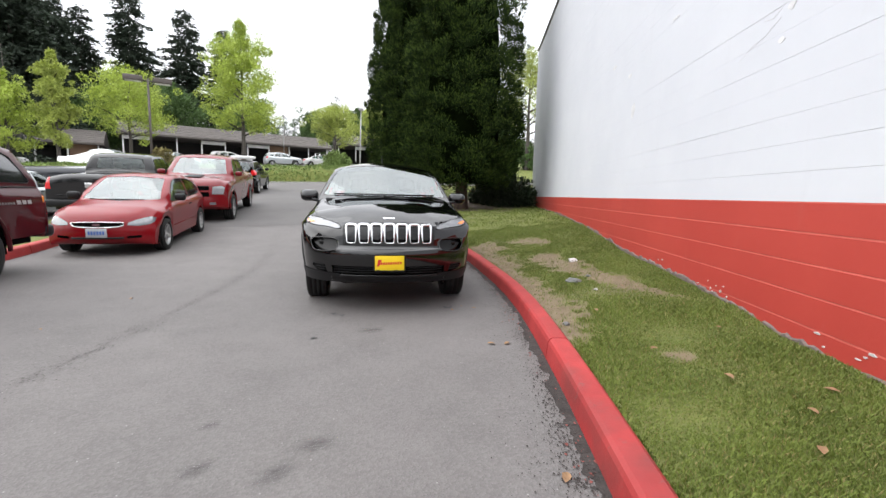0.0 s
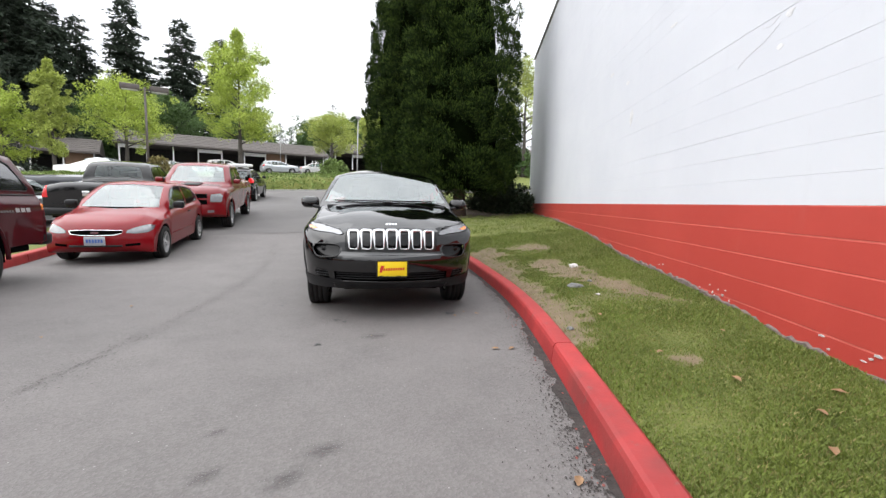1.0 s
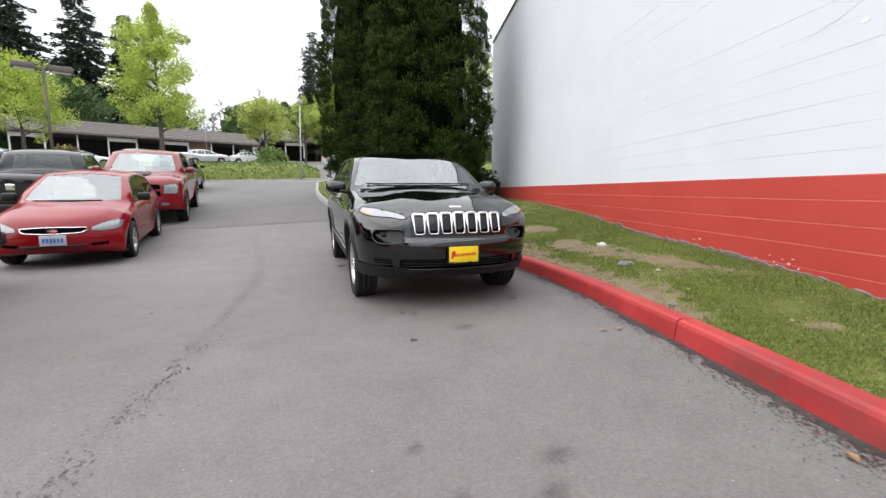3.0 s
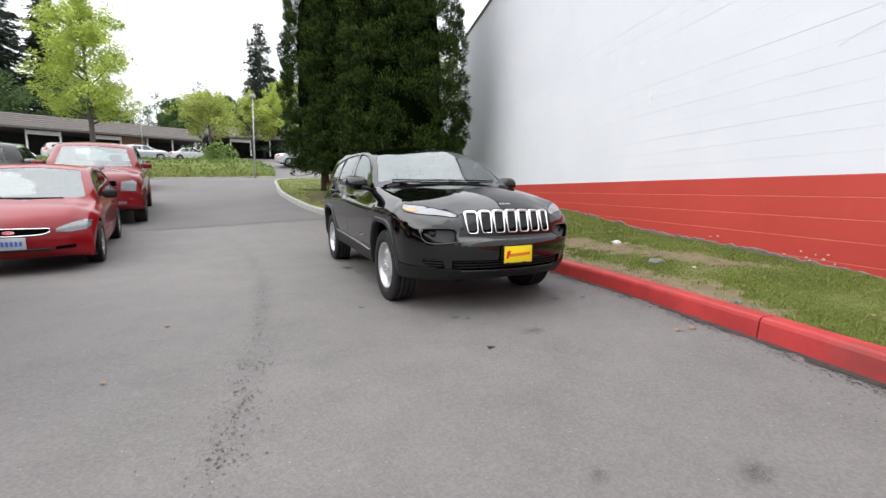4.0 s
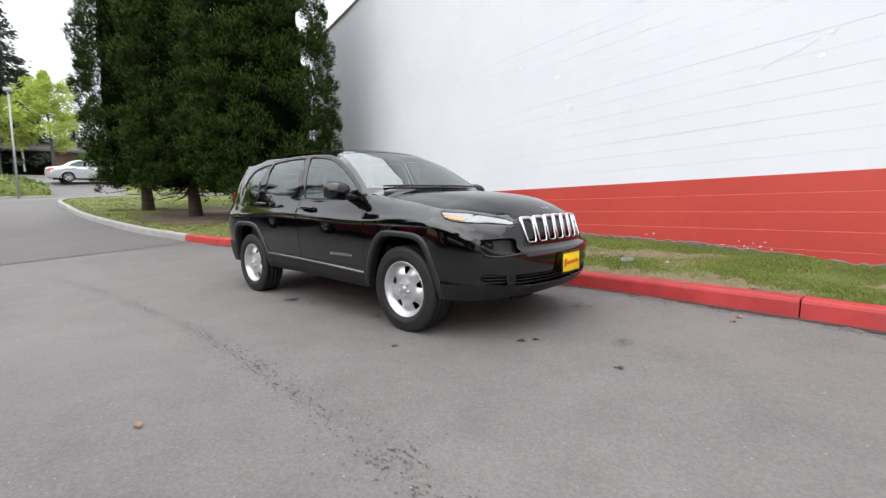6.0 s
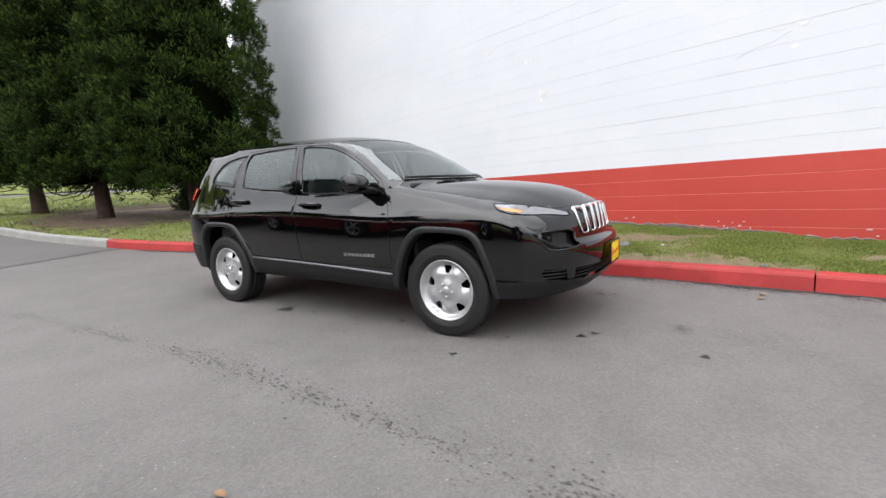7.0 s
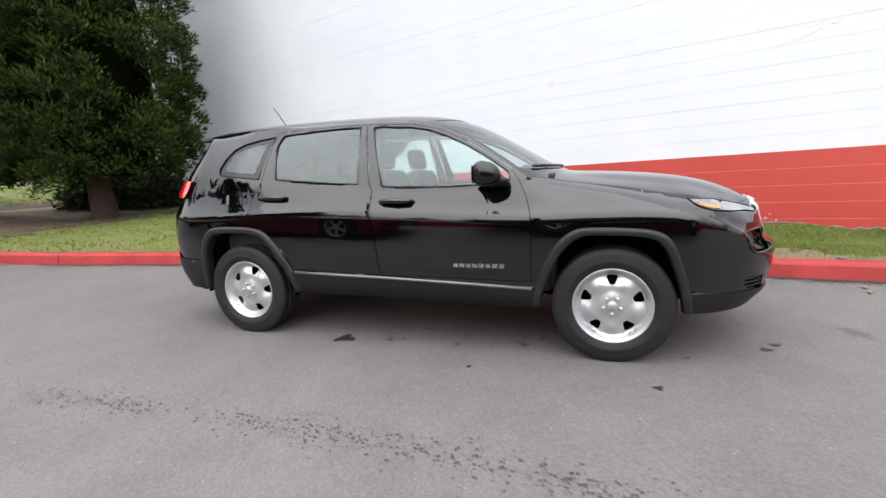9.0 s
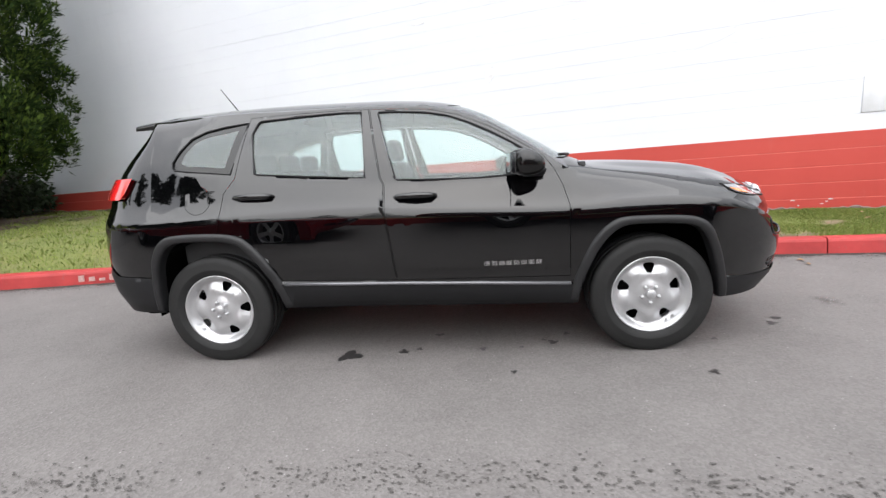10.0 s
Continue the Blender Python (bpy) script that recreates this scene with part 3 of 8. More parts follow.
foot = raw("footing", fv, ff, M_FOOTING, wall, smooth=False)
tagged(foot, "ragged bare concrete footing")


def flake(name, y, z, w, h, material, parent, seed, x=WALL_X - 0.003):
    rnd = random.Random(seed)
    n = 9
    pts = [(w * (0.5 + 0.5 * rnd.random()) * math.cos(2 * math.pi * k / n), h * (0.5 + 0.5 * rnd.random()) * math.sin(2 * math.pi * k / n)) for k in range(n)]
    v = [(x, y + a, z + b) for a, b in pts] + [(x + 0.006, y + a * 1.06, z + b * 1.06) for a, b in pts]
    f = [tuple(range(n))] + [(k, n + k, n + (k + 1) % n, (k + 1) % n) for k in range(n)]
    return raw(name, v, f, material, parent, smooth=False)


rnd = random.Random(11)
for k in range(17):
    y = rnd.choice([4.6, 4.75, 4.9, 5.05, 4.2, 3.9, 3.6, 3.4, 5.4, 6.0, 3.2]) + rnd.uniform(-0.12, 0.12)
    flake("paint_flake", y, table(BASE, y) + rnd.uniform(0.03, 0.13), rnd.uniform(0.010, 0.032), rnd.uniform(0.005, 0.016), M_CHIP, wall, k, WALL_X - 0.006)
# repaired spots and a lighter panel on the white paint
M_PATCH = mat("patched_white_paint", (0.66, 0.66, 0.67), 0.7, var=0.15, scale=14, bump=0.6, dist=0.006)
for k, (y, z, w, h) in enumerate([(7.39, 2.50, 0.10, 0.13), (7.65, 3.05, 0.10, 0.035), (8.5, 3.4, 0.14, 0.03), (4.17, 2.41, 0.05, 0.03), (4.1, 2.62, 0.06, 0.035), (6.1, 3.3, 0.12, 0.02)]):
    flake("paint_patch", y, z, w, h, M_PATCH, wall, 90 + k)
bm = bmesh.new()
rbox(bm, (0.012, 0.36, 0.42), (WALL_X - 0.004, 2.68, 1.655), 0.004)
part("cover_plate", bm, mat("pale_grey_plate", (0.60, 0.61, 0.63), 0.5, var=0.08), wall, "pale grey flush cover plate")
# hairline cracks in the white paint
M_CRACK = mat("crack_line", (0.60, 0.60, 0.61), 0.9, var=0.2)
for k, pts in enumerate([[(4.72, 2.40), (4.55, 2.47), (4.38, 2.50), (4.2, 2.58)], [(4.4, 2.62), (4.3, 2.60), (4.2, 2.64)]]):
    bm = bmesh.new()
    tube(bm, [(WALL_X - 0.001, y, z) for y, z in pts], 0.0016, 4)
    part("paint_crack", bm, M_CRACK, wall)


# ---------------------------------------------------------------- cars
from mathutils.bvhtree import BVHTree


def arch_low(spec, x):
    """The lower edge of the body side, with the wheel arches cut in."""
    low = table(spec["sill"], x)
    for cx in (0.0, -spec["wb"]):
        d, r, top = abs(x - cx - spec.get("arch_dx", 0.0)), spec["arch_r"], spec["arch_top"]
        if d < r:
            low = max(low, spec["wheel_r"] + (top - spec["wheel_r"]) * (1 - (d / r) ** spec.get("arch_pow", 2.6)) ** (1 / spec.get("arch_pow", 2.6)))
    return low


def car_loft(spec, step):
    """The closed outer skin of a car, x forward from the front axle, z up from the road."""
    sil = smooth_line(spec["sil"], step)
    tip = max(range(len(sil)), key=lambda i: sil[i][0])
    tail = min(range(len(sil)), key=lambda i: sil[i][0])
    under_nose, under_tail = sorted((float(a), float(b)) for a, b in sil[tip:]), sorted((float(a), float(b)) for a, b in sil[:tail + 1])
    n1, n2, n3 = 12, 7, 8
    bm = bmesh.new()
    rings = []
    for i_ring, (x, zt) in enumerate(sil):
        bend = table(spec["bend"], x)
        hw, zb = table(spec["width"], x), table(spec["belt"], x)
        zl = arch_low(spec, x - bend)
        if spec.get("nose") and tail < i_ring < tip:
            if x > under_nose[0][0]:
                zl = max(zl, table(under_nose, x))
            if x < under_tail[-1][0]:
                zl = max(zl, table(under_tail, x))
        zl = min(zl, zt - 0.01)
        w = max(0.0, min(1.0, (zt - zb) / 0.22))
        w = w * w * (3 - 2 * w)
        nose = spec.get("nose", 0.0)
        k = max(0.0, min(1.0, (zt - 0.80) / 0.20)) if nose and (x > 0.5 or x < -3.36) else 1.0
        k = k * k * (3 - 2 * k)
        edge = spec.get("hood_edge", 0.07) * k + 0.012 * (1 - k)
        zd_h = max(zl + 0.004, zt - edge)
        zd = (1 - w) * zd_h + w * min(zb, zt - 0.004)
        yd = hw - spec.get("shoulder", 0.085) * k - 0.02 * (1 - k)
        zr = zd + (zt - zd) * ((1 - w) * 0.72 + w * spec.get("rail", 0.90))
        yr = (1 - w) * (yd * 0.62) + w * (yd - (zr - zd) * spec["tumble"])
        zB = min(max(spec.get("waist", 0.60), zl + (zd - zl) * 0.28), zl + (zd - zl) * 0.5)
        zC = max(zB + (zd - zB) * 0.45, zd - (spec.get("crease", 0.16) * w + spec.get("crease_hood", spec.get("crease", 0.16)) * (1 - w)))
        low = table(spec.get("tuck", [(-9, 0.02), (9, 0.02)]), x)
        low = 0.018 + (low - 0.018) * max(0.0, min(1.0, (0.60 - zl) / 0.25))
        side = [(hw - low, zl), (hw - 0.012, zB), (hw, zC), (yd, zd)]
        # side, sampled with an even parameter and a soft curve
        pts = []
        for k in range(n1):
            t = 3 * k / n1
            i = min(2, int(t))
            u = t - i
            p0, p1, p2, p3 = side[max(0, i - 1)], side[i], side[i + 1], side[min(3, i + 2)]
            q = [0.5 * (2 * p1[c] + (p2[c] - p0[c]) * u + (2 * p0[c] - 5 * p1[c] + 4 * p2[c] - p3[c]) * u * u + (3 * p1[c] - p0[c] - 3 * p2[c] + p3[c]) * u ** 3) for c in (0, 1)]
            if i == 2 and spec.get("nose"):
                q = [p1[0] + (p2[0] - p1[0]) * u + 0.006 * math.sin(math.pi * u), p1[1] + (p2[1] - p1[1]) * u]
            pts.append((min(q[0], hw + 0.002), q[1]))
        for k in range(n2):
            u = k / n2
            pts.append((yd + (yr - yd) * u + 0.02 * w * math.sin(math.pi * u), zd + (zr - zd) * u))
        for k in range(n3 + 1):
            a = k / n3
            y = yr * (1 - a) if k else yr
            s = 1 - (y / max(yr, 1e-4)) ** 2.3
            pts.append((y, zr + (zt - zr) * s))
        row = []
        for y, z in pts:
            row.append((x - bend * (abs(y) / 0.9) ** 2.2, y, z))
        full = [(p[0], -p[1], p[2]) for p in row[:-1]] + row[::-1]
        rings.append([bm.verts.new(p) for p in full])
    for r, s in zip(rings, rings[1:]):
        for k in range(len(r) - 1):
            bm.faces.new((r[k], r[k + 1], s[k + 1], s[k]))
    bm.normal_update()
    mid = sum(1 if f.normal.y * f.calc_center_median().y > 0 else -1 for f in bm.faces if abs(f.normal.y) > 0.5)
    if mid < 0:
        bmesh.ops.reverse_faces(bm, faces=bm.faces[:])
    bm.normal_update()
    return bm


def in_poly(p, poly):
    inside, j = False, len(poly) - 1
    for i in range(len(poly)):
        a, b = poly[i], poly[j]
        if (a[1] > p[1]) != (b[1] > p[1]) and p[0] < (b[0] - a[0]) * (p[1] - a[1]) / (b[1] - a[1]) + a[0]:
            inside = not inside
        j = i
    return inside


def take(bm, poly, view, pred):
    """Cut the outline poly, seen from the side (x, z) or the front (y, z), out of bm; returns the piece as a bmesh of its own."""
    c = 0 if view == "side" else 1
    lo = [min(p[k] for p in poly) - 0.02 for k in (0, 1)]
    hi = [max(p[k] for p in poly) + 0.02 for k in (0, 1)]

    def near(f):
        if not pred(f):
            return False
        a = [v.co[c] for v in f.verts]
        b = [v.co.z for v in f.verts]
        return max(a) > lo[0] and min(a) < hi[0] and max(b) > lo[1] and min(b) < hi[1]
    for a, b in zip(poly, poly[1:] + poly[:1]):
        faces = [f for f in bm.faces if near(f)]
        if not faces:
            continue
        d = (b[0] - a[0], b[1] - a[1])
        no = [0.0, 0.0, -d[0]]
        no[c] = d[1]
        co = [0.0, 0.0, a[1]]
        co[c] = a[0]
        geom = list({v for f in faces for v in f.verts}) + list({e for f in faces for e in f.edges}) + faces
        bmesh.ops.bisect_plane(bm, geom=geom, dist=1e-5, plane_co=co, plane_no=Vector(no).normalized())
    bm.normal_update()
    got = []
    for f in bm.faces:
        if near(f):
            m = f.calc_center_median()
            if in_poly((m[c], m.z), poly):
                got.append(f)
    out = bmesh.new()
    verts = {}
    for f in got:
        row = []
        for v in f.verts:
            if v not in verts:
                verts[v] = out.verts.new(v.co)
            row.append(verts[v])
        out.faces.new(row)
    bmesh.ops.delete(bm, geom=got, context="FACES")
    out.normal_update()
    return out


def panel(bm, gap=0.003, proud=0.0, thick=0.0):
    """Draw the edge of a cut-out piece in by a gap and move it along its normals."""
    if gap and len(bm.faces):
        rim = bmesh.ops.inset_region(bm, faces=bm.faces[:], thickness=gap, use_boundary=True, use_even_offset=False)["faces"]
        bmesh.ops.delete(bm, geom=rim, context="FACES")
        loose = [v for v in bm.verts if not v.link_faces]
        bmesh.ops.delete(bm, geom=loose, context="VERTS")
    bm.normal_update()
    if proud:
        for v, n in [(v, v.normal.copy()) for v in bm.verts]:
            v.co += n * proud
    if thick and len(bm.faces):
        bmesh.ops.solidify(bm, geom=bm.faces[:], thickness=thick)
    return bm


def mirrored(poly):
    return [(-a, b) for a, b in poly]


def wheel_parts(parent, spec, style, rim_mat, m0):
    """One wheel, its face towards -y, at m0 in the car's frame: rim with tyre, cap, nuts and brake."""
    r, rr, w = spec["wheel_r"], spec["rim_r"], spec.get("tyre_w", 0.225)
    bm = bmesh.new()
    seg = 60
    # wheel disc with openings, seen from outside: radius, depth
    if style == "steel":
        prof = [(0.030, 0.020), (0.055, 0.020), (0.075, 0.030), (0.105, 0.034), (0.125, 0.030), (0.155, 0.040), (0.182, 0.052), (0.200, 0.052), (0.212, 0.020), (0.228, 0.004), (0.235, 0.0), (0.238, 0.012)]
        k = rr / 0.238
    else:
        prof = [(0.020, 0.015), (0.045, 0.015), (0.060, 0.022), (0.095, 0.030), (0.130, 0.030), (0.165, 0.026), (0.190, 0.020), (0.205, 0.015), (0.215, 0.006), (0.226, 0.0), (0.235, 0.002), (0.238, 0.012)]
        k = rr / 0.238
    prof = [(a * k, -w / 2 + 0.01 + b) for a, b in prof]
    cols = []
    spokes = 5
    for i in range(seg):
        t = 2 * math.pi * i / seg + math.pi / 2
        ridge = math.cos(spokes * (t - math.pi / 2))
        cols.append([bm.verts.new((a * math.cos(t), b + (0.016 * ridge * math.exp(-((a / k - 0.155) / 0.034) ** 2) if style == "steel" else 0), a * math.sin(t))) for a, b in prof])
    for i in range(seg):
        c, d = cols[i], cols[(i + 1) % seg]
        for j in range(len(prof) - 1):
            bm.faces.new((c[j], d[j], d[j + 1], c[j + 1]))
    bm.normal_update()
    for i in range(spokes):
        if style == "steel":
            mid, r0, r1, w0, w1 = math.pi / 2 + 2 * math.pi * i / spokes, 0.128 * k, 0.188 * k, 0.018 * k, 0.034 * k
        else:
            mid, r0, r1, w0, w1 = math.pi / 2 + 2 * math.pi * (i + 0.5) / spokes, 0.075 * k, 0.205 * k, 0.020 * k, 0.092 * k
        ux, uz = math.cos(mid), math.sin(mid)
        e = 0.008 * k
        hole = [(r0, -w0 + e), (r0 + e, -w0), (r1 - 2 * e, -w1), (r1 - 0.5 * e, -w1 + 0.6 * e), (r1, -w1 + 2 * e), (r1, w1 - 2 * e), (r1 - 0.5 * e, w1 - 0.6 * e), (r1 - 2 * e, w1), (r0 + e, w0), (r0, w0 - e)]
        take(bm, [(ux * a - uz * q, uz * a + ux * q) for a, q in hole], "side", lambda f: True).free()
    # barrel
    lathe(bm, [(rr * 1.0, -w / 2 + 0.022), (rr * 0.93, -w / 2 + 0.05), (rr * 0.90, w / 2 - 0.02)], seg)
    wheel = part("wheel", bm, rim_mat, parent, "silver five-spoke wheel")
    wheel.matrix_basis = m0
    bm = bmesh.new()
    tp = [(rr * 0.985, -w * 0.42), (rr * 1.03, -w * 0.47), (rr + (r - rr) * 0.30, -w * 0.51), (rr + (r - rr) * 0.33, -w * 0.515), (rr + (r - rr) * 0.36, -w * 0.51), (rr + (r - rr) * 0.62, -w * 0.505), (r * 0.955, -w * 0.475), (r * 0.985, -w * 0.43), (r * 0.994, -w * 0.39),
          (r * 0.998, -w * 0.24), (r * 0.982, -w * 0.235), (r * 0.982, -w * 0.20), (r, -w * 0.195), (r, -w * 0.02), (r * 0.983, -w * 0.015), (r * 0.983, w * 0.015), (r, w * 0.02), (r, w * 0.195), (r * 0.982, w * 0.2), (r * 0.982, w * 0.235), (r * 0.998, w * 0.24),
          (r * 0.985, w * 0.43), (r * 0.93, w * 0.49), (rr * 1.0, w * 0.45)]
    lathe(bm, tp, 56)
    bmesh.ops.recalc_face_normals(bm, faces=bm.faces[:])
    part("tyre", bm, M_RUBBER, wheel, "black rubber tyre")
    bm = bmesh.new()
    lathe(bm, [(0.0005, -w / 2 + 0.008), (0.022, -w / 2 + 0.009), (0.030, -w / 2 + 0.016), (0.032, -w / 2 + 0.04)], 24)
    part("hub_cap", bm, rim_mat, wheel)
    bm = bmesh.new()
    lathe(bm, [(0.0005, -0.02), (rr * 0.60, -0.02), (rr * 0.62, 0.0), (rr * 0.86, 0.02), (rr * 0.88, 0.03)], 28)
    part("brake_disc", bm, M_WELL, wheel, "brake behind the spokes, coloured as in shade")
    if style == "steel":
        nut = None
        for i in range(5):
            t = math.pi / 2 + 2 * math.pi * (i + 0.5) / 5
            m = Matrix.Translation((0.052 * k * math.cos(t), -w / 2 + 0.022, 0.052 * k * math.sin(t)))
            if nut is None:
                bm = bmesh.new()
                lathe(bm, [(0.0005, -0.012), (0.009, -0.011), (0.011, -0.004), (0.012, 0.012)], 6)
                nut = part("lug_nut", bm, rim_mat, wheel)
                nut.matrix_basis = m
            else:
                same_mesh(nut, m, wheel)
    return wheel


def clone_part(ob, m, parent):
    o = same_mesh(ob, m, parent)
    for c in ob.children:
        same_mesh(c, c.matrix_basis.copy(), o)
    return o


def put_wheels(root, spec, style, rim_mat):
    first = wheel_parts(root, spec, style, rim_mat, Matrix.Translation((0, -spec["wheel_y"], spec["wheel_r"])))
    for x, s, spin in ((-spec["wb"], -1, 17), (0, 1, 33), (-spec["wb"], 1, 50)):
        m = Matrix.Translation((x, s * spec["wheel_y"], spec["wheel_r"])) @ pose(0, 0, 0, 0, spin, 0)
        if s > 0:
            m = Matrix.Translation((x, s * spec["wheel_y"], spec["wheel_r"])) @ pose(0, 0, 0, 0, spin, 180)
        clone_part(first, m, root)


def arch_trim(bvh, spec, cx, side, width, root, material):
    """The lip round a wheel arch, following the body's side."""
    bm = bmesh.new()
    rings = []
    r, top, rw, pw = spec["arch_r"], spec["arch_top"], spec["wheel_r"], spec.get("arch_pow", 2.6)
    n = 40
    low = spec.get("trim_low", 0.44)
    for i in range(n + 1):
        t = math.pi * i / n
        c, s = math.cos(t), math.sin(t)
        ex = abs(c) ** (2 / pw) * (1 if c > 0 else -1)
        ez = abs(s) ** (2 / pw)
        row = []
        for add, out in ((-0.014, -0.03), (-0.006, 0.006), (0.006, 0.015), (width - 0.014, 0.013), (width, 0.0)):
            x = cx + spec.get("arch_dx", 0) + ex * (r + add)
            z = rw + ez * (top - rw + add)
            hit = bvh.ray_cast(Vector((x, side * 3, max(z, 0.42))), Vector((0, -side, 0)))
            y = abs(hit[0].y) if hit[0] is not None else table(spec["width"], x)
            if abs(y) < 0.6:
                y = table(spec["width"], x)
            y = max(y, table(spec["width"], x) - 0.03)
            row.append(bm.verts.new((x, side * (y + out), z)))
        rings.append(row)
    # legs down to the sill line
    for end in (0, -1):
        row = [bm.verts.new((v.co.x, v.co.y, spec.get("trim_foot", 0.34))) for v in rings[end]]
        if end == 0:
            rings.insert(0, row)
        else:
            rings.append(row)
    for a, b in zip(rings, rings[1:]):
        for k in range(4):
            bm.faces.new((a[k], a[k + 1], b[k + 1], b[k]))
    bmesh.ops.recalc_face_normals(bm, faces=bm.faces[:])
    return part("arch_trim", bm, material, root)


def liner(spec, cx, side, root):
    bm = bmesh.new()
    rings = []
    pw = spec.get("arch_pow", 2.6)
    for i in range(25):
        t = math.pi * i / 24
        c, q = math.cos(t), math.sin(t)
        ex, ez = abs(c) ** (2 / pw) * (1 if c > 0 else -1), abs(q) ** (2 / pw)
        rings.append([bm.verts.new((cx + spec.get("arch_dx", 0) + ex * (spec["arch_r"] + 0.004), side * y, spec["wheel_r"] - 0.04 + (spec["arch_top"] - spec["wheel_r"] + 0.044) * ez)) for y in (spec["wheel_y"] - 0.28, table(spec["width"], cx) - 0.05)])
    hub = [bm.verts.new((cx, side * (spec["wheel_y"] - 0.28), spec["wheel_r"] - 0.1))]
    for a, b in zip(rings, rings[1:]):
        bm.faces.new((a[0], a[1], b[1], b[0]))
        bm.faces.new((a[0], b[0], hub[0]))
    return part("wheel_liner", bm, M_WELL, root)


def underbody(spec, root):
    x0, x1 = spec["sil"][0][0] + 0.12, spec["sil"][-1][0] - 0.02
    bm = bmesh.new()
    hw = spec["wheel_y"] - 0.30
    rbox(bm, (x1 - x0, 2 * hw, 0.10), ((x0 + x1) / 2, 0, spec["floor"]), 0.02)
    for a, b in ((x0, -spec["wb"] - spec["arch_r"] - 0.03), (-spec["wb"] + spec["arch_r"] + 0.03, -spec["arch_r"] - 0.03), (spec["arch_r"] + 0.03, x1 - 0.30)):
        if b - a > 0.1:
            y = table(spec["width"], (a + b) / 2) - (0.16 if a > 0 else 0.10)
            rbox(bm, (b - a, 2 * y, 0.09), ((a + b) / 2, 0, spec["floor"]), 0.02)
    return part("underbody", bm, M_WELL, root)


def conform(bvh, pts, lift, direction=Vector((-1, 0, 0)), start=3.0):
    """Points of an outline laid on the skin; pts are (y, z) seen from the front."""
    out = []
    for y, z in pts:
        h = bvh.ray_cast(Vector((start, y, z)), direction)
        out.append(h[0] + Vector((1, 0, 0)) * lift if h[0] is not None else Vector((0.9, y, z)))
    return out


def rounded(w, h, r, n=4):
    pts = []
    for cx, cy, a0 in ((w / 2 - r, h / 2 - r, 0), (-w / 2 + r, h / 2 - r, 90), (-w / 2 + r, -h / 2 + r, 180), (w / 2 - r, -h / 2 + r, 270)):
        for k in range(n + 1):
            a = radians(a0 + 90 * k / n)
            pts.append((cx + r * math.cos(a), cy + r * math.sin(a)))
    return pts


def fill_ring(bm, pts):
    vs = [bm.verts.new(p) for p in pts]
    return bm.faces.new(vs)


def bars_text(name, root, x0, x1, n, z, h, place, material, slant=0.0, weights=None):
    """Unreadable or left-out lettering: small plain bars in a row."""
    rnd = random.Random(len(name) + n)
    bm = bmesh.new()
    step = (x1 - x0) / n
    for k in range(n):
        a, b = x0 + step * k + 0.12 * step, x0 + step * (k + 1) - 0.12 * step
        pts = [place(a, z - h / 2), place(b, z - h / 2), place(b + slant * h, z + h / 2), place(a + slant * h, z + h / 2)]
        fill_ring(bm, pts)
    ret = bmesh.ops.solidify(bm, geom=bm.faces[:], thickness=0.003)
    return part(name, bm, material, root, smooth=False)


M_POD = mat("dark_lamp_pod", (0.004, 0.004, 0.004), 0.25, var=0.2, spec=0.25)
M_MESH = mat("black_grille_mesh", (0.003, 0.003, 0.003), 0.9, var=0.2, spec=0.0)


def inlay(bm, poly, name, material, root, sink=-0.004, label=""):
    """A piece of the nose cut out along an outline (y, z) and set in."""
    g = take(bm, poly, "front", lambda f: f.calc_center_median().x > 0.2 and f.normal.x > 0.05)
    return part(name, panel(g, 0.0, sink), material, root, label)


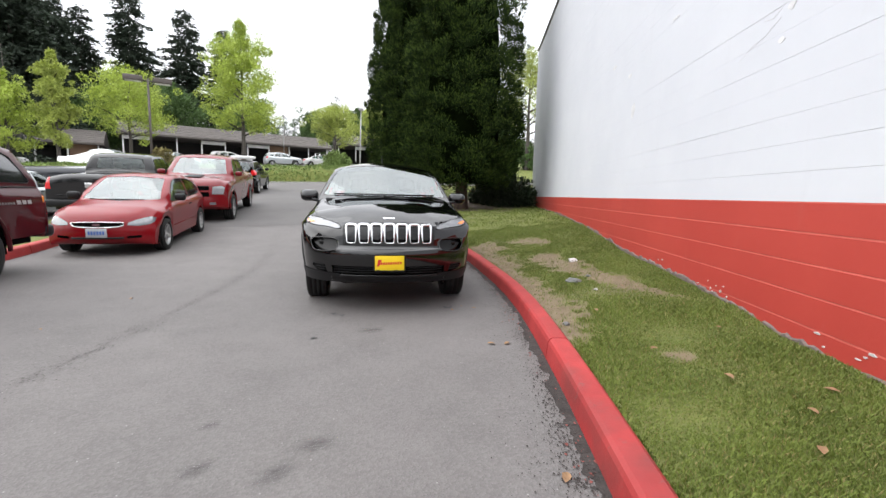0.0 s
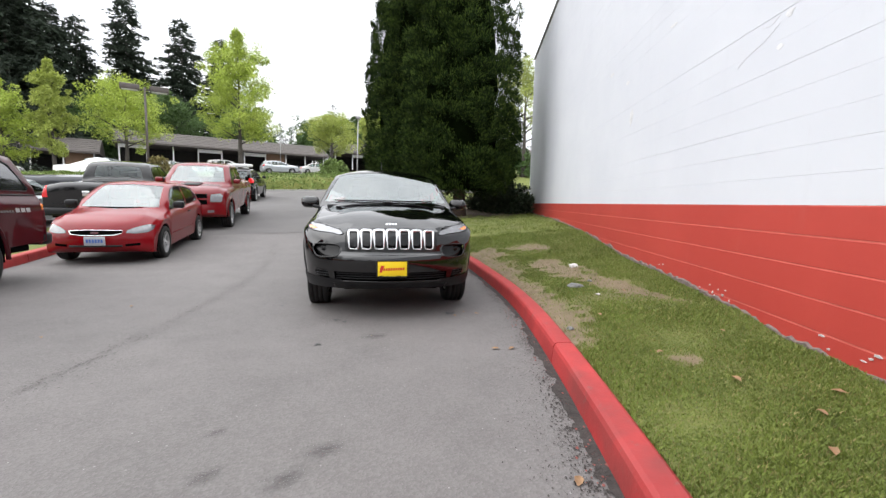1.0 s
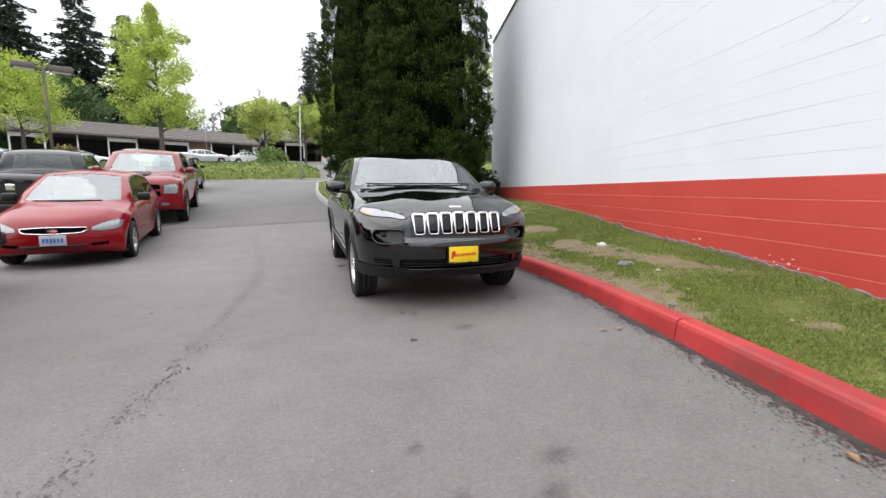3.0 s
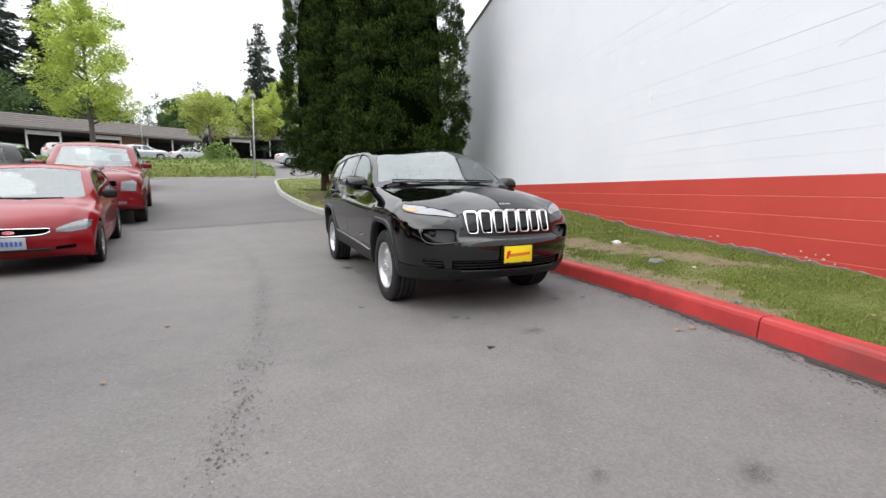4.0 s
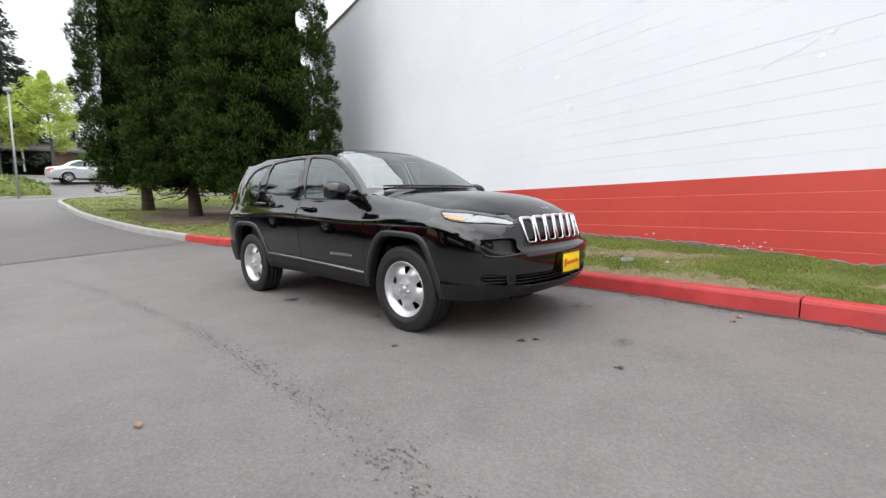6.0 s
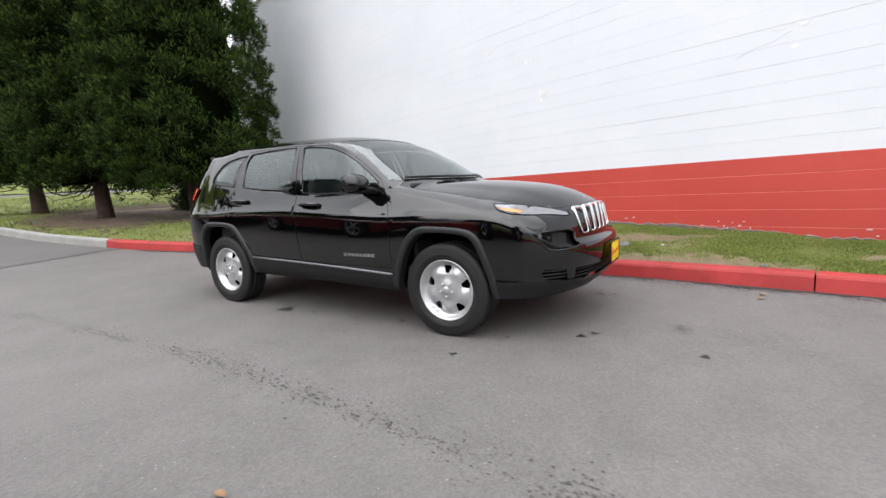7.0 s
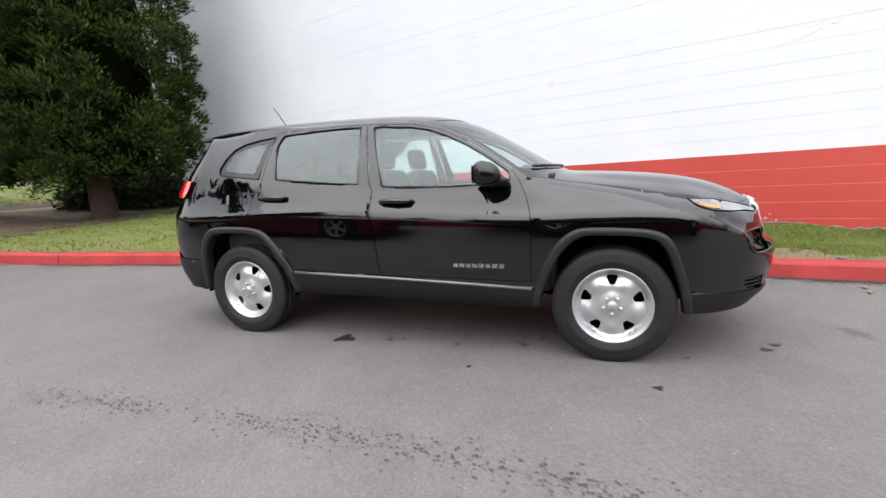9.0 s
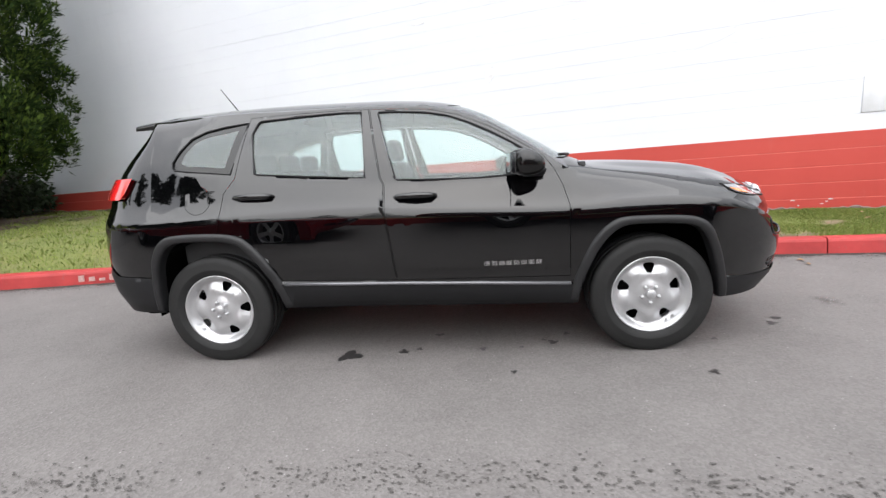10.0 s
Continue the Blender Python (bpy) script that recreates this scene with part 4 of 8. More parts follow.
SUV = dict(
    wb=2.70, wheel_r=0.352, rim_r=0.240, wheel_y=0.715, tyre_w=0.225, arch_r=0.405, arch_top=0.742, arch_pow=2.9, arch_dx=-0.02, floor=0.34, waist=0.62, tumble=0.32, shoulder=0.132, hood_edge=0.135, nose=1.0, crease_hood=0.075, rail=0.91, crease=0.165,
    sil=[(-3.16, 0.33), (-3.38, 0.36), (-3.50, 0.46), (-3.53, 0.62), (-3.53, 0.78), (-3.50, 0.95), (-3.46, 1.10), (-3.38, 1.24), (-3.24, 1.43), (-3.10, 1.575), (-2.95, 1.612), (-2.70, 1.634), (-2.34, 1.652), (-1.80, 1.652), (-1.46, 1.630), (-1.13, 1.572),
         (-0.835, 1.482), (-0.50, 1.310), (-0.25, 1.172), (-0.16, 1.135), (0.10, 1.112), (0.36, 1.082), (0.62, 1.036), (0.80, 0.985), (0.92, 0.930), (0.975, 0.87), (1.00, 0.78), (1.005, 0.705), (1.035, 0.682), (1.075, 0.672), (1.092, 0.65), (1.094, 0.60), (1.080, 0.53), (1.055, 0.475), (1.035, 0.43), (1.00, 0.385), (0.95, 0.36), (0.88, 0.35)],
    belt=[(-3.7, 1.16), (-3.2, 1.22), (-2.88, 1.235), (-2.5, 1.165), (-1.5, 1.105), (-0.7, 1.07), (-0.3, 1.05), (1.2, 0.9)],
    width=[(-3.6, 0.79), (-3.3, 0.845), (-2.9, 0.868), (-2.0, 0.868), (-0.5, 0.868), (0.1, 0.872), (0.6, 0.86), (1.1, 0.83)],
    bend=[(-3.7, -0.30), (-3.45, -0.28), (-3.1, -0.26), (-2.85, -0.10), (-2.6, -0.02), (-2.2, 0.0), (-1.5, 0.03), (-1.1, 0.10), (-0.5, 0.10), (-0.1, 0.05), (0.3, 0.0), (0.45, 0.03), (0.8, 0.24), (1.0, 0.345), (1.1, 0.462)],
    sill=[(-3.7, 0.46), (-3.3, 0.38), (-2.9, 0.33), (-2.2, 0.325), (-0.4, 0.30), (0.4, 0.295), (0.5, 0.315), (0.62, 0.335), (0.75, 0.352), (1.1, 0.36)],
    tuck=[(-9, 0.06), (-3, 0.05), (-2, 0.06), (-0.4, 0.06), (0.5, 0.05), (0.62, 0.024), (1.1, 0.02)], trim_foot=0.36)


def side_pred(s, nmin=0.25):
    return lambda f: f.normal.y * s > nmin


# the black suv's shell: level lines from the sill up to the roof edge, each running from the nose along the side to the tail
SUV_FRONT, SUV_REAR, COWL = 0.25, -3.05, -0.47
KL = dict(wb=2.70, wheel_r=0.354, rim_r=0.232, wheel_y=0.788, tyre_w=0.228, arch_r=0.425, arch_top=0.80, arch_pow=2.7, arch_dx=-0.01, floor=0.36, sil=[(-3.40, 0.33), (0.80, 0.33)], width=[(-4, 0.90), (2, 0.90)])
# per level: height along the side, half width along the side, nose (x, heights from centre to corner), tail (x, height)
LEVELS = [
    dict(z=[(-3.0, 0.33), (-2.2, 0.345), (-0.47, 0.312), (0.3, 0.305)], w=0.800, nose=(0.82, [(0, 0.325), (0.7, 0.315), (1, 0.305)]), tail=(-3.42, 0.33)),
    dict(z=[(-3.0, 0.36), (-2.2, 0.362), (-0.47, 0.330), (0.3, 0.325)], w=0.885, nose=(0.885, [(0, 0.345), (0.7, 0.335), (1, 0.325)]), tail=(-3.52, 0.37)),
    dict(z=[(-3.0, 0.47), (-2.2, 0.47), (-1.25, 0.445), (-0.47, 0.41), (0.3, 0.41)], w=0.902, nose=(0.945, [(0, 0.395), (0.7, 0.40), (1, 0.41)]), tail=(-3.60, 0.52)),
    dict(z=[(-3.0, 0.56), (-2.2, 0.512), (-1.25, 0.484), (-0.47, 0.447), (0.3, 0.447)], w=0.908, nose=(0.965, [(0, 0.425), (0.7, 0.435), (1, 0.447)]), tail=(-3.625, 0.68)),
    dict(z=[(-3.0, 0.59), (-2.2, 0.530), (-1.25, 0.500), (-0.47, 0.463), (0.3, 0.463)], w=0.903, nose=(0.975, [(0, 0.47), (0.7, 0.465), (1, 0.463)]), tail=(-3.615, 0.705)),
    dict(z=[(-3.0, 0.68), (-2.2, 0.63), (-0.47, 0.59), (0.3, 0.59)], w=0.920, nose=(0.990, [(0, 0.55), (0.75, 0.55), (1, 0.59)]), tail=(-3.615, 0.78)),
    dict(z=[(-3.0, 0.78), (-2.2, 0.78), (-0.47, 0.745), (0.3, 0.745)], w=0.928, nose=(0.996, [(0, 0.63), (0.75, 0.635), (0.9, 0.68), (1, 0.745)]), tail=(-3.605, 0.86)),
    dict(z=[(-3.0, 0.89), (-2.2, 0.91), (-1.2, 0.885), (-0.47, 0.855), (0.3, 0.865)], w=0.931, nose=(0.988, [(0, 0.672), (0.72, 0.675), (0.86, 0.74), (0.95, 0.82), (1, 0.865)]), tail=(-3.585, 0.94)),
    dict(z=[(-3.0, 0.935), (-2.44, 0.955), (-1.83, 0.962), (-1.2, 0.932), (-0.47, 0.902), (-0.33, 0.908), (-0.18, 0.926), (0.07, 0.926), (0.3, 0.905)], w=0.932, nose=(0.972, [(0, 0.684), (0.70, 0.69), (0.84, 0.765), (0.94, 0.85), (1, 0.905)]), tail=(-3.565, 1.0)),
    dict(z=[(-3.0, 0.955), (-2.44, 0.972), (-1.83, 0.979), (-1.2, 0.949), (-0.47, 0.919), (-0.33, 0.923), (-0.18, 0.938), (0.07, 0.938), (0.3, 0.918)], w=0.921, nose=(0.925, [(0, 0.694), (0.70, 0.71), (0.84, 0.785), (0.94, 0.865), (1, 0.918)]), tail=(-3.555, 1.03)),
    dict(z=[(-3.0, 1.03), (-2.44, 1.04), (-1.83, 1.035), (-1.2, 1.00), (-0.47, 0.975), (0.0, 0.975), (0.3, 0.945)], w=[(-3.05, 0.880), (-2.7, 0.896), (0.3, 0.897)], nose=(0.912, [(0, 0.80), (0.55, 0.80), (0.72, 0.82), (0.88, 0.87), (1, 0.945)]), tail=(-3.545, 1.08)),
    dict(z=[(-3.0, 1.11), (-2.44, 1.12), (-1.83, 1.09), (-1.2, 1.045), (-0.47, 1.045), (0.0, 1.02), (0.3, 0.972)], w=[(-3.05, 0.860), (-2.7, 0.876), (-0.47, 0.878), (0.0, 0.868), (0.3, 0.868)], nose=(0.897, [(0, 0.885), (0.5, 0.87), (0.70, 0.865), (0.88, 0.90), (1, 0.972)]), tail=(-3.525, 1.16)),
    dict(z=[(-3.0, 1.20), (-2.88, 1.225), (-2.48, 1.180), (-2.0, 1.145), (-1.66, 1.118), (-1.21, 1.084), (-0.98, 1.080), (-0.60, 1.098), (-0.47, 1.122), (-0.2, 1.090), (0.05, 1.055), (0.3, 1.010)], w=[(-3.05, 0.835), (-2.7, 0.858), (-0.60, 0.862), (-0.47, 0.845), (-0.2, 0.825), (0.3, 0.805)], nose=(0.862, [(0, 0.938), (0.5, 0.918), (0.72, 0.893), (0.88, 0.93), (1, 1.010)]), tail=(-3.47, 1.22)),
]
RAIL_Z = [(-3.0, 1.572), (-2.7, 1.588), (-2.47, 1.590), (-2.2, 1.580), (-1.84, 1.575), (-1.656, 1.570), (-1.45, 1.559), (-1.267, 1.543), (-1.095, 1.498), (-0.895, 1.408), (-0.702, 1.288), (-0.533, 1.168), (-0.47, 1.122)]
ROOF_Z = [(-3.30, 1.585), (-3.14, 1.640), (-3.0, 1.664), (-2.58, 1.680), (-2.2, 1.682), (-1.95, 1.676), (-1.544, 1.660), (-1.226, 1.625), (-0.98, 1.553), (-0.64, 1.368), (-0.335, 1.188), (-0.30, 1.172), (-0.25, 1.163), (0.157, 1.130), (0.40, 1.100), (0.60, 1.058), (0.735, 1.010), (0.82, 0.965), (0.87, 0.935)]


def pick(v, x):
    return v if isinstance(v, (int, float)) else soft(v, x)


def soft(rows, x):
    """A smooth curve through (x, value) rows."""
    rows = sorted(rows)
    if x <= rows[0][0] or x >= rows[-1][0]:
        return rows[0][1] if x <= rows[0][0] else rows[-1][1]
    i = max(k for k in range(len(rows) - 1) if rows[k][0] <= x)
    h = rows[i + 1][0] - rows[i][0]
    d = (rows[i + 1][1] - rows[i][1]) / h

    def slope(k):
        if k == 0 or k == len(rows) - 1:
            j = 0 if k == 0 else k - 1
            return (rows[j + 1][1] - rows[j][1]) / (rows[j + 1][0] - rows[j][0])
        a = (rows[k][1] - rows[k - 1][1]) / (rows[k][0] - rows[k - 1][0])
        b = (rows[k + 1][1] - rows[k][1]) / (rows[k + 1][0] - rows[k][0])
        return 0.0 if a * b <= 0 else 2 * a * b / (a + b)
    t = (x - rows[i][0]) / h
    return rows[i][1] * (2 * t ** 3 - 3 * t * t + 1) + rows[i + 1][1] * (3 * t * t - 2 * t ** 3) + h * (slope(i) * (t ** 3 - 2 * t * t + t) + slope(i + 1) * (t ** 3 - t * t))


def suv_shell():
    """The outer skin: side levels, glasshouse, bonnet, screen and roof, both halves."""
    nf, nr, nt, ng = 26, 20, 12, 6
    xs = list(np.arange(SUV_FRONT, SUV_REAR, -0.034)) + [SUV_REAR]

    def level_line(lv, front=True):
        out = []
        if front:
            xn, zn = lv["nose"]
            w0 = pick(lv["w"], SUV_FRONT)
            for k in range(nf):
                t = 0.5 * math.pi * k / nf
                f = math.sin(t) ** (2 / 2.5)
                out.append((SUV_FRONT + (xn - SUV_FRONT) * math.cos(t) ** (2 / 2.2), w0 * f, soft(zn, f)))
        for x in xs:
            if front or x <= COWL:
                out.append((x, pick(lv["w"], x), soft(lv["z"], x)))
        xt, zt = lv["tail"]
        w1, z1 = pick(lv["w"], SUV_REAR), soft(lv["z"], SUV_REAR)
        for k in range(1, nr + 1):
            t = 0.5 * math.pi * (1 - k / nr)
            f = math.sin(t) ** (2 / 4.5)
            g = f ** 3
            out.append((SUV_REAR + (xt - SUV_REAR) * math.cos(t) ** (2 / 2.6), w1 * f, zt + (z1 - zt) * g))
        return out
    lines = [level_line(lv) for lv in LEVELS]
    belt = lines[-1]
    first = next(i for i, p in enumerate(belt) if i >= nf and p[0] <= COWL)
    tail_x = [-3.47, -3.43, -3.36, -3.28, -3.20, -3.145, -3.12]
    tail_z = [1.22, 1.27, 1.355, 1.44, 1.52, 1.575, 1.592]
    glass_lines = []
    for g in range(1, ng + 1):
        h = g / ng
        row = []
        for i in range(first, len(belt)):
            x, y, z = belt[i]
            if i < first + len([q for q in xs if q <= COWL]):
                zr = soft(RAIL_Z, x)
                zz = z + (zr - z) * h
                yr = 0.862 - 0.38 * (zr - 1.09) if zr - z > 1e-4 else y
                row.append((x, y + (yr - y) * h + 0.018 * math.sin(math.pi * h) * min(1, (zr - z) / 0.3), zz))
            else:
                k = i - first - len([q for q in xs if q <= COWL]) + 1
                t = 0.5 * math.pi * (1 - k / nr)
                f = math.sin(t) ** (2 / 4.5)
                zb, zr = soft(LEVELS[-1]["z"], SUV_REAR), soft(RAIL_Z, SUV_REAR)
                w1 = (0.835 + (0.862 - 0.38 * (zr - 1.09) - 0.835) * h) + 0.018 * math.sin(math.pi * h)
                z1 = zb + (zr - zb) * h
                xt, zt = tail_x[g], tail_z[g]
                row.append((SUV_REAR + (xt - SUV_REAR) * math.cos(t) ** (2 / 2.6), w1 * f, zt + (z1 - zt) * f ** 3))
        glass_lines.append(row)
    bm = bmesh.new()
    for s in (-1, 1):
        V = [[bm.verts.new((x, s * y, z)) for x, y, z in ln] for ln in lines]
        for a, b in zip(V, V[1:]):
            for i in range(len(a) - 1):
                bm.faces.new((a[i], a[i + 1], b[i + 1], b[i]))
        G = [V[-1][first:]] + [[bm.verts.new((x, s * y, z)) for x, y, z in ln] for ln in glass_lines]
        for a, b in zip(G, G[1:]):
            for i in range(len(a) - 1):
                bm.faces.new((a[i], a[i + 1], b[i + 1], b[i]))
        # bonnet, screen and roof: slices from the edge line to the middle
        edge = V[-1][:first] + G[-1]
        rows = []
        for v in edge:
            x, y, z = v.co.x, abs(v.co.y), v.co.z
            zc = soft(ROOF_Z, x)
            row = [v]
            for k in range(1, nt + 1):
                q = y * (1 - k / nt)
                f = q / max(y, 1e-4)
                zz = z + (zc - z) * (1 - f ** (2.6 if x < -0.9 else 2.2))
                if -0.25 < x < 0.8:
                    u = max(0.0, min(1.0, (0.56 - 0.10 * max(0, x) - q) / 0.10))
                    zz += 0.010 * (u * u * (3 - 2 * u) - 0.5) * min(1, (x + 0.25) / 0.2, (0.8 - x) / 0.3) * min(1, 4 * (1 - f))
                row.append(bm.verts.new((x, s * q, zz)))
            rows.append(row)
        for a, b in zip(rows, rows[1:]):
            for i in range(nt):
                bm.faces.new((a[i], a[i + 1], b[i + 1], b[i]))
    bmesh.ops.remove_doubles(bm, verts=bm.verts[:], dist=0.0006)
    bmesh.ops.dissolve_degenerate(bm, dist=1e-5, edges=bm.edges[:])
    bmesh.ops.recalc_face_normals(bm, faces=bm.faces[:])
    bm.normal_update()
    if sum(1 if f.normal.y * f.calc_center_median().y > 0 else -1 for f in bm.faces if abs(f.normal.y) > 0.5) < 0:
        bmesh.ops.reverse_faces(bm, faces=bm.faces[:])
    bm.normal_update()
    return bm


ARCH_FRONT = [[(-0.475, 0.32), (-0.455, 0.456), (-0.372, 0.657), (-0.307, 0.754), (-0.228, 0.816), (-0.14, 0.835), (0.07, 0.831), (0.215, 0.815), (0.300, 0.765), (0.353, 0.655), (0.408, 0.477), (0.435, 0.325)],
              [(-0.425, 0.32), (-0.405, 0.44), (-0.325, 0.625), (-0.258, 0.720), (-0.19, 0.772), (-0.115, 0.787), (0.065, 0.784), (0.195, 0.768), (0.262, 0.725), (0.308, 0.630), (0.360, 0.465), (0.385, 0.325)]]
ARCH_REAR = [[(-3.12, 0.35), (-3.103, 0.604), (-3.055, 0.751), (-2.981, 0.838), (-2.863, 0.863), (-2.603, 0.858), (-2.465, 0.828), (-2.379, 0.754), (-2.303, 0.643), (-2.236, 0.512), (-2.19, 0.355)],
             [(-3.075, 0.35), (-3.058, 0.585), (-3.012, 0.715), (-2.945, 0.790), (-2.85, 0.813), (-2.615, 0.809), (-2.49, 0.780), (-2.42, 0.715), (-2.350, 0.615), (-2.286, 0.49), (-2.245, 0.355)]]


def even_line(pts, n):
    """A smooth line resampled to n + 1 even points."""
    p = np.array(smooth_line(pts, 0.01))
    d = np.concatenate([[0], np.cumsum(np.linalg.norm(np.diff(p, axis=0), axis=1))])
    t = np.linspace(0, d[-1], n + 1)
    return [(float(np.interp(u, d, p[:, 0])), float(np.interp(u, d, p[:, 1]))) for u in t]


def arch_band(bvh, arch, s, root):
    """The satin flare between the outer and inner lines of a wheel arch."""
    a, b = even_line(arch[0], 56), even_line(arch[1], 56)
    bm = bmesh.new()
    rings = []
    for (ox, oz), (ix, iz) in zip(a, b):
        h = bvh.ray_cast(Vector((ox, s * 3, oz)), Vector((0, -s, 0)))
        y = abs(h[0].y) if h[0] is not None else 0.89
        y = max(y, 0.80)
        row = []
        for u, out in ((0.0, -0.004), (0.10, 0.011), (0.30, 0.017), (0.80, 0.018), (0.97, 0.012), (1.05, -0.01), (1.08, -0.06)):
            row.append(bm.verts.new((ox + (ix - ox) * u, s * (y + out), oz + (iz - oz) * u)))
        rings.append(row)
    for p, q in zip(rings, rings[1:]):
        for k in range(len(p) - 1):
            bm.faces.new((p[k], p[k + 1], q[k + 1], q[k]))
    bmesh.ops.recalc_face_normals(bm, faces=bm.faces[:])
    return part("arch_trim", bm, M_ARCH, root, "satin black wheel arch flare")


def black_suv(m):
    root = thing("suv", m, "glossy black suv with silver wheels and seven chrome grille slots", "car")
    sp = KL
    bm = suv_shell()
    bvh = BVHTree.FromBMesh(bm)
    place_side = lambda s: (lambda x, z: (lambda h: h[0] + Vector((0, s * 0.002, 0)) if h[0] is not None else Vector((x, s * 0.88, z)))(bvh.ray_cast(Vector((x, s * 3, z)), Vector((0, -s, 0)))))
    # glass
    fwin = [(-0.60, 1.130), (-0.610, 1.175), (-0.70, 1.242), (-0.785, 1.298), (-0.90, 1.366), (-1.03, 1.432), (-1.165, 1.484), (-1.30, 1.512), (-1.48, 1.528), (-1.578, 1.532), (-1.582, 1.52), (-1.480, 1.125), (-1.47, 1.117), (-1.21, 1.106), (-0.98, 1.100), (-0.68, 1.108)]
    rwin = [(-1.690, 1.541), (-1.84, 1.545), (-2.02, 1.543), (-2.335, 1.530), (-2.35, 1.52), (-2.382, 1.45), (-2.355, 1.205), (-2.34, 1.20), (-2.0, 1.168), (-1.664, 1.141)]
    qwin = [(-2.416, 1.525), (-2.577, 1.508), (-2.69, 1.487), (-2.78, 1.448), (-2.85, 1.374), (-2.893, 1.306), (-2.892, 1.275), (-2.875, 1.258), (-2.78, 1.244), (-2.51, 1.212)]
    fdoor = [(-0.47, 0.495), (-0.47, 0.92), (-0.497, 1.026), (-0.543, 1.125), (-0.60, 1.205), (-0.72, 1.285), (-0.90, 1.396), (-1.095, 1.484), (-1.267, 1.528), (-1.45, 1.545), (-1.638, 1.556), (-1.571, 1.135), (-1.549, 1.09), (-1.549, 0.96), (-1.505, 0.51)]
    rdoor = [(-1.510, 0.51), (-1.554, 0.96), (-1.554, 1.09), (-1.576, 1.135), (-1.643, 1.556), (-1.84, 1.562), (-2.2, 1.562), (-2.405, 1.556), (-2.484, 1.185), (-2.556, 1.097), (-2.594, 0.908), (-2.601, 0.85), (-2.47, 0.835), (-2.38, 0.755), (-2.30, 0.645), (-2.235, 0.535)]
    for s in (-1, 1):
        for arch in (ARCH_FRONT, ARCH_REAR):
            hole = even_line(arch[1], 22)
            take(bm, hole + [(hole[-1][0], 0.2), (hole[0][0], 0.2)], "side", lambda f, s=s: f.calc_center_median().y * s > 0.45).free()
    for s in (-1, 1):
        pr = side_pred(s)
        for name, poly in (("window", fwin), ("window", rwin), ("window", qwin)):
            g = take(bm, poly, "side", pr)
            frame_bm = bmesh.new()
            tube(frame_bm, [place_side(s)(x, z) for x, z in poly], 0.0055, 6, closed=True)
            part("window_seal", frame_bm, M_PLASTIC, root)
            if poly is qwin:
                inner = [(-2.668 + 0.74 * (x + 2.668), 1.360 + 0.72 * (z - 1.360)) for x, z in qwin]
                clear = take(g, inner, "side", lambda f: True)
                part("window_border", panel(g, 0, -0.004), M_GLOSSBLACK, root, "black border of the quarter window")
                g = clear
            part(name, panel(g, 0, -0.004), M_GLASS, root, "tinted side window")
        for name, poly in (("front_door", fdoor), ("rear_door", rdoor)):
            d = take(bm, poly, "side", pr)
            door = part(name, panel(d, 0.0035, 0.0, 0.0), M_BLACK_PAINT, root)
            hx, hz = (-1.360, 1.016) if name == "front_door" else (-2.360, 1.066)
            y0 = abs(place_side(s)(hx, hz).y)
            hb = bmesh.new()
            pts = [(hx - 0.125, s * (y0 + 0.004), hz), (hx - 0.10, s * (y0 + 0.030), hz + 0.004), (hx, s * (y0 + 0.042), hz + 0.008), (hx + 0.09, s * (y0 + 0.034), hz + 0.004), (hx + 0.125, s * (y0 + 0.004), hz)]
            tube(hb, pts, [0.010, 0.015, 0.017, 0.016, 0.010], 8)
            part("handle", hb, M_BLACK_PAINT, door, "black door handle")
            cb = bmesh.new()
            vs = [cb.verts.new((hx + 0.085 * math.cos(2 * math.pi * k / 18), s * (y0 + 0.002), hz - 0.012 + 0.030 * math.sin(2 * math.pi * k / 18))) for k in range(18)]
            cb.faces.new(vs)
            part("handle_cup", cb, M_PLASTIC, door)
            if name == "front_door":
                part_bars = bars_text("badge", door, -0.978, -0.632, 8, 0.593, 0.026, place_side(s), M_CHROME)
                tagged(part_bars, "chrome badge bars")
        # lower cladding
        cl = take(bm, [(-2.36, 0.20), (-2.36, 0.520), (-2.2, 0.512), (-1.25, 0.484), (-0.47, 0.447), (-0.36, 0.445), (-0.36, 0.20)], "side", lambda f, s=s: f.normal.y * s > 0.1 or (f.calc_center_median().y * s > 0.7 and f.normal.z < 0))
        part("sill_cladding", panel(cl, 0, 0.010), M_PLASTIC, root, "black plastic sill cladding")
        # added grey bar that imitates the highlight on the cladding's upper edge
        st = bmesh.new()
        tube(st, [place_side(s)(x, z) + Vector((0, s * 0.006, 0)) for x, z in ((-2.22, 0.516), (-1.9, 0.505), (-1.5, 0.494), (-1.0, 0.475), (-0.47, 0.451))], 0.011, 8)
        part("sill_strip", st, M_SATIN, root, "satin grey bar standing in for the sill edge highlight")
        rb = take(bm, [(-3.75, 0.20), (-3.75, 0.70), (-3.57, 0.69), (-3.50, 0.66), (-3.38, 0.60), (-3.02, 0.585), (-3.02, 0.20)], "side", lambda f, s=s: f.calc_center_median().y * s > 0.0 and f.normal.y * s > -0.2)
        part("rear_bumper_cladding", panel(rb, 0, 0.008), M_PLASTIC, root)
        fb = take(bm, [(0.34, 0.15), (0.34, 0.447), (0.62, 0.445), (1.3, 0.430), (1.3, 0.15)], "side", lambda f, s=s: f.calc_center_median().y * s > 0.0 and f.normal.y * s > 0.35)
        part("bumper_cladding", panel(fb, 0, 0.006), M_PLASTIC, root)
        tl = take(bm, [(-3.165, 1.222), (-3.215, 1.130), (-3.255, 1.090), (-3.8, 1.098), (-3.8, 1.218)], "side", lambda f, s=s: f.calc_center_median().y * s > 0.40 and f.normal.z < 0.8)
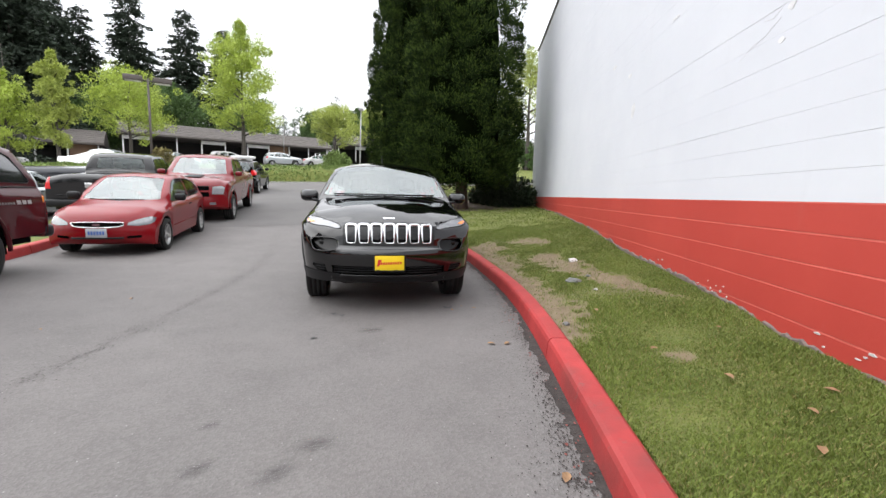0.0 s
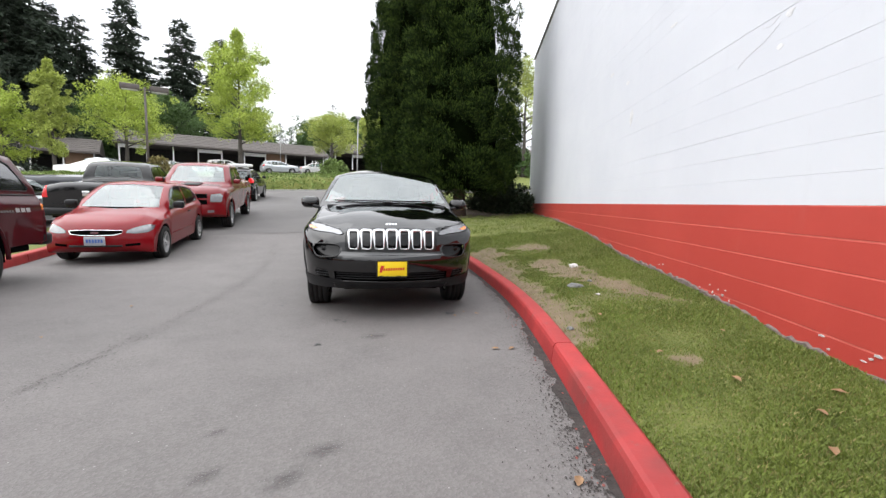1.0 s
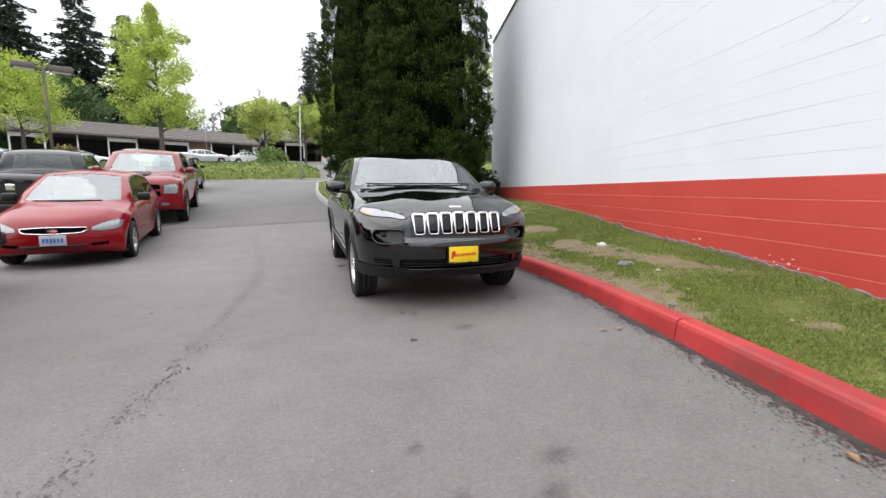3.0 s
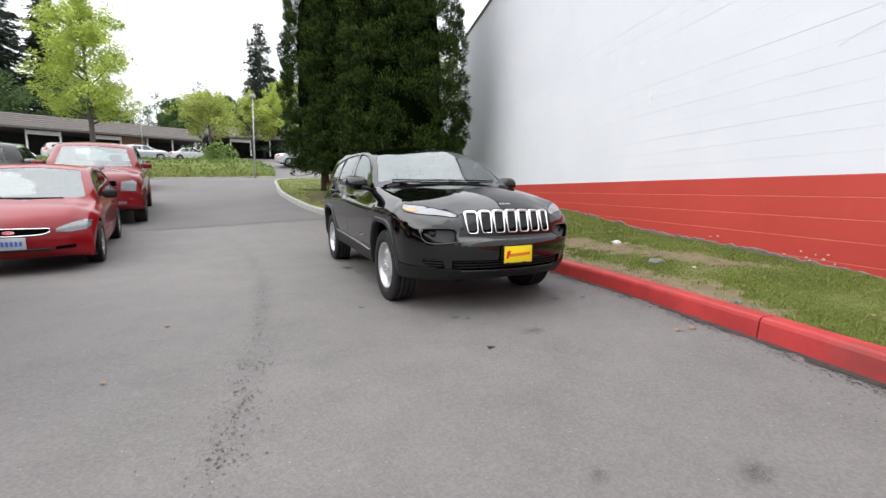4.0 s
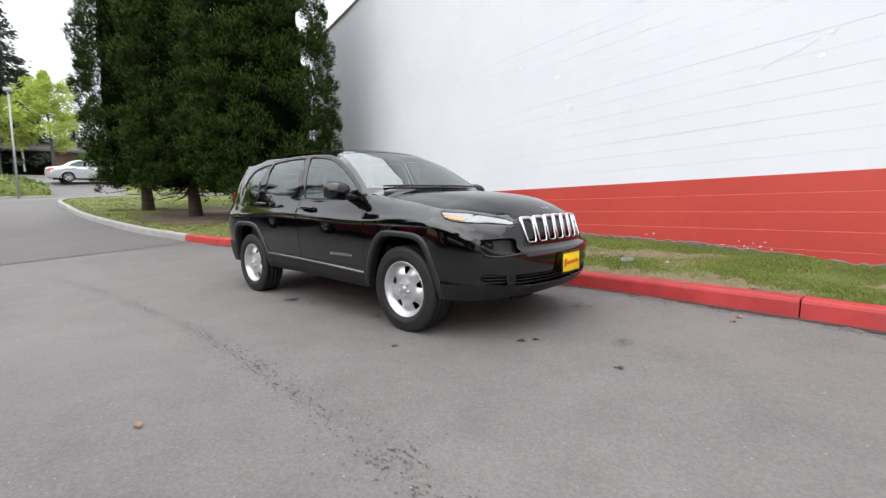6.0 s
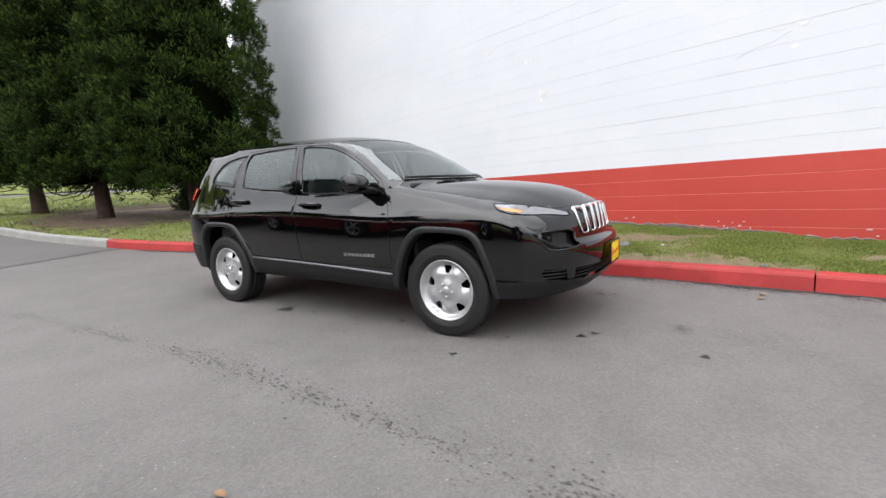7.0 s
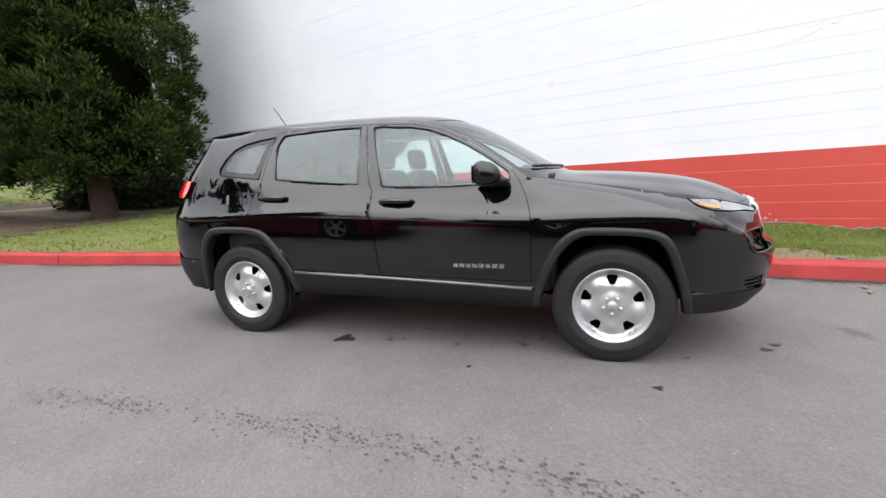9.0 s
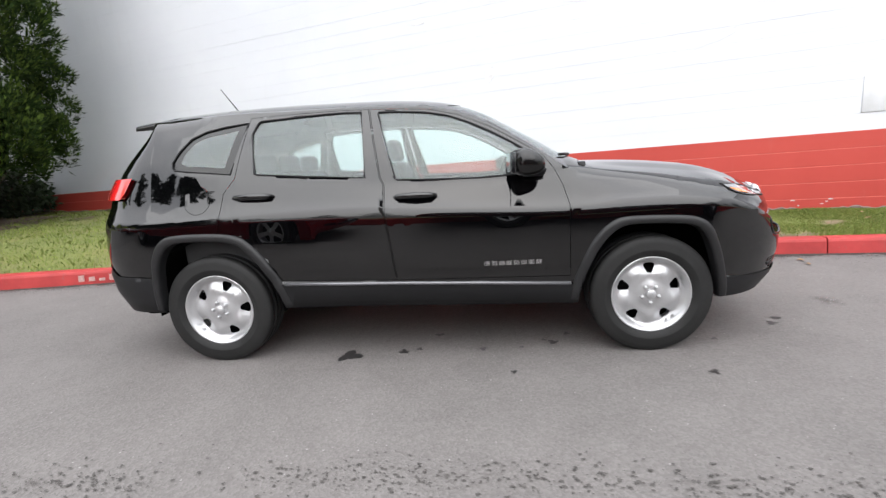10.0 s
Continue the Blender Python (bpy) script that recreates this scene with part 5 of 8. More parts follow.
        part("tail_lamp", panel(tl, 0.002, 0.022), M_TAIL, root, "red tail lamp")
        if s < 0:
            fd = take(bm, [(-2.730 + 0.090 * math.cos(2 * math.pi * k / 22), 1.066 + 0.088 * math.sin(2 * math.pi * k / 22)) for k in range(22)], "side", pr)
            part("fuel_door", panel(fd, 0.003, 0.0), M_BLACK_PAINT, root)
        # lamps
        head = [(0.385, 0.982), (0.43, 0.945), (0.50, 0.918), (0.60, 0.902), (0.72, 0.888), (0.805, 0.874), (0.815, 0.884), (0.76, 0.908), (0.66, 0.936), (0.52, 0.968)]
        hl = take(bm, head, "side", lambda f, s=s: f.calc_center_median().x > 0.30 and f.calc_center_median().y * s > 0.50 and f.normal.z < 0.93)
        amber = take(hl, [(0.420, 0.957), (0.48, 0.930), (0.56, 0.914), (0.57, 0.926), (0.50, 0.946)], "side", lambda f: True)
        lamp = part("headlamp", panel(hl, 0.002, 0.002), M_LAMP, root, "slim clear headlamp")
        part("turn_signal", panel(amber, 0.001, 0.003), M_AMBER, lamp, "amber turn signal")
        brow = bmesh.new()
        tube(brow, [p + Vector((0.001, s * 0.002, 0)) for p in [place_side(s)(x, z) for x, z in even_line(head + head[:1], 40)[:-1]]], 0.004, 6, closed=True)
        part("lamp_seal", brow, M_PLASTIC, lamp)
        fog = [(s * y, z) for y, z in ((0.515, 0.700), (0.55, 0.668), (0.72, 0.655), (0.775, 0.690), (0.785, 0.750), (0.755, 0.775), (0.58, 0.782), (0.52, 0.765))]
        fg = take(bm, fog, "front", lambda f, s=s: f.calc_center_median().x > 0.40 and f.calc_center_median().y * s > 0.3)
        part("lamp_pod", panel(fg, 0.003, -0.030), M_POD, root, "dark smoked lower lamp")
        rim = bmesh.new()
        tube(rim, conform(bvh, [(s * abs(y), z) for y, z in even_line([(abs(y), z) for y, z in fog + fog[:1]], 32)[:-1]], -0.002), 0.008, 8, closed=True)
        part("lamp_bezel", rim, M_GLOSSBLACK, root)
        lens = bmesh.new()
        bmesh.ops.create_uvsphere(lens, u_segments=16, v_segments=10, radius=0.040, matrix=Matrix.Translation(conform(bvh, [(s * 0.665, 0.722)], -0.050)[0]) @ Matrix.Diagonal((0.5, 1, 1, 1)))
        part("projector", lens, M_POD, root, "round dark projector lens")
        fr = [(s * y, z) for y, z in ((0.615, 0.440), (0.74, 0.455), (0.77, 0.49), (0.765, 0.525), (0.64, 0.520))]
        fp = take(bm, fr, "front", lambda f, s=s: f.calc_center_median().x > 0.40 and f.calc_center_median().y * s > 0.3)
        part("fog_recess", panel(fp, 0.0, -0.03), M_WELL, root, "ribbed recess with shade put into its colour")
        for z in (0.463, 0.487, 0.511):
            ft = bmesh.new()
            tube(ft, conform(bvh, [(s * y, z) for y in np.linspace(0.625, 0.76, 6)], -0.010), 0.006, 6)
            part("recess_rib", ft, M_PLASTIC, root)
        arch_band(bvh, ARCH_FRONT, s, root)
        arch_band(bvh, ARCH_REAR, s, root)
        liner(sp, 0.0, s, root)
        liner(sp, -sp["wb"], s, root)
        # mirror
        mb = bmesh.new()
        rbox(mb, (0.17, 0.225, 0.150), (-0.715, s * 0.985, 1.172), 0.06, 4, Matrix.Rotation(radians(-12 * s), 4, "Z"))
        for v in mb.verts:
            k = max(0.0, (v.co.x + 0.715) / 0.09)
            v.co.z = 1.165 + (v.co.z - 1.165) * (1 - 0.32 * k) - 0.012 * k
            v.co.z += 0.03 * (abs(v.co.y) - 0.985)
        mirror = part("door_mirror", mb, M_GLOSSBLACK, root, "black door mirror")
        sb = bmesh.new()
        rbox(sb, (0.13, 0.13, 0.040), (-0.665, s * 0.885, 1.112), 0.018, 2, Matrix.Rotation(radians(14 * s), 4, "X"))
        part("mirror_foot", sb, M_PLASTIC, mirror)
        gb = bmesh.new()
        rbox(gb, (0.006, 0.175, 0.110), (-0.800, s * 0.995, 1.172), 0.002, 1, Matrix.Rotation(radians(-12 * s), 4, "Z"))
        part("mirror_glass", gb, M_SMOKE, mirror)
    # windscreen and rear window
    ws = take(bm, [(-0.785, 1.190), (-0.50, 1.190), (0.0, 1.192), (0.50, 1.190), (0.785, 1.190), (0.735, 1.31), (0.69, 1.42), (0.635, 1.525), (0.57, 1.558), (0.30, 1.584), (0.0, 1.590), (-0.30, 1.584), (-0.57, 1.558), (-0.635, 1.525), (-0.69, 1.42), (-0.735, 1.31)], "front", lambda f: f.normal.x > 0.12 and -1.4 < f.calc_center_median().x < -0.25)
    part("windscreen", panel(ws, 0.0, -0.003), M_SCREEN, root, "windscreen reflecting the sky")
    rw = take(bm, [(-0.62, 1.26), (0.62, 1.26), (0.52, 1.56), (-0.52, 1.56)], "front", lambda f: f.normal.x < -0.3 and f.calc_center_median().x < -3.0)
    part("rear_window", panel(rw, 0.003, -0.003), M_GLASS, root)
    # grille, bumper openings and bonnet
    slots = []
    for k in range(7):
        y = -0.378 + 0.126 * k
        slots.append([(y + a * (1 - 0.12 * abs(y)) * (1.0 + 0.9 * b), 0.836 + b - 0.045 * y * y) for a, b in rounded(0.098, 0.186 - 0.02 * abs(y), 0.022)])
    grille_bg = take(bm, [(-0.46, 0.715), (0.46, 0.715), (0.46, 0.905), (0.0, 0.925), (-0.46, 0.905)], "front", lambda f: f.calc_center_median().x > 0.5)
    grille = part("grille", panel(grille_bg, 0, -0.004), M_GLOSSBLACK, root, "seven-slot grille with chrome surrounds")
    for pts in slots:
        rb = bmesh.new()
        ring = conform(bvh, pts, 0.006)
        tube(rb, ring, [0.0060 + 0.0100 * max(0.0, min(1.0, (p[1] - 0.84) / 0.07)) for p in pts], 8, closed=True)
        part("chrome_surround", rb, M_CHROME, grille, "chrome slot surround")
        ib = bmesh.new()
        fill_ring(ib, conform(bvh, pts, 0.001))
        part("slot_mesh", ib, M_MESH, grille)
    lg = take(bm, [(-0.56, 0.425), (0.56, 0.425), (0.57, 0.515), (-0.57, 0.515)], "front", lambda f: f.calc_center_median().x > 0.5 and f.normal.x > 0.2)
    low_grille = part("lower_grille", panel(lg, 0.0, -0.045), M_MESH, root, "dark lower air intake")
    for z in (0.448, 0.472, 0.496):
        b = bmesh.new()
        tube(b, conform(bvh, [(y, z) for y in np.linspace(-0.55, 0.55, 13)], -0.022), 0.006, 6)
        part("intake_bar", b, M_PLASTIC, low_grille)
    lip = bmesh.new()
    tube(lip, conform(bvh, [(y, 0.418) for y in np.linspace(-0.58, 0.58, 17)], -0.004), 0.010, 8)
    part("bumper_lip", lip, M_GLOSSBLACK, root)
    lv = take(bm, [(-0.95, 0.25), (0.95, 0.25), (0.95, 0.440), (0.60, 0.432), (0.56, 0.418), (-0.56, 0.418), (-0.60, 0.432), (-0.95, 0.440)], "front", lambda f: f.calc_center_median().x > 0.35)
    part("front_valance", panel(lv, 0, 0.003), M_PLASTIC, root, "black plastic lower valance")
    hood = [(-0.50, 0.925), (-0.30, 0.938), (0.0, 0.946), (0.30, 0.938), (0.50, 0.925), (0.70, 0.945), (0.79, 1.02), (0.79, 1.115), (0.60, 1.160), (0.30, 1.168), (0.0, 1.170), (-0.30, 1.168), (-0.60, 1.160), (-0.79, 1.115), (-0.79, 1.02), (-0.70, 0.945)]
    hd = take(bm, hood, "front", lambda f: f.normal.z > 0.30 and -0.42 < f.calc_center_median().x < 0.88)
    bonnet = part("bonnet", panel(hd, 0.003, 0.0), M_BLACK_PAINT, root)
    nb = bmesh.new()
    for k in range(4):
        y = -0.060 + 0.031 * k
        fill_ring(nb, conform(bvh, [(y, 0.980), (y + 0.024, 0.980), (y + 0.024, 0.993), (y, 0.993)], 0.004))
    bmesh.ops.solidify(nb, geom=nb.faces[:], thickness=0.004)
    part("badge", nb, M_CHROME, bonnet, smooth=False)
    # plate
    plate = bmesh.new()
    rbox(plate, (0.012, 0.292, 0.152), (1.016, 0.0, 0.560), 0.006, 2)
    number = part("dealer_plate", plate, M_YELLOW, root, "yellow dealer plate in a black frame")
    fr = bmesh.new()
    tube(fr, [(1.018, 0.0 + a, 0.560 + b) for a, b in rounded(0.300, 0.160, 0.012)], 0.008, 6, closed=True)
    part("plate_frame", fr, M_PLASTIC, number)
    pb = bmesh.new()
    rnd = random.Random(4)
    y = 0.0 - 0.125
    fill_ring(pb, [(1.0235, y, 0.525), (1.0235, y + 0.022, 0.525), (1.0235, y + 0.05, 0.592), (1.0235, y + 0.012, 0.592)])
    for k in range(9):
        y = 0.0 - 0.090 + 0.0235 * k
        fill_ring(pb, [(1.0235, y, 0.540 + 0.001 * k), (1.0235, y + 0.017, 0.540 + 0.001 * k), (1.0235, y + 0.021, 0.566 + 0.001 * k), (1.0235, y + 0.004, 0.566 + 0.001 * k)])
    part("print_bars", pb, M_REDINK, number, "red print bars", smooth=False)
    for a, b in ((-0.11, -0.075), (0.06, 0.10)):
        bk = bmesh.new()
        fill_ring(bk, [(1.0235, a - 0.02, 0.478), (1.0235, b - 0.02, 0.478), (1.0235, b - 0.02, 0.492), (1.0235, a - 0.02, 0.492)])
        part("plate_clip", bk, M_PLASTIC, number, smooth=False)
    # roof things
    ab = bmesh.new()
    tube(ab, [(-2.83, 0, 1.672), (-2.865, 0, 1.72), (-2.98, 0, 1.885)], [0.012, 0.005, 0.003], 8)
    part("antenna", ab, M_PLASTIC, root)
    sb = bmesh.new()
    pr = []
    for y in np.linspace(-0.60, 0.60, 15):
        k = 1 - (abs(y) / 0.66) ** 3
        pr.append([sb.verts.new(p) for p in ((-2.98, y, 1.672 - 0.07 * (y / 0.60) ** 2), (-3.23 - 0.17 * k, y, 1.645 - 0.08 * (y / 0.60) ** 2), (-3.23 - 0.17 * k, y, 1.622 - 0.08 * (y / 0.60) ** 2), (-3.10, y, 1.600 - 0.06 * (y / 0.60) ** 2))])
    for a, b in zip(pr, pr[1:]):
        for k in range(3):
            sb.faces.new((a[k], a[k + 1], b[k + 1], b[k]))
    sb.faces.new(pr[0])
    sb.faces.new(pr[-1][::-1])
    bmesh.ops.recalc_face_normals(sb, faces=sb.faces[:])
    part("roof_spoiler", sb, M_GLOSSBLACK, root)
    for s in (-1, 1):
        w = bmesh.new()
        pts = []
        for y0 in np.linspace(0.52 if s < 0 else 0.03, 0.02 if s < 0 else -0.50, 7):
            h = bvh.ray_cast(Vector((3, -1.25 * y0, 1.200)), Vector((-1, 0, 0)))
            pts.append(h[0] + Vector((0.012, 0, 0.006)))
        tube(w, pts, 0.010, 6)
        part("wiper", w, M_PLASTIC, root)
    body = part("body", bm, M_BLACK_PAINT, root, "glossy black body shell")
    # cabin
    ib = bmesh.new()
    rbox(ib, (2.75, 1.50, 0.10), (-1.75, 0, 0.44), 0.02)
    rbox(ib, (0.04, 1.48, 0.75), (-0.36, 0, 0.78), 0.01)
    for s in (-1, 1):
        rbox(ib, (2.5, 0.03, 0.58), (-1.7, s * 0.755, 0.74), 0.01)
    part("cabin_lining", ib, M_INTERIOR, root)
    db = bmesh.new()
    rbox(db, (0.46, 1.42, 0.22), (-0.52, 0, 1.005), 0.07, 3)
    rbox(db, (0.16, 0.36, 0.08), (-0.66, -0.36 * -1, 1.10), 0.03, 3)
    part("dashboard", db, M_INTERIOR, root)
    wb = bmesh.new()
    ring = [(-0.82 + 0.06 * math.sin(t), 0.36 + 0.185 * math.cos(t), 1.03 + 0.175 * math.sin(t)) for t in np.linspace(0, 2 * math.pi, 24)[:-1]]
    tube(wb, ring, 0.014, 8, closed=True)
    rbox(wb, (0.05, 0.12, 0.10), (-0.81, 0.36, 1.03), 0.02)
    part("steering_wheel", wb, M_INTERIOR, root)
    seat0 = None
    for x, y in ((-1.38, 0.36), (-1.38, -0.36)):
        b = bmesh.new()
        rbox(b, (0.50, 0.50, 0.16), (0.10, 0, 0.60), 0.05, 3)
        rbox(b, (0.14, 0.48, 0.62), (-0.22, 0, 0.93), 0.05, 3, Matrix.Rotation(radians(-14), 4, "Y"))
        seat = part("front_seat", b, M_SEAT, root)
        seat.matrix_basis = Matrix.Translation((x, y, 0))
        hb = bmesh.new()
        rbox(hb, (0.10, 0.26, 0.18), (-0.315, 0, 1.335), 0.04, 3, Matrix.Rotation(radians(-10), 4, "Y"))
        for d in (-0.06, 0.06):
            tube(hb, [(-0.29, d, 1.20), (-0.305, d, 1.27)], 0.007, 6)
        part("headrest", hb, M_SEAT, seat)
    b = bmesh.new()
    rbox(b, (0.48, 1.30, 0.16), (-2.10, 0, 0.62), 0.05, 3)
    rbox(b, (0.14, 1.30, 0.60), (-2.40, 0, 0.92), 0.05, 3, Matrix.Rotation(radians(-16), 4, "Y"))
    bench = part("rear_seat", b, M_SEAT, root)
    for y in (-0.42, 0, 0.42):
        hb = bmesh.new()
        rbox(hb, (0.09, 0.24, 0.14), (-2.495, y, 1.275), 0.035, 3)
        part("headrest", hb, M_SEAT, bench)
    underbody(sp, root)
    put_wheels(root, sp, "steel", M_WHEEL)
    return root


FRONT_AXLE, HEADING = (-0.395, 5.805), -75.9
suv_m = Matrix.Translation((FRONT_AXLE[0], FRONT_AXLE[1], -0.006)) @ Matrix.Rotation(radians(HEADING), 4, "Z") @ Matrix.Rotation(radians(0.65), 4, "Y")
black_suv(suv_m)


# ---------------------------------------------------------------- trees and shrubs
def leaf_mesh(name, centres, dirs, length, width, material, parent, seed):
    """Many small folded leaves or needle sprays, each a quad of its own, in one mesh."""
    rnd = np.random.RandomState(seed)
    c = np.asarray(centres, float)
    d = np.asarray(dirs, float)
    d /= np.maximum(1e-6, np.linalg.norm(d, axis=1))[:, None]
    n = len(c)
    ref = rnd.normal(size=(n, 3))
    s = np.cross(d, ref)
    s /= np.maximum(1e-6, np.linalg.norm(s, axis=1))[:, None]
    u = np.cross(s, d)
    L = length * (0.6 + 0.8 * rnd.rand(n))[:, None]
    W = width * (0.6 + 0.8 * rnd.rand(n))[:, None]
    v = np.stack([c, c + d * L * 0.5 + s * W * 0.5 + u * W * 0.15, c + d * L, c + d * L * 0.45 - s * W * 0.5 + u * W * 0.15], 1).reshape(-1, 3)
    me = bpy.data.meshes.new(name)
    me.vertices.add(4 * n)
    me.vertices.foreach_set("co", v.ravel())
    me.loops.add(4 * n)
    me.loops.foreach_set("vertex_index", np.arange(4 * n))
    me.polygons.add(n)
    me.polygons.foreach_set("loop_start", np.arange(0, 4 * n, 4))
    me.update(calc_edges=True)
    ob = finish(new(name, me), material, False)
    ob.parent = parent
    return tagged(ob, kind="stuff")


def clumped(rnd, spots, radius, per, up=0.25, out=None):
    """Leaf places and directions in clumps about the spots."""
    cs, ds = [], []
    for p in spots:
        r = radius * (0.65 + 0.7 * rnd.rand())
        d = rnd.normal(size=(per, 3))
        if out is not None:
            o = np.array(p) - np.array(out(p))
            d += 1.1 * o / max(1e-6, np.linalg.norm(o))
        d /= np.linalg.norm(d, axis=1)[:, None]
        d[:, 2] += up
        cs.append(np.array(p) + d * r * (0.35 + 0.65 * rnd.rand(per, 1)) * np.array((1, 1, 0.85)))
        ds.append(d + rnd.normal(size=(per, 3)) * 0.35)
    return np.concatenate(cs), np.concatenate(ds)


def sequoia(m, label, height, radius, bare, seed, clumps=520, per=40):
    """A dense columnar conifer: bumpy core painted dark as inner shade, thousands of sprays in clumps, a trunk and low
    branches.
    """
    root = thing("conifer_tree", m, label, "tree", group="dense conifers by the wall")
    rnd = np.random.RandomState(seed)

    def prof(z):
        t = (z - bare) / (height - bare)
        return radius * max(0.05, min(1.0, 0.78 + 1.8 * t)) * max(0.0, 1 - max(0, t - 0.30) ** 2.2 * 1.9)

    def lump(a, z):
        return 1 + 0.13 * noise.noise((math.cos(a) * 2.0 + seed, math.sin(a) * 2.0, z * 0.75)) + 0.10 * noise.noise((math.cos(a) * 5, math.sin(a) * 5 + seed, z * 2.0))
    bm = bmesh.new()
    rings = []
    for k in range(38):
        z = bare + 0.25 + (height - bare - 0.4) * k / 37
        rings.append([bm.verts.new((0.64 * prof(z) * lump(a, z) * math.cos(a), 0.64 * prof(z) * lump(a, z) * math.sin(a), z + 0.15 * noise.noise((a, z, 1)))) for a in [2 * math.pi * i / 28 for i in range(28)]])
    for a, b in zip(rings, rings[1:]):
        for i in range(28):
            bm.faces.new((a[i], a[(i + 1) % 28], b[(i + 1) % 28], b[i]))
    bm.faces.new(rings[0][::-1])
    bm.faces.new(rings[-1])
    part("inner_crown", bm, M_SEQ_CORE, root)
    spots = []
    for k in range(clumps):
        z = bare + 0.1 + (height - bare) * rnd.rand() ** 1.2
        a = rnd.rand() * 2 * math.pi
        r = prof(z) * lump(a, z) * (0.70 + 0.26 * rnd.rand() ** 0.8)
        mid = np.array((r * math.cos(a), r * math.sin(a), z))
        big = (0.16 + 0.20 * rnd.rand()) * (0.6 + 0.2 * radius)
        for q in range(7):
            d = rnd.normal(size=3) + 0.9 * np.array((math.cos(a), math.sin(a), 0.55))
            spots.append(mid + big * d / np.linalg.norm(d) * np.array((1, 1, 0.9)))
    c, d = clumped(rnd, spots, 0.15, per, 0.6, lambda p: (0, 0, p[2] - 0.2))
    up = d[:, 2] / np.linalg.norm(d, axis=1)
    # half the upward sprays get paler new-growth green, painting the tufts as lit
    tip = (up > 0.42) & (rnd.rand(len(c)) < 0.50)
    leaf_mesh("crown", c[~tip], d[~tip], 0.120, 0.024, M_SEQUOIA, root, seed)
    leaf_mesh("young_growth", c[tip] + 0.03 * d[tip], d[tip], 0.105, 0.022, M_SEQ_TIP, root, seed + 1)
    bm = bmesh.new()
    tube(bm, [(0, 0, -0.3), (0.02, 0, 0.15), (0.0, 0.03, 1.0), (0, 0, bare + 1.2)], [0.42 * radius / 2.1, 0.28 * radius / 2.1, 0.22 * radius / 2.1, 0.2 * radius / 2.1], 14)
    part("trunk", bm, M_BARK, root, "reddish brown trunk")
    for k in range(7):
        a = rnd.rand() * 6.28
        z = 0.75 + 0.5 * rnd.rand()
        L = radius * (0.5 + 0.45 * rnd.rand())
        bm = bmesh.new()
        ca, sa = math.cos(a), math.sin(a)
        tube(bm, [(0.1 * ca, 0.1 * sa, z + 0.2), (0.4 * L * ca, 0.4 * L * sa, z - 0.15), (0.8 * L * ca, 0.8 * L * sa, z - 0.25), (L * ca, L * sa, z + 0.05)], [0.028, 0.016, 0.010, 0.005], 6)
        part("low_branch", bm, M_BARK, root)
    return root


def broad_tree(m, label, height, spread, bare, leaf_mat, seed, clumps=150, per=46, leaf=0.26, group="", column=False, name="tree"):
    """A leafy tree: tapered trunk, limbs and a ragged crown of leaf clumps."""
    root = thing(name, m, label, "tree", group=group)
    rnd = np.random.RandomState(seed)
    bm = bmesh.new()
    tr = 0.014 * height + 0.04
    tube(bm, [(0, 0, -0.4), (0, 0, 0.3), (0.05, 0, bare), (0, 0.05, bare + 0.35 * (height - bare)), (0.04, 0, bare + 0.8 * (height - bare))], [tr * 1.4, tr, tr * 0.8, tr * 0.45, tr * 0.12], 9)
    part("trunk", bm, M_GREYBARK, root)
    spots = []
    limbs = 15
    for k in range(limbs):
        a = 2.4 * k + rnd.rand()
        t = 0.05 + 0.75 * k / limbs
        z0 = bare + t * (height - bare) * 0.95
        reach = spread * (0.95 if not column else 0.75) * min(1.0, 0.55 + 2.5 * t) * (1 - t) ** 0.65 * (0.75 + 0.4 * rnd.rand())
        z1 = z0 + reach * (0.55 if not column else 1.6)
        ca, sa = math.cos(a), math.sin(a)
        pts = [(0, 0, z0), (0.45 * reach * ca, 0.45 * reach * sa, z0 + 0.4 * (z1 - z0)), (reach * ca, reach * sa, min(z1, height))]
        bm = bmesh.new()
        tube(bm, pts, [tr * 0.35, tr * 0.22, tr * 0.06], 6)
        part("limb", bm, M_GREYBARK, root)
        for q in range(clumps // limbs):
            s = 0.3 + 0.75 * rnd.rand()
            p = np.array(pts[1]) + (np.array(pts[2]) - np.array(pts[1])) * (s - 0.3) / 0.7
            spots.append(p + rnd.normal(size=3) * spread * 0.13 * np.array((1, 1, 0.8)))
    for q in range(clumps // 5):
        t = rnd.rand()
        r = spread * 0.30 * (1 - t)
        a = rnd.rand() * 6.28
        spots.append((r * math.cos(a), r * math.sin(a), bare + (0.40 + 0.52 * t) * (height - bare)))
    c, d = clumped(rnd, spots, spread * 0.13, int(per * 2.3), 0.1)
    leaf_mesh("crown", c, d, leaf * 0.50, leaf * 0.26, leaf_mat, root, seed)
    return root


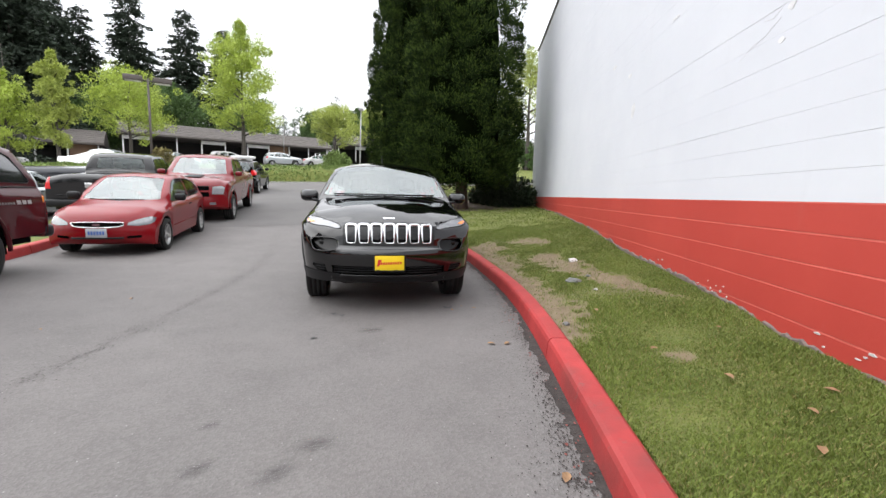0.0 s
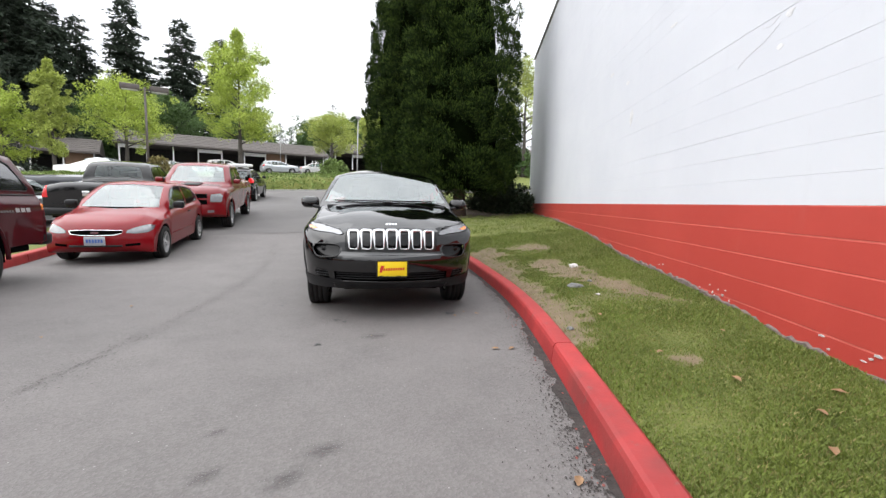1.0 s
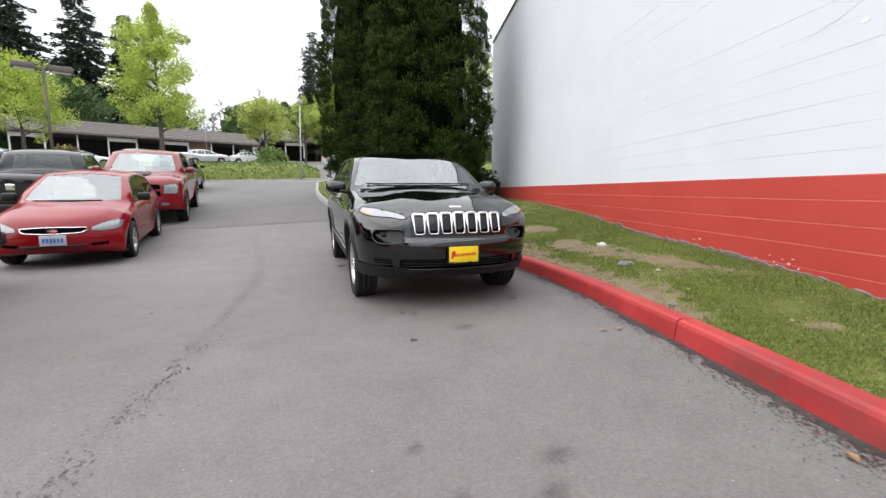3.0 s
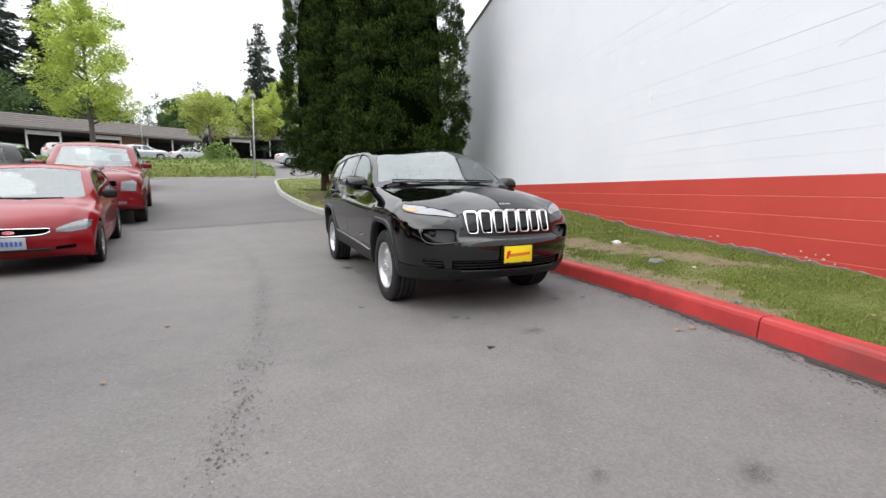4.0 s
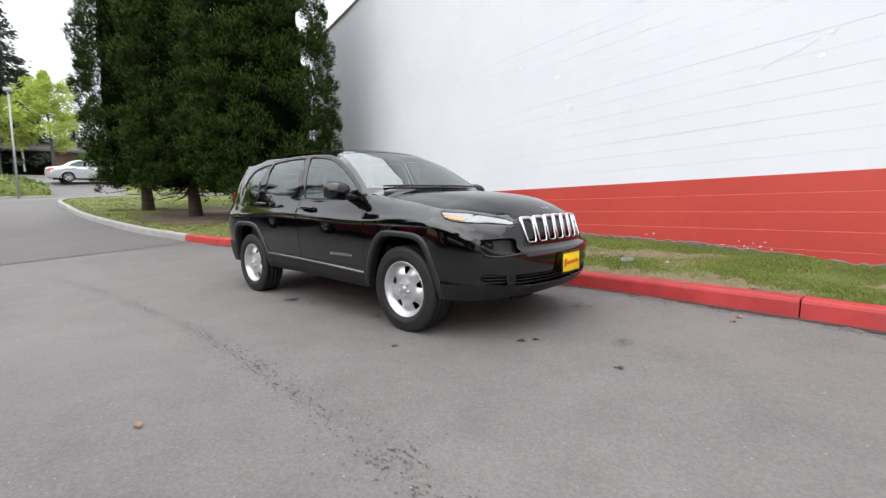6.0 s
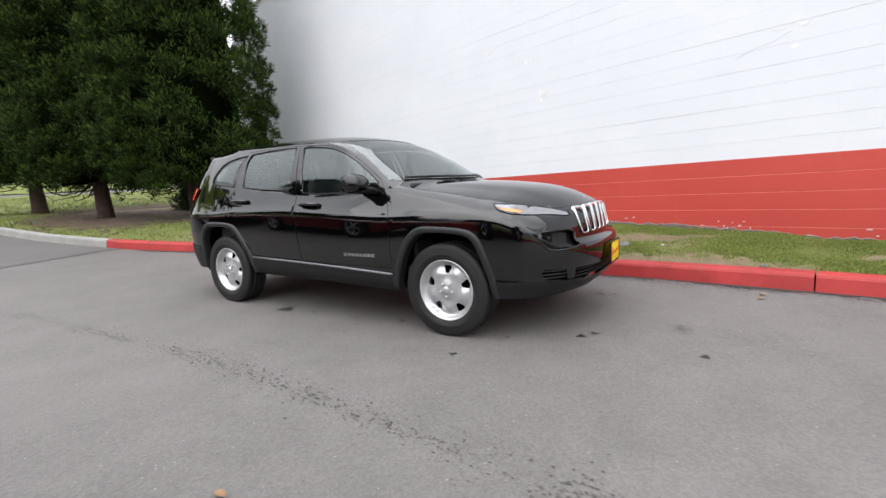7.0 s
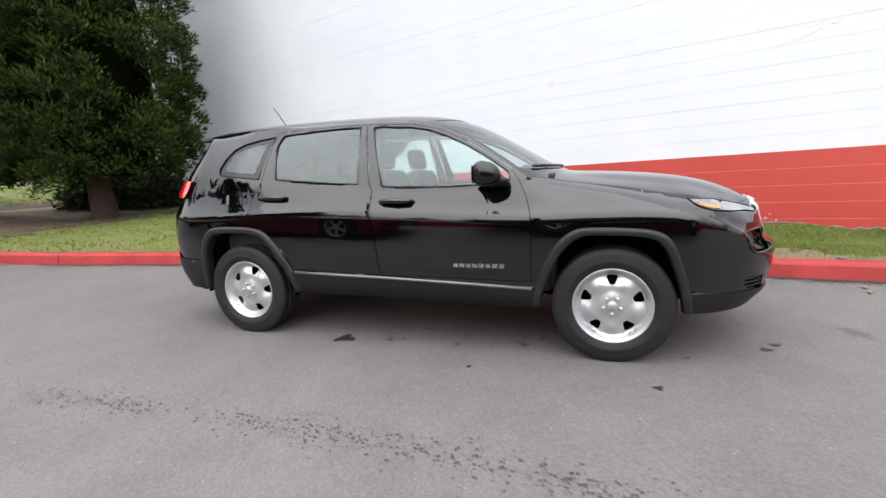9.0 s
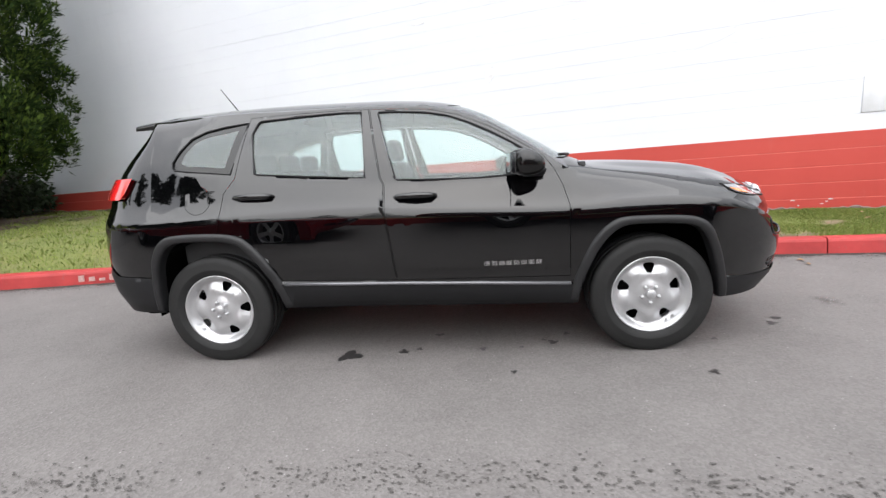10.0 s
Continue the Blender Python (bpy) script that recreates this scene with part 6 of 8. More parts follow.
def fir_tree(m, label, height, spread, seed, group="", rows=46, per=34, bare=0.10):
    """A tall dark fir: trunk and drooping layered sprays."""
    root = thing("fir_tree", m, label, "tree", group=group)
    rnd = np.random.RandomState(seed)
    bm = bmesh.new()
    tube(bm, [(0, 0, -1), (0, 0, height * 0.5), (0, 0, height)], [0.012 * height, 0.007 * height, 0.02], 7)
    part("trunk", bm, M_GREYBARK, root)
    c, d = [], []
    for k in range(rows):
        t = (k / rows) ** 0.92
        z = height * (bare + (1 - bare) * t)
        arms = max(4, int(9 * (1 - t) + 3))
        R = spread * (1 - t) ** 0.58 * (0.7 + 0.5 * rnd.rand()) + 0.25
        for a in range(arms):
            th = rnd.rand() * 6.28
            reach = R * (0.55 + 0.5 * rnd.rand())
            for q in range(max(4, int(per * reach / spread))):
                s = rnd.rand() ** 0.7
                c.append((reach * s * math.cos(th) + rnd.normal() * 0.25, reach * s * math.sin(th) + rnd.normal() * 0.25, z - 0.22 * reach * s + rnd.normal() * 0.18))
                d.append((math.cos(th) + rnd.normal() * 0.5, math.sin(th) + rnd.normal() * 0.5, -0.25 + rnd.normal() * 0.3))
    leaf_mesh("crown", c, d, 0.022 * height, 0.0075 * height, M_FIR, root, seed)
    return root


def at(x, y, dz=0.0, turn=0.0, lawn=False):
    return Matrix.Translation((x, y, (lawn_z(x, y) if lawn else ground_z(x, y)) + dz)) @ Matrix.Rotation(radians(turn), 4, "Z")


sequoia(at(0.01, 16.05, -0.03, 0, True), "broad dense dark green conifer beside the white wall", 10.4, 1.82, 0.70, 21, 780, 32)
sequoia(at(-1.72, 18.3, -0.03, 0, True), "tall narrow dense dark green conifer on the lawn", 10.8, 1.50, 0.75, 22, 570, 30)
sequoia(at(-2.94, 21.1, -0.03, 0, True), "tall narrow dense conifer at the end of the row", 10.8, 1.50, 0.75, 23, 530, 30)


def shrub(name, m, label, size, material, seed, clumps=90, per=60, leaf=0.10):
    root = thing(name, m, label, "shrub")
    rnd = np.random.RandomState(seed)
    spots = []
    for k in range(clumps):
        p = rnd.normal(size=3)
        p /= np.linalg.norm(p)
        p *= rnd.rand() ** 0.33
        spots.append((p[0] * size[0] * 0.5, p[1] * size[1] * 0.5, abs(p[2]) * size[2] * 0.92 + 0.05))
    c, d = clumped(rnd, spots, 0.16, per, 0.3)
    leaf_mesh("foliage", c, d, leaf, leaf * 0.6, material, root, seed)
    bm = bmesh.new()
    for k in range(7):
        a = 0.9 * k
        tube(bm, [(0, 0, -0.1), (0.15 * size[0] * math.cos(a), 0.15 * size[1] * math.sin(a), 0.35 * size[2]), (0.35 * size[0] * math.cos(a), 0.35 * size[1] * math.sin(a), 0.8 * size[2])], [0.03, 0.02, 0.008], 6)
    part("stems", bm, M_BARK, root)
    return root


shrub("shrub", at(1.85, 18.3, -0.02, 0, True), "low dark evergreen shrub between the conifer and the wall", (2.0, 1.9, 1.25), M_BUSH, 31, 150)
shrub("shrub", at(1.1, 19.3, -0.02, 0, True), "dark evergreen shrub behind the conifer trunk", (1.8, 1.6, 1.15), M_BUSH, 32, 120)

maples = "young maples beyond the car park"
broad_tree(at(-33.6, 34.1), "columnar young maple in bright spring leaf", 10.4, 2.0, 1.6, M_SPRING2, 41, 190, 46, 0.30, maples, True, "maple_tree")
broad_tree(at(-31.3, 38.9), "spreading young maple in yellow-green spring leaf", 9.2, 4.2, 2.3, M_SPRING, 42, 200, 46, 0.30, maples, False, "maple_tree")
broad_tree(at(-24.5, 46.0), "tall young maple in yellow-green spring leaf", 15.6, 4.7, 2.6, M_SPRING, 43, 300, 48, 0.34, maples, False, "maple_tree")
broad_tree(at(-17.5, 54.6), "small round maple in yellow-green leaf", 7.8, 4.0, 2.2, M_SPRING2, 44, 190, 44, 0.32, maples, False, "maple_tree")
broad_tree(at(-36.8, 33.0), "young maple in bright spring leaf", 8.6, 2.6, 1.6, M_SPRING, 45, 150, 44, 0.30, maples, False, "maple_tree")
broad_tree(at(-10.4, 60.5), "yellow-green maple behind the conifers", 10.5, 3.6, 2.4, M_SPRING, 46, 190, 44, 0.34, maples, False, "maple_tree")
broad_tree(at(-14.5, 61.5), "pale green young tree before the houses", 9.0, 3.0, 2.0, M_SPRING2, 47, 130, 40, 0.34, maples, False, "maple_tree")
broad_tree(at(4.6, 41.0), "open tree in young leaf beyond the building", 11.2, 4.0, 3.0, M_SPRING2, 48, 110, 40, 0.32, maples, False, "maple_tree")
for k, (x, y, h, s) in enumerate([(-47, 66, 12.5, 6.5), (-54, 60, 11, 6), (-39, 74, 11.5, 6), (-66, 56, 12, 6), (-24, 88, 11, 6), (2, 78, 13, 7), (-31, 84, 10, 5)]):
    broad_tree(at(x, y), "dark green broadleaf tree behind the houses", h, s, 1.2, M_BROAD, 60 + k, 210, 46, 0.55, "trees behind the houses", False, "broadleaf_tree")

fir_a = fir_tree(at(-59.6, 74.0), "tall dark fir behind the houses", 29.0, 6.2, 71, "tall firs behind the houses", 54, 150)
fir_b = fir_tree(at(-53.0, 78.6), "tall dark fir behind the houses", 26.5, 6.2, 72, "tall firs behind the houses", 54, 150)
fir_c = fir_tree(at(-16.0, 76.0), "tall slender fir behind the houses", 20.5, 3.6, 73, "tall firs behind the houses", 50, 90)
tagged(fir_c, "tall slender fir behind the houses")
fir_d = fir_tree(at(-103.0, 112.0, -1.0), "dark fir of the far wood and of the added unseen rows", 14.0, 3.6, 74, "tall firs behind the houses", 34, 44)
for k, (x, y, s) in enumerate([(-57, 52, 1.05), (-61, 50, 1.15), (-65, 55, 1.2), (-70, 47, 1.1), (-60, 60.5, 0.80), (-63, 68, 0.9), (-75, 60, 1.1), (-66, 42, 1.1), (-49, 84, 0.85), (-72, 38, 1.15), (-78, 45, 1.2), (-66, 62, 1.05)]):
    src = (fir_a, fir_b)[k % 2]
    copy_thing(src, at(x, y, 0, 47 * k) @ Matrix.Scale(s, 4))
for k in range(44):
    x = -100 + 3.4 * k
    y = 104 + 9 * math.sin(2.1 * k) + 0.10 * abs(x)
    copy_thing(fir_d, at(x, y, -1.0, 71 * k) @ Matrix.Scale(0.82 + 0.30 * math.sin(1.7 * k) + 0.2 * math.cos(4.1 * k), 4))
# two unseen fir rows behind and left of the camera, added only for reflections
for k in range(26):
    x = -90 + 6.5 * k
    copy_thing(fir_d, at(x, -34 - 6 * math.sin(k * 1.9), 0, 40 * k) @ Matrix.Scale(0.80 + 0.16 * math.sin(2.3 * k), 4))
for k in range(12):
    copy_thing(fir_d, at(-44 - 5 * math.sin(k * 2.2), -30 + 6 * k, 0, 40 * k) @ Matrix.Scale(0.74 + 0.14 * math.sin(2.3 * k), 4))

# ---------------------------------------------------------------- hedge bank
rnd = np.random.RandomState(81)
hv, hf, hc, hd_ = [], [], [], []
prof = [(0.12, 0.02), (0.40, 0.52), (0.85, 0.95), (1.8, 1.22), (2.8, 1.30), (4.2, 1.22), (5.5, 0.8)]
for i, p in enumerate(hedge_front):
    a, b = hedge_front[max(0, i - 1)], hedge_front[min(len(hedge_front) - 1, i + 1)]
    d = np.array(b) - np.array(a)
    d /= np.linalg.norm(d)
    n = np.array((d[1], -d[0]))
    taper = min(1.0, 0.62 + i / 4)
    for o, h in prof:
        q = np.array(p) + n * o
        z = ground_z(p[0], p[1]) + (h + 0.16 * noise.noise((q[0] * 0.7, q[1] * 0.7, 3))) * taper
        hv.append((q[0], q[1], z))
m_ = len(prof)
for i in range(len(hedge_front) - 1):
    for k in range(m_ - 1):
        hf.append((i * m_ + k, (i + 1) * m_ + k, (i + 1) * m_ + k + 1, i * m_ + k + 1))
hedge = thing("hedge", Matrix.Identity(4), "low trimmed green hedge bank along the car park edge", "hedge")
raw("mound", hv, hf, M_SOIL, hedge)
V = np.array(hv)
for f in hf:
    q = V[list(f)]
    area = np.linalg.norm(np.cross(q[1] - q[0], q[3] - q[0]))
    for k in range(int(area * 75)):
        u, v = rnd.rand(), rnd.rand()
        p = (q[0] * (1 - u) + q[1] * u) * (1 - v) + (q[3] * (1 - u) + q[2] * u) * v
        hc.append(p + rnd.normal(size=3) * 0.05)
        hd_.append(rnd.normal(size=3) * 0.6 + np.array((0.2, -0.4, 0.7)))
leaf_mesh("foliage", hc, hd_, 0.17, 0.10, M_HEDGE, hedge, 82)
shrub("shrub", at(-12.4, 40.0), "clipped round green shrub behind the hedge", (3.0, 2.4, 1.8), M_HEDGE, 83, 130, 50, 0.16)
shrub("shrub", at(-25.3, 35.0), "reddish-green garden shrub behind the hedge", (2.2, 2.0, 2.6), mat("bronze_leaves", (0.20, 0.17, 0.06), 0.7, var=0.3, island=0.5), 84, 110, 46, 0.18)

# narrow grass island behind the parked row
iv, if_ = [], []
for i, p in enumerate(left_line):
    a, b = left_line[max(0, i - 1)], left_line[min(len(left_line) - 1, i + 1)]
    d = np.array(b) - np.array(a)
    d /= np.linalg.norm(d)
    n = np.array((-d[1], d[0]))
    for o in (0.15, 0.6, 1.2, 1.8):
        q = np.array(p) + n * o
        iv.append((q[0], q[1], ground_z(q[0], q[1]) + 0.12 + 0.03 * noise.noise((q[0], q[1], 0))))
for i in range(len(left_line) - 1):
    for k in range(3):
        if_.append((i * 4 + k, i * 4 + k + 1, (i + 1) * 4 + k + 1, (i + 1) * 4 + k))
tagged(raw("grass_island", iv, if_, M_SOIL), "narrow grass island behind the parked row", "grass", kind="structure")


# ---------------------------------------------------------------- houses with carports
def carport(m, length, bays, label, seed, height=2.5, depth=8.0):
    root = thing("carport", m, label, "carport", group="low carports beyond the hedge")
    rnd = random.Random(seed)
    bm = bmesh.new()
    e, rise = 0.9, 2.1
    pr = [(-e, height - 0.05), (-e, height + 0.18), (depth * 0.5, height + rise), (depth + e, height + 0.18), (depth + e, height - 0.05)]
    a = [bm.verts.new((-0.6, y, z)) for y, z in pr]
    b = [bm.verts.new((length + 0.6, y, z)) for y, z in pr]
    for k in range(5):
        bm.faces.new((a[k], a[(k + 1) % 5], b[(k + 1) % 5], b[k]))
    bm.faces.new(a[::-1])
    bm.faces.new(b)
    bmesh.ops.recalc_face_normals(bm, faces=bm.faces[:])
    roof = part("roof", bm, M_SHINGLE, root, "brown shingle roof", smooth=False)
    for k in range(6):
        bm = bmesh.new()
        t = (k + 0.5) / 6.5
        y, z = -e + (depth * 0.5 + e) * t, height + 0.18 + (rise - 0.18) * t
        rbox(bm, (length + 1.2, 0.05, 0.035), (length / 2, y, z + 0.012), 0, 1, Matrix.Rotation(math.atan2(rise - 0.18, depth * 0.5 + e), 4, "X"))
        part("shingle_row", bm, M_SHINGLE, roof, smooth=False)
    # back wall coloured near-black for the shade under the roof
    bm = bmesh.new()
    rbox(bm, (length, 0.2, height), (length / 2, depth * 0.75, height / 2), 0)
    part("back_wall", bm, M_DARKBAY, root, smooth=False)
    w = length / bays
    for k in range(bays + 1):
        bm = bmesh.new()
        rbox(bm, (0.16, 0.16, height), (k * w, 0.1, height / 2), 0.01)
        part("post", bm, M_WHITE, root, smooth=False)
    for k in range(bays):
        if rnd.random() < 0.55:
            bm = bmesh.new()
            style = rnd.choice(["wall", "door", "fascia"])
            if style == "wall":
                rbox(bm, (w * 0.9, 0.15, height - 0.1), (k * w + w / 2, 0.3, height / 2), 0.01)
                part("bay_wall", bm, M_BLDG, root, smooth=False)
            elif style == "door":
                rbox(bm, (w * 0.86, 0.08, height - 0.5), (k * w + w / 2, 0.5, (height - 0.5) / 2), 0.01)
                for q in range(4):
                    rbox(bm, (w * 0.80, 0.03, 0.4), (k * w + w / 2, 0.45, 0.35 + 0.55 * q), 0.01)
                part("garage_door", bm, M_WHITE, root, smooth=False)
            else:
                rbox(bm, (w * 0.98, 0.10, 0.45), (k * w + w / 2, -0.05, height - 0.35), 0.01)
                part("fascia", bm, M_WHITE, root, smooth=False)
    return root


def run(ax, ay, bx, by, bays, seed, label, dz=0.5):
    ang = math.degrees(math.atan2(by - ay, bx - ax))
    carport(Matrix.Translation((ax, ay, ground_z((ax + bx) / 2, (ay + by) / 2) + dz)) @ Matrix.Rotation(radians(ang), 4, "Z"), math.hypot(bx - ax, by - ay), bays, label, seed)


run(-72, 32, -46.5, 52.0, 11, 91, "long low carport with brown shingle roof and white posts")
run(-44.5, 53.5, -24.0, 70.0, 9, 92, "low carport with brown roof and parked bays", 0.55)
run(-22.5, 71.2, -2.0, 79.0, 8, 93, "low brown-roofed carport with white garage doors", 0.35)
run(-4.0, 82.0, 20.0, 84.0, 7, 94, "low house with brown roof behind the building", 0.3)


# ---------------------------------------------------------------- poles
def parking_lamp(m):
    root = thing("parking_lamp", m, "tall bronze car-park lamp with two box heads", "street lamp")
    bm = bmesh.new()
    rbox(bm, (0.5, 0.5, 0.7), (0, 0, 0.3), 0.04)
    part("base", bm, M_CONCRETE, root)
    bm = bmesh.new()
    tube(bm, [(0, 0, 0.5), (0, 0, 7.9)], [0.11, 0.085], 10)
    part("pole", bm, M_POLE, root)
    for s in (-1, 1):
        bm = bmesh.new()
        tube(bm, [(0, 0, 7.7), (s * 0.45, 0, 7.75)], 0.05, 8)
        part("arm", bm, M_POLE, root)
        bm = bmesh.new()
        rbox(bm, (1.35, 0.75, 0.42), (s * 1.02, 0, 7.82), 0.05, 2)
        head = part("lamp_head", bm, M_POLE, root)
        bm = bmesh.new()
        rbox(bm, (1.1, 0.6, 0.03), (s * 1.02, 0, 7.60), 0.01)
        part("lens", bm, M_WHITE, head)
    return root


parking_lamp(at(-27.0, 36.0, -0.1, 38))


def thin_pole(m, h, label, sign=False):
    root = thing("light_pole", m, label, "pole")
    bm = bmesh.new()
    tube(bm, [(0, 0, -0.2), (0, 0, h)], [0.055, 0.035], 8)
    part("pole", bm, M_GALV, root)
    bm = bmesh.new()
    rbox(bm, (0.34, 0.26, 0.20), (0, 0, h + 0.05), 0.05, 2)
    part("cap", bm, M_GALV, root)
    return root


thin_pole(at(-8.35, 33.0) @ Matrix.Rotation(radians(1.2), 4, "Y"), 5.3, "thin grey lamp pole at the hedge end")
thin_pole(at(-26.5, 60.0), 6.6, "thin grey lamp pole before the houses")


# ---------------------------------------------------------------- the other cars
def plain_car(name, m, sp, paint, label, windows, screen, style="alloy", plate=None, lamps=None, tails=None, extra=None, step=0.05, group="", glass=None, trim=True, door_lines=()):
    root = thing(name, m, label, "car" if name != "pickup" else "truck", group=group)
    bm = car_loft(sp, step)
    bvh = BVHTree.FromBMesh(bm)
    skin = lambda s: (lambda x, z: (lambda h: h[0] + Vector((0, s * 0.003, 0)) if h[0] is not None else Vector((x, s * 0.8, z)))(bvh.ray_cast(Vector((x, s * 3, z)), Vector((0, -s, 0)))))
    for s in (-1, 1):
        pr = side_pred(s)
        for poly in windows:
            g = take(bm, poly, "side", pr)
            part("window", panel(g, 0, -0.004), glass or M_GLASS, root, "side window")
            b = bmesh.new()
            tube(b, [skin(s)(x, z) for x, z in poly], 0.008, 6, closed=True)
            part("window_seal", b, M_PLASTIC, root)
        for line in door_lines:
            b = bmesh.new()
            tube(b, [skin(s)(x, z) - Vector((0, s * 0.003, 0)) for x, z in line], 0.004, 4)
            part("door_seam", b, M_PLASTIC, root)
        if lamps:
            lp = [(s * y, z) for y, z in lamps]
            hl = take(bm, lp, "front", lambda f, s=s: f.calc_center_median().x > 0.2 and f.calc_center_median().y * s > 0.1 and (f.normal.x > 0.05))
            part("headlamp", panel(hl, 0.003, 0.002), M_LAMP, root, "clear headlamp")
        if tails:
            tp = [(s * y, z) for y, z in tails]
            tl = take(bm, tp, "front", lambda f, s=s: f.calc_center_median().x < -sp["wb"] - 0.2 and f.calc_center_median().y * s > 0.1 and f.normal.x < -0.28)
            part("tail_lamp", panel(tl, 0.003, 0.004), M_TAIL, root, "red tail lamp")
        if trim:
            arch_trim(bvh, sp, 0.0, s, 0.03, root, paint)
            arch_trim(bvh, sp, -sp["wb"], s, 0.03, root, paint)
        liner(sp, 0.0, s, root)
        liner(sp, -sp["wb"], s, root)
        x, z = sp["mirror"]
        b = bmesh.new()
        rbox(b, (0.12, 0.20, 0.14), (x, s * (table(sp["width"], x) + 0.07), z), 0.045, 3)
        part("door_mirror", b, sp.get("mirror_mat", M_PLASTIC), root)
        for hx, hz in sp.get("handles", ()):
            b = bmesh.new()
            p = skin(s)(hx, hz)
            tube(b, [(hx - 0.09, p.y, hz), (hx, p.y + s * 0.03, hz + 0.004), (hx + 0.09, p.y, hz)], 0.013, 6)
            part("handle", b, sp.get("handle_mat", M_PLASTIC), root)
    ws = take(bm, screen, "front", lambda f: f.normal.x > 0.12 and sp["cowl"] - 1.4 < f.calc_center_median().x < sp["cowl"] + 0.25)
    part("windscreen", panel(ws, 0.0, -0.003), M_SCREEN, root, "windscreen reflecting the sky")
    if "rear_glass" in sp:
        rw = take(bm, sp["rear_glass"], "front", lambda f: f.normal.x < -0.15 and f.calc_center_median().x < -1.2)
        part("rear_window", panel(rw, 0.0, -0.003), M_GLASS, root, "rear window")
    if plate:
        b = bmesh.new()
        px, pz = plate
        rbox(b, (0.012, 0.305, 0.152), (px, 0, pz), 0.005)
        pl = part("number_plate", b, M_PLATE, root, "pale number plate")
        d = 1 if px > 0 else -1
        for k in range(6):
            b = bmesh.new()
            y = -0.12 + 0.042 * k
            rbox(b, (0.004, 0.028, 0.06), (px + d * 0.007, y + 0.014, pz), 0)
            part("plate_bar", b, M_SIGN, pl, smooth=False)
    if extra:
        extra(root, bvh, skin, bm)
    part("body", bm, paint, root, "painted body shell")
    b = bmesh.new()
    x0, x1 = sp["cabin"]
    zf = sp["belt"][len(sp["belt"]) // 2][1]
    rbox(b, (x1 - x0, 1.3, 0.10), ((x0 + x1) / 2, 0, sp["floor"] + 0.12), 0.02)
    for s in (-1, 1):
        rbox(b, (x1 - x0, 0.03, zf - sp["floor"] - 0.15), ((x0 + x1) / 2, s * (table(sp["width"], x0) - 0.14), (zf + sp["floor"]) / 2), 0)
    rbox(b, (0.04, 1.3, zf - sp["floor"]), (x1, 0, (zf + sp["floor"]) / 2), 0)
    rbox(b, (0.04, 1.3, zf - sp["floor"]), (x0, 0, (zf + sp["floor"]) / 2), 0)
    rbox(b, (0.35, 1.30, 0.18), (x1 - 0.22, 0, zf - 0.06), 0.05)
    part("cabin_lining", b, M_INTERIOR, root)
    for y in (-0.36, 0.36):
        b = bmesh.new()
        rbox(b, (0.14, 0.46, 0.70), (x1 - 0.95, y, zf - 0.18), 0.05, 2, Matrix.Rotation(radians(-14), 4, "Y"))
        rbox(b, (0.10, 0.25, 0.17), (x1 - 1.05, y, zf + 0.26), 0.04, 2)
        part("front_seat", b, M_SEAT, root)
    underbody(sp, root)
    put_wheels(root, sp, style, M_WHEEL)
    return root


HATCH = dict(
    wb=2.615, wheel_r=0.305, rim_r=0.205, wheel_y=0.74, tyre_w=0.195, arch_r=0.36, arch_top=0.66, arch_pow=2.1, floor=0.27, waist=0.52, tumble=0.36, shoulder=0.07, hood_edge=0.10, rail=0.90, crease=0.12,
    sil=[(-3.15, 0.30), (-3.34, 0.36), (-3.40, 0.50), (-3.40, 0.66), (-3.34, 0.84), (-3.20, 1.00), (-2.92, 1.22), (-2.66, 1.345), (-2.3, 1.405), (-1.8, 1.43), (-1.4, 1.42), (-1.08, 1.365), (-0.75, 1.22), (-0.40, 1.04), (-0.22, 0.955), (0.0, 0.915), (0.35, 0.862), (0.58, 0.795), (0.72, 0.725), (0.80, 0.63), (0.835, 0.53), (0.845, 0.44), (0.83, 0.34), (0.74, 0.24), (0.60, 0.21)],
    belt=[(-3.5, 0.98), (-2.8, 0.98), (-1.5, 0.925), (-0.6, 0.89), (0.0, 0.85), (1, 0.6)],
    width=[(-3.5, 0.74), (-3.1, 0.81), (-2.5, 0.845), (-0.3, 0.845), (0.3, 0.84), (0.85, 0.79)],
    bend=[(-3.5, -0.30), (-3.1, -0.20), (-2.7, -0.05), (-2.2, 0.0), (-1.2, 0.08), (-0.4, 0.12), (0.0, 0.04), (0.3, 0.02), (0.55, 0.18), (0.85, 0.34)],
    sill=[(-3.5, 0.34), (-2.9, 0.24), (-0.4, 0.20), (0.4, 0.20), (0.9, 0.20)], tuck=[(-9, 0.05), (9, 0.05)], trim_low=0.3, trim_foot=0.24,
    mirror=(-0.62, 0.985), handles=((-1.62, 0.80),), cowl=-0.25, cabin=(-2.7, -0.45), rear_glass=[(-0.55, 1.02), (0.55, 1.02), (0.50, 1.33), (-0.50, 1.33)])
hatch_windows = [[(-0.58, 0.905), (-0.50, 0.93), (-0.80, 1.145), (-1.05, 1.275), (-1.30, 1.325), (-1.68, 1.335), (-1.70, 0.945)], [(-1.79, 0.95), (-1.77, 1.335), (-2.15, 1.315), (-2.45, 1.25), (-2.72, 1.10), (-2.70, 1.01), (-2.5, 0.985)]]
hatch_screen = [(-0.64, 0.95), (0.0, 0.925), (0.64, 0.95), (0.52, 1.335), (0.0, 1.37), (-0.52, 1.335)]


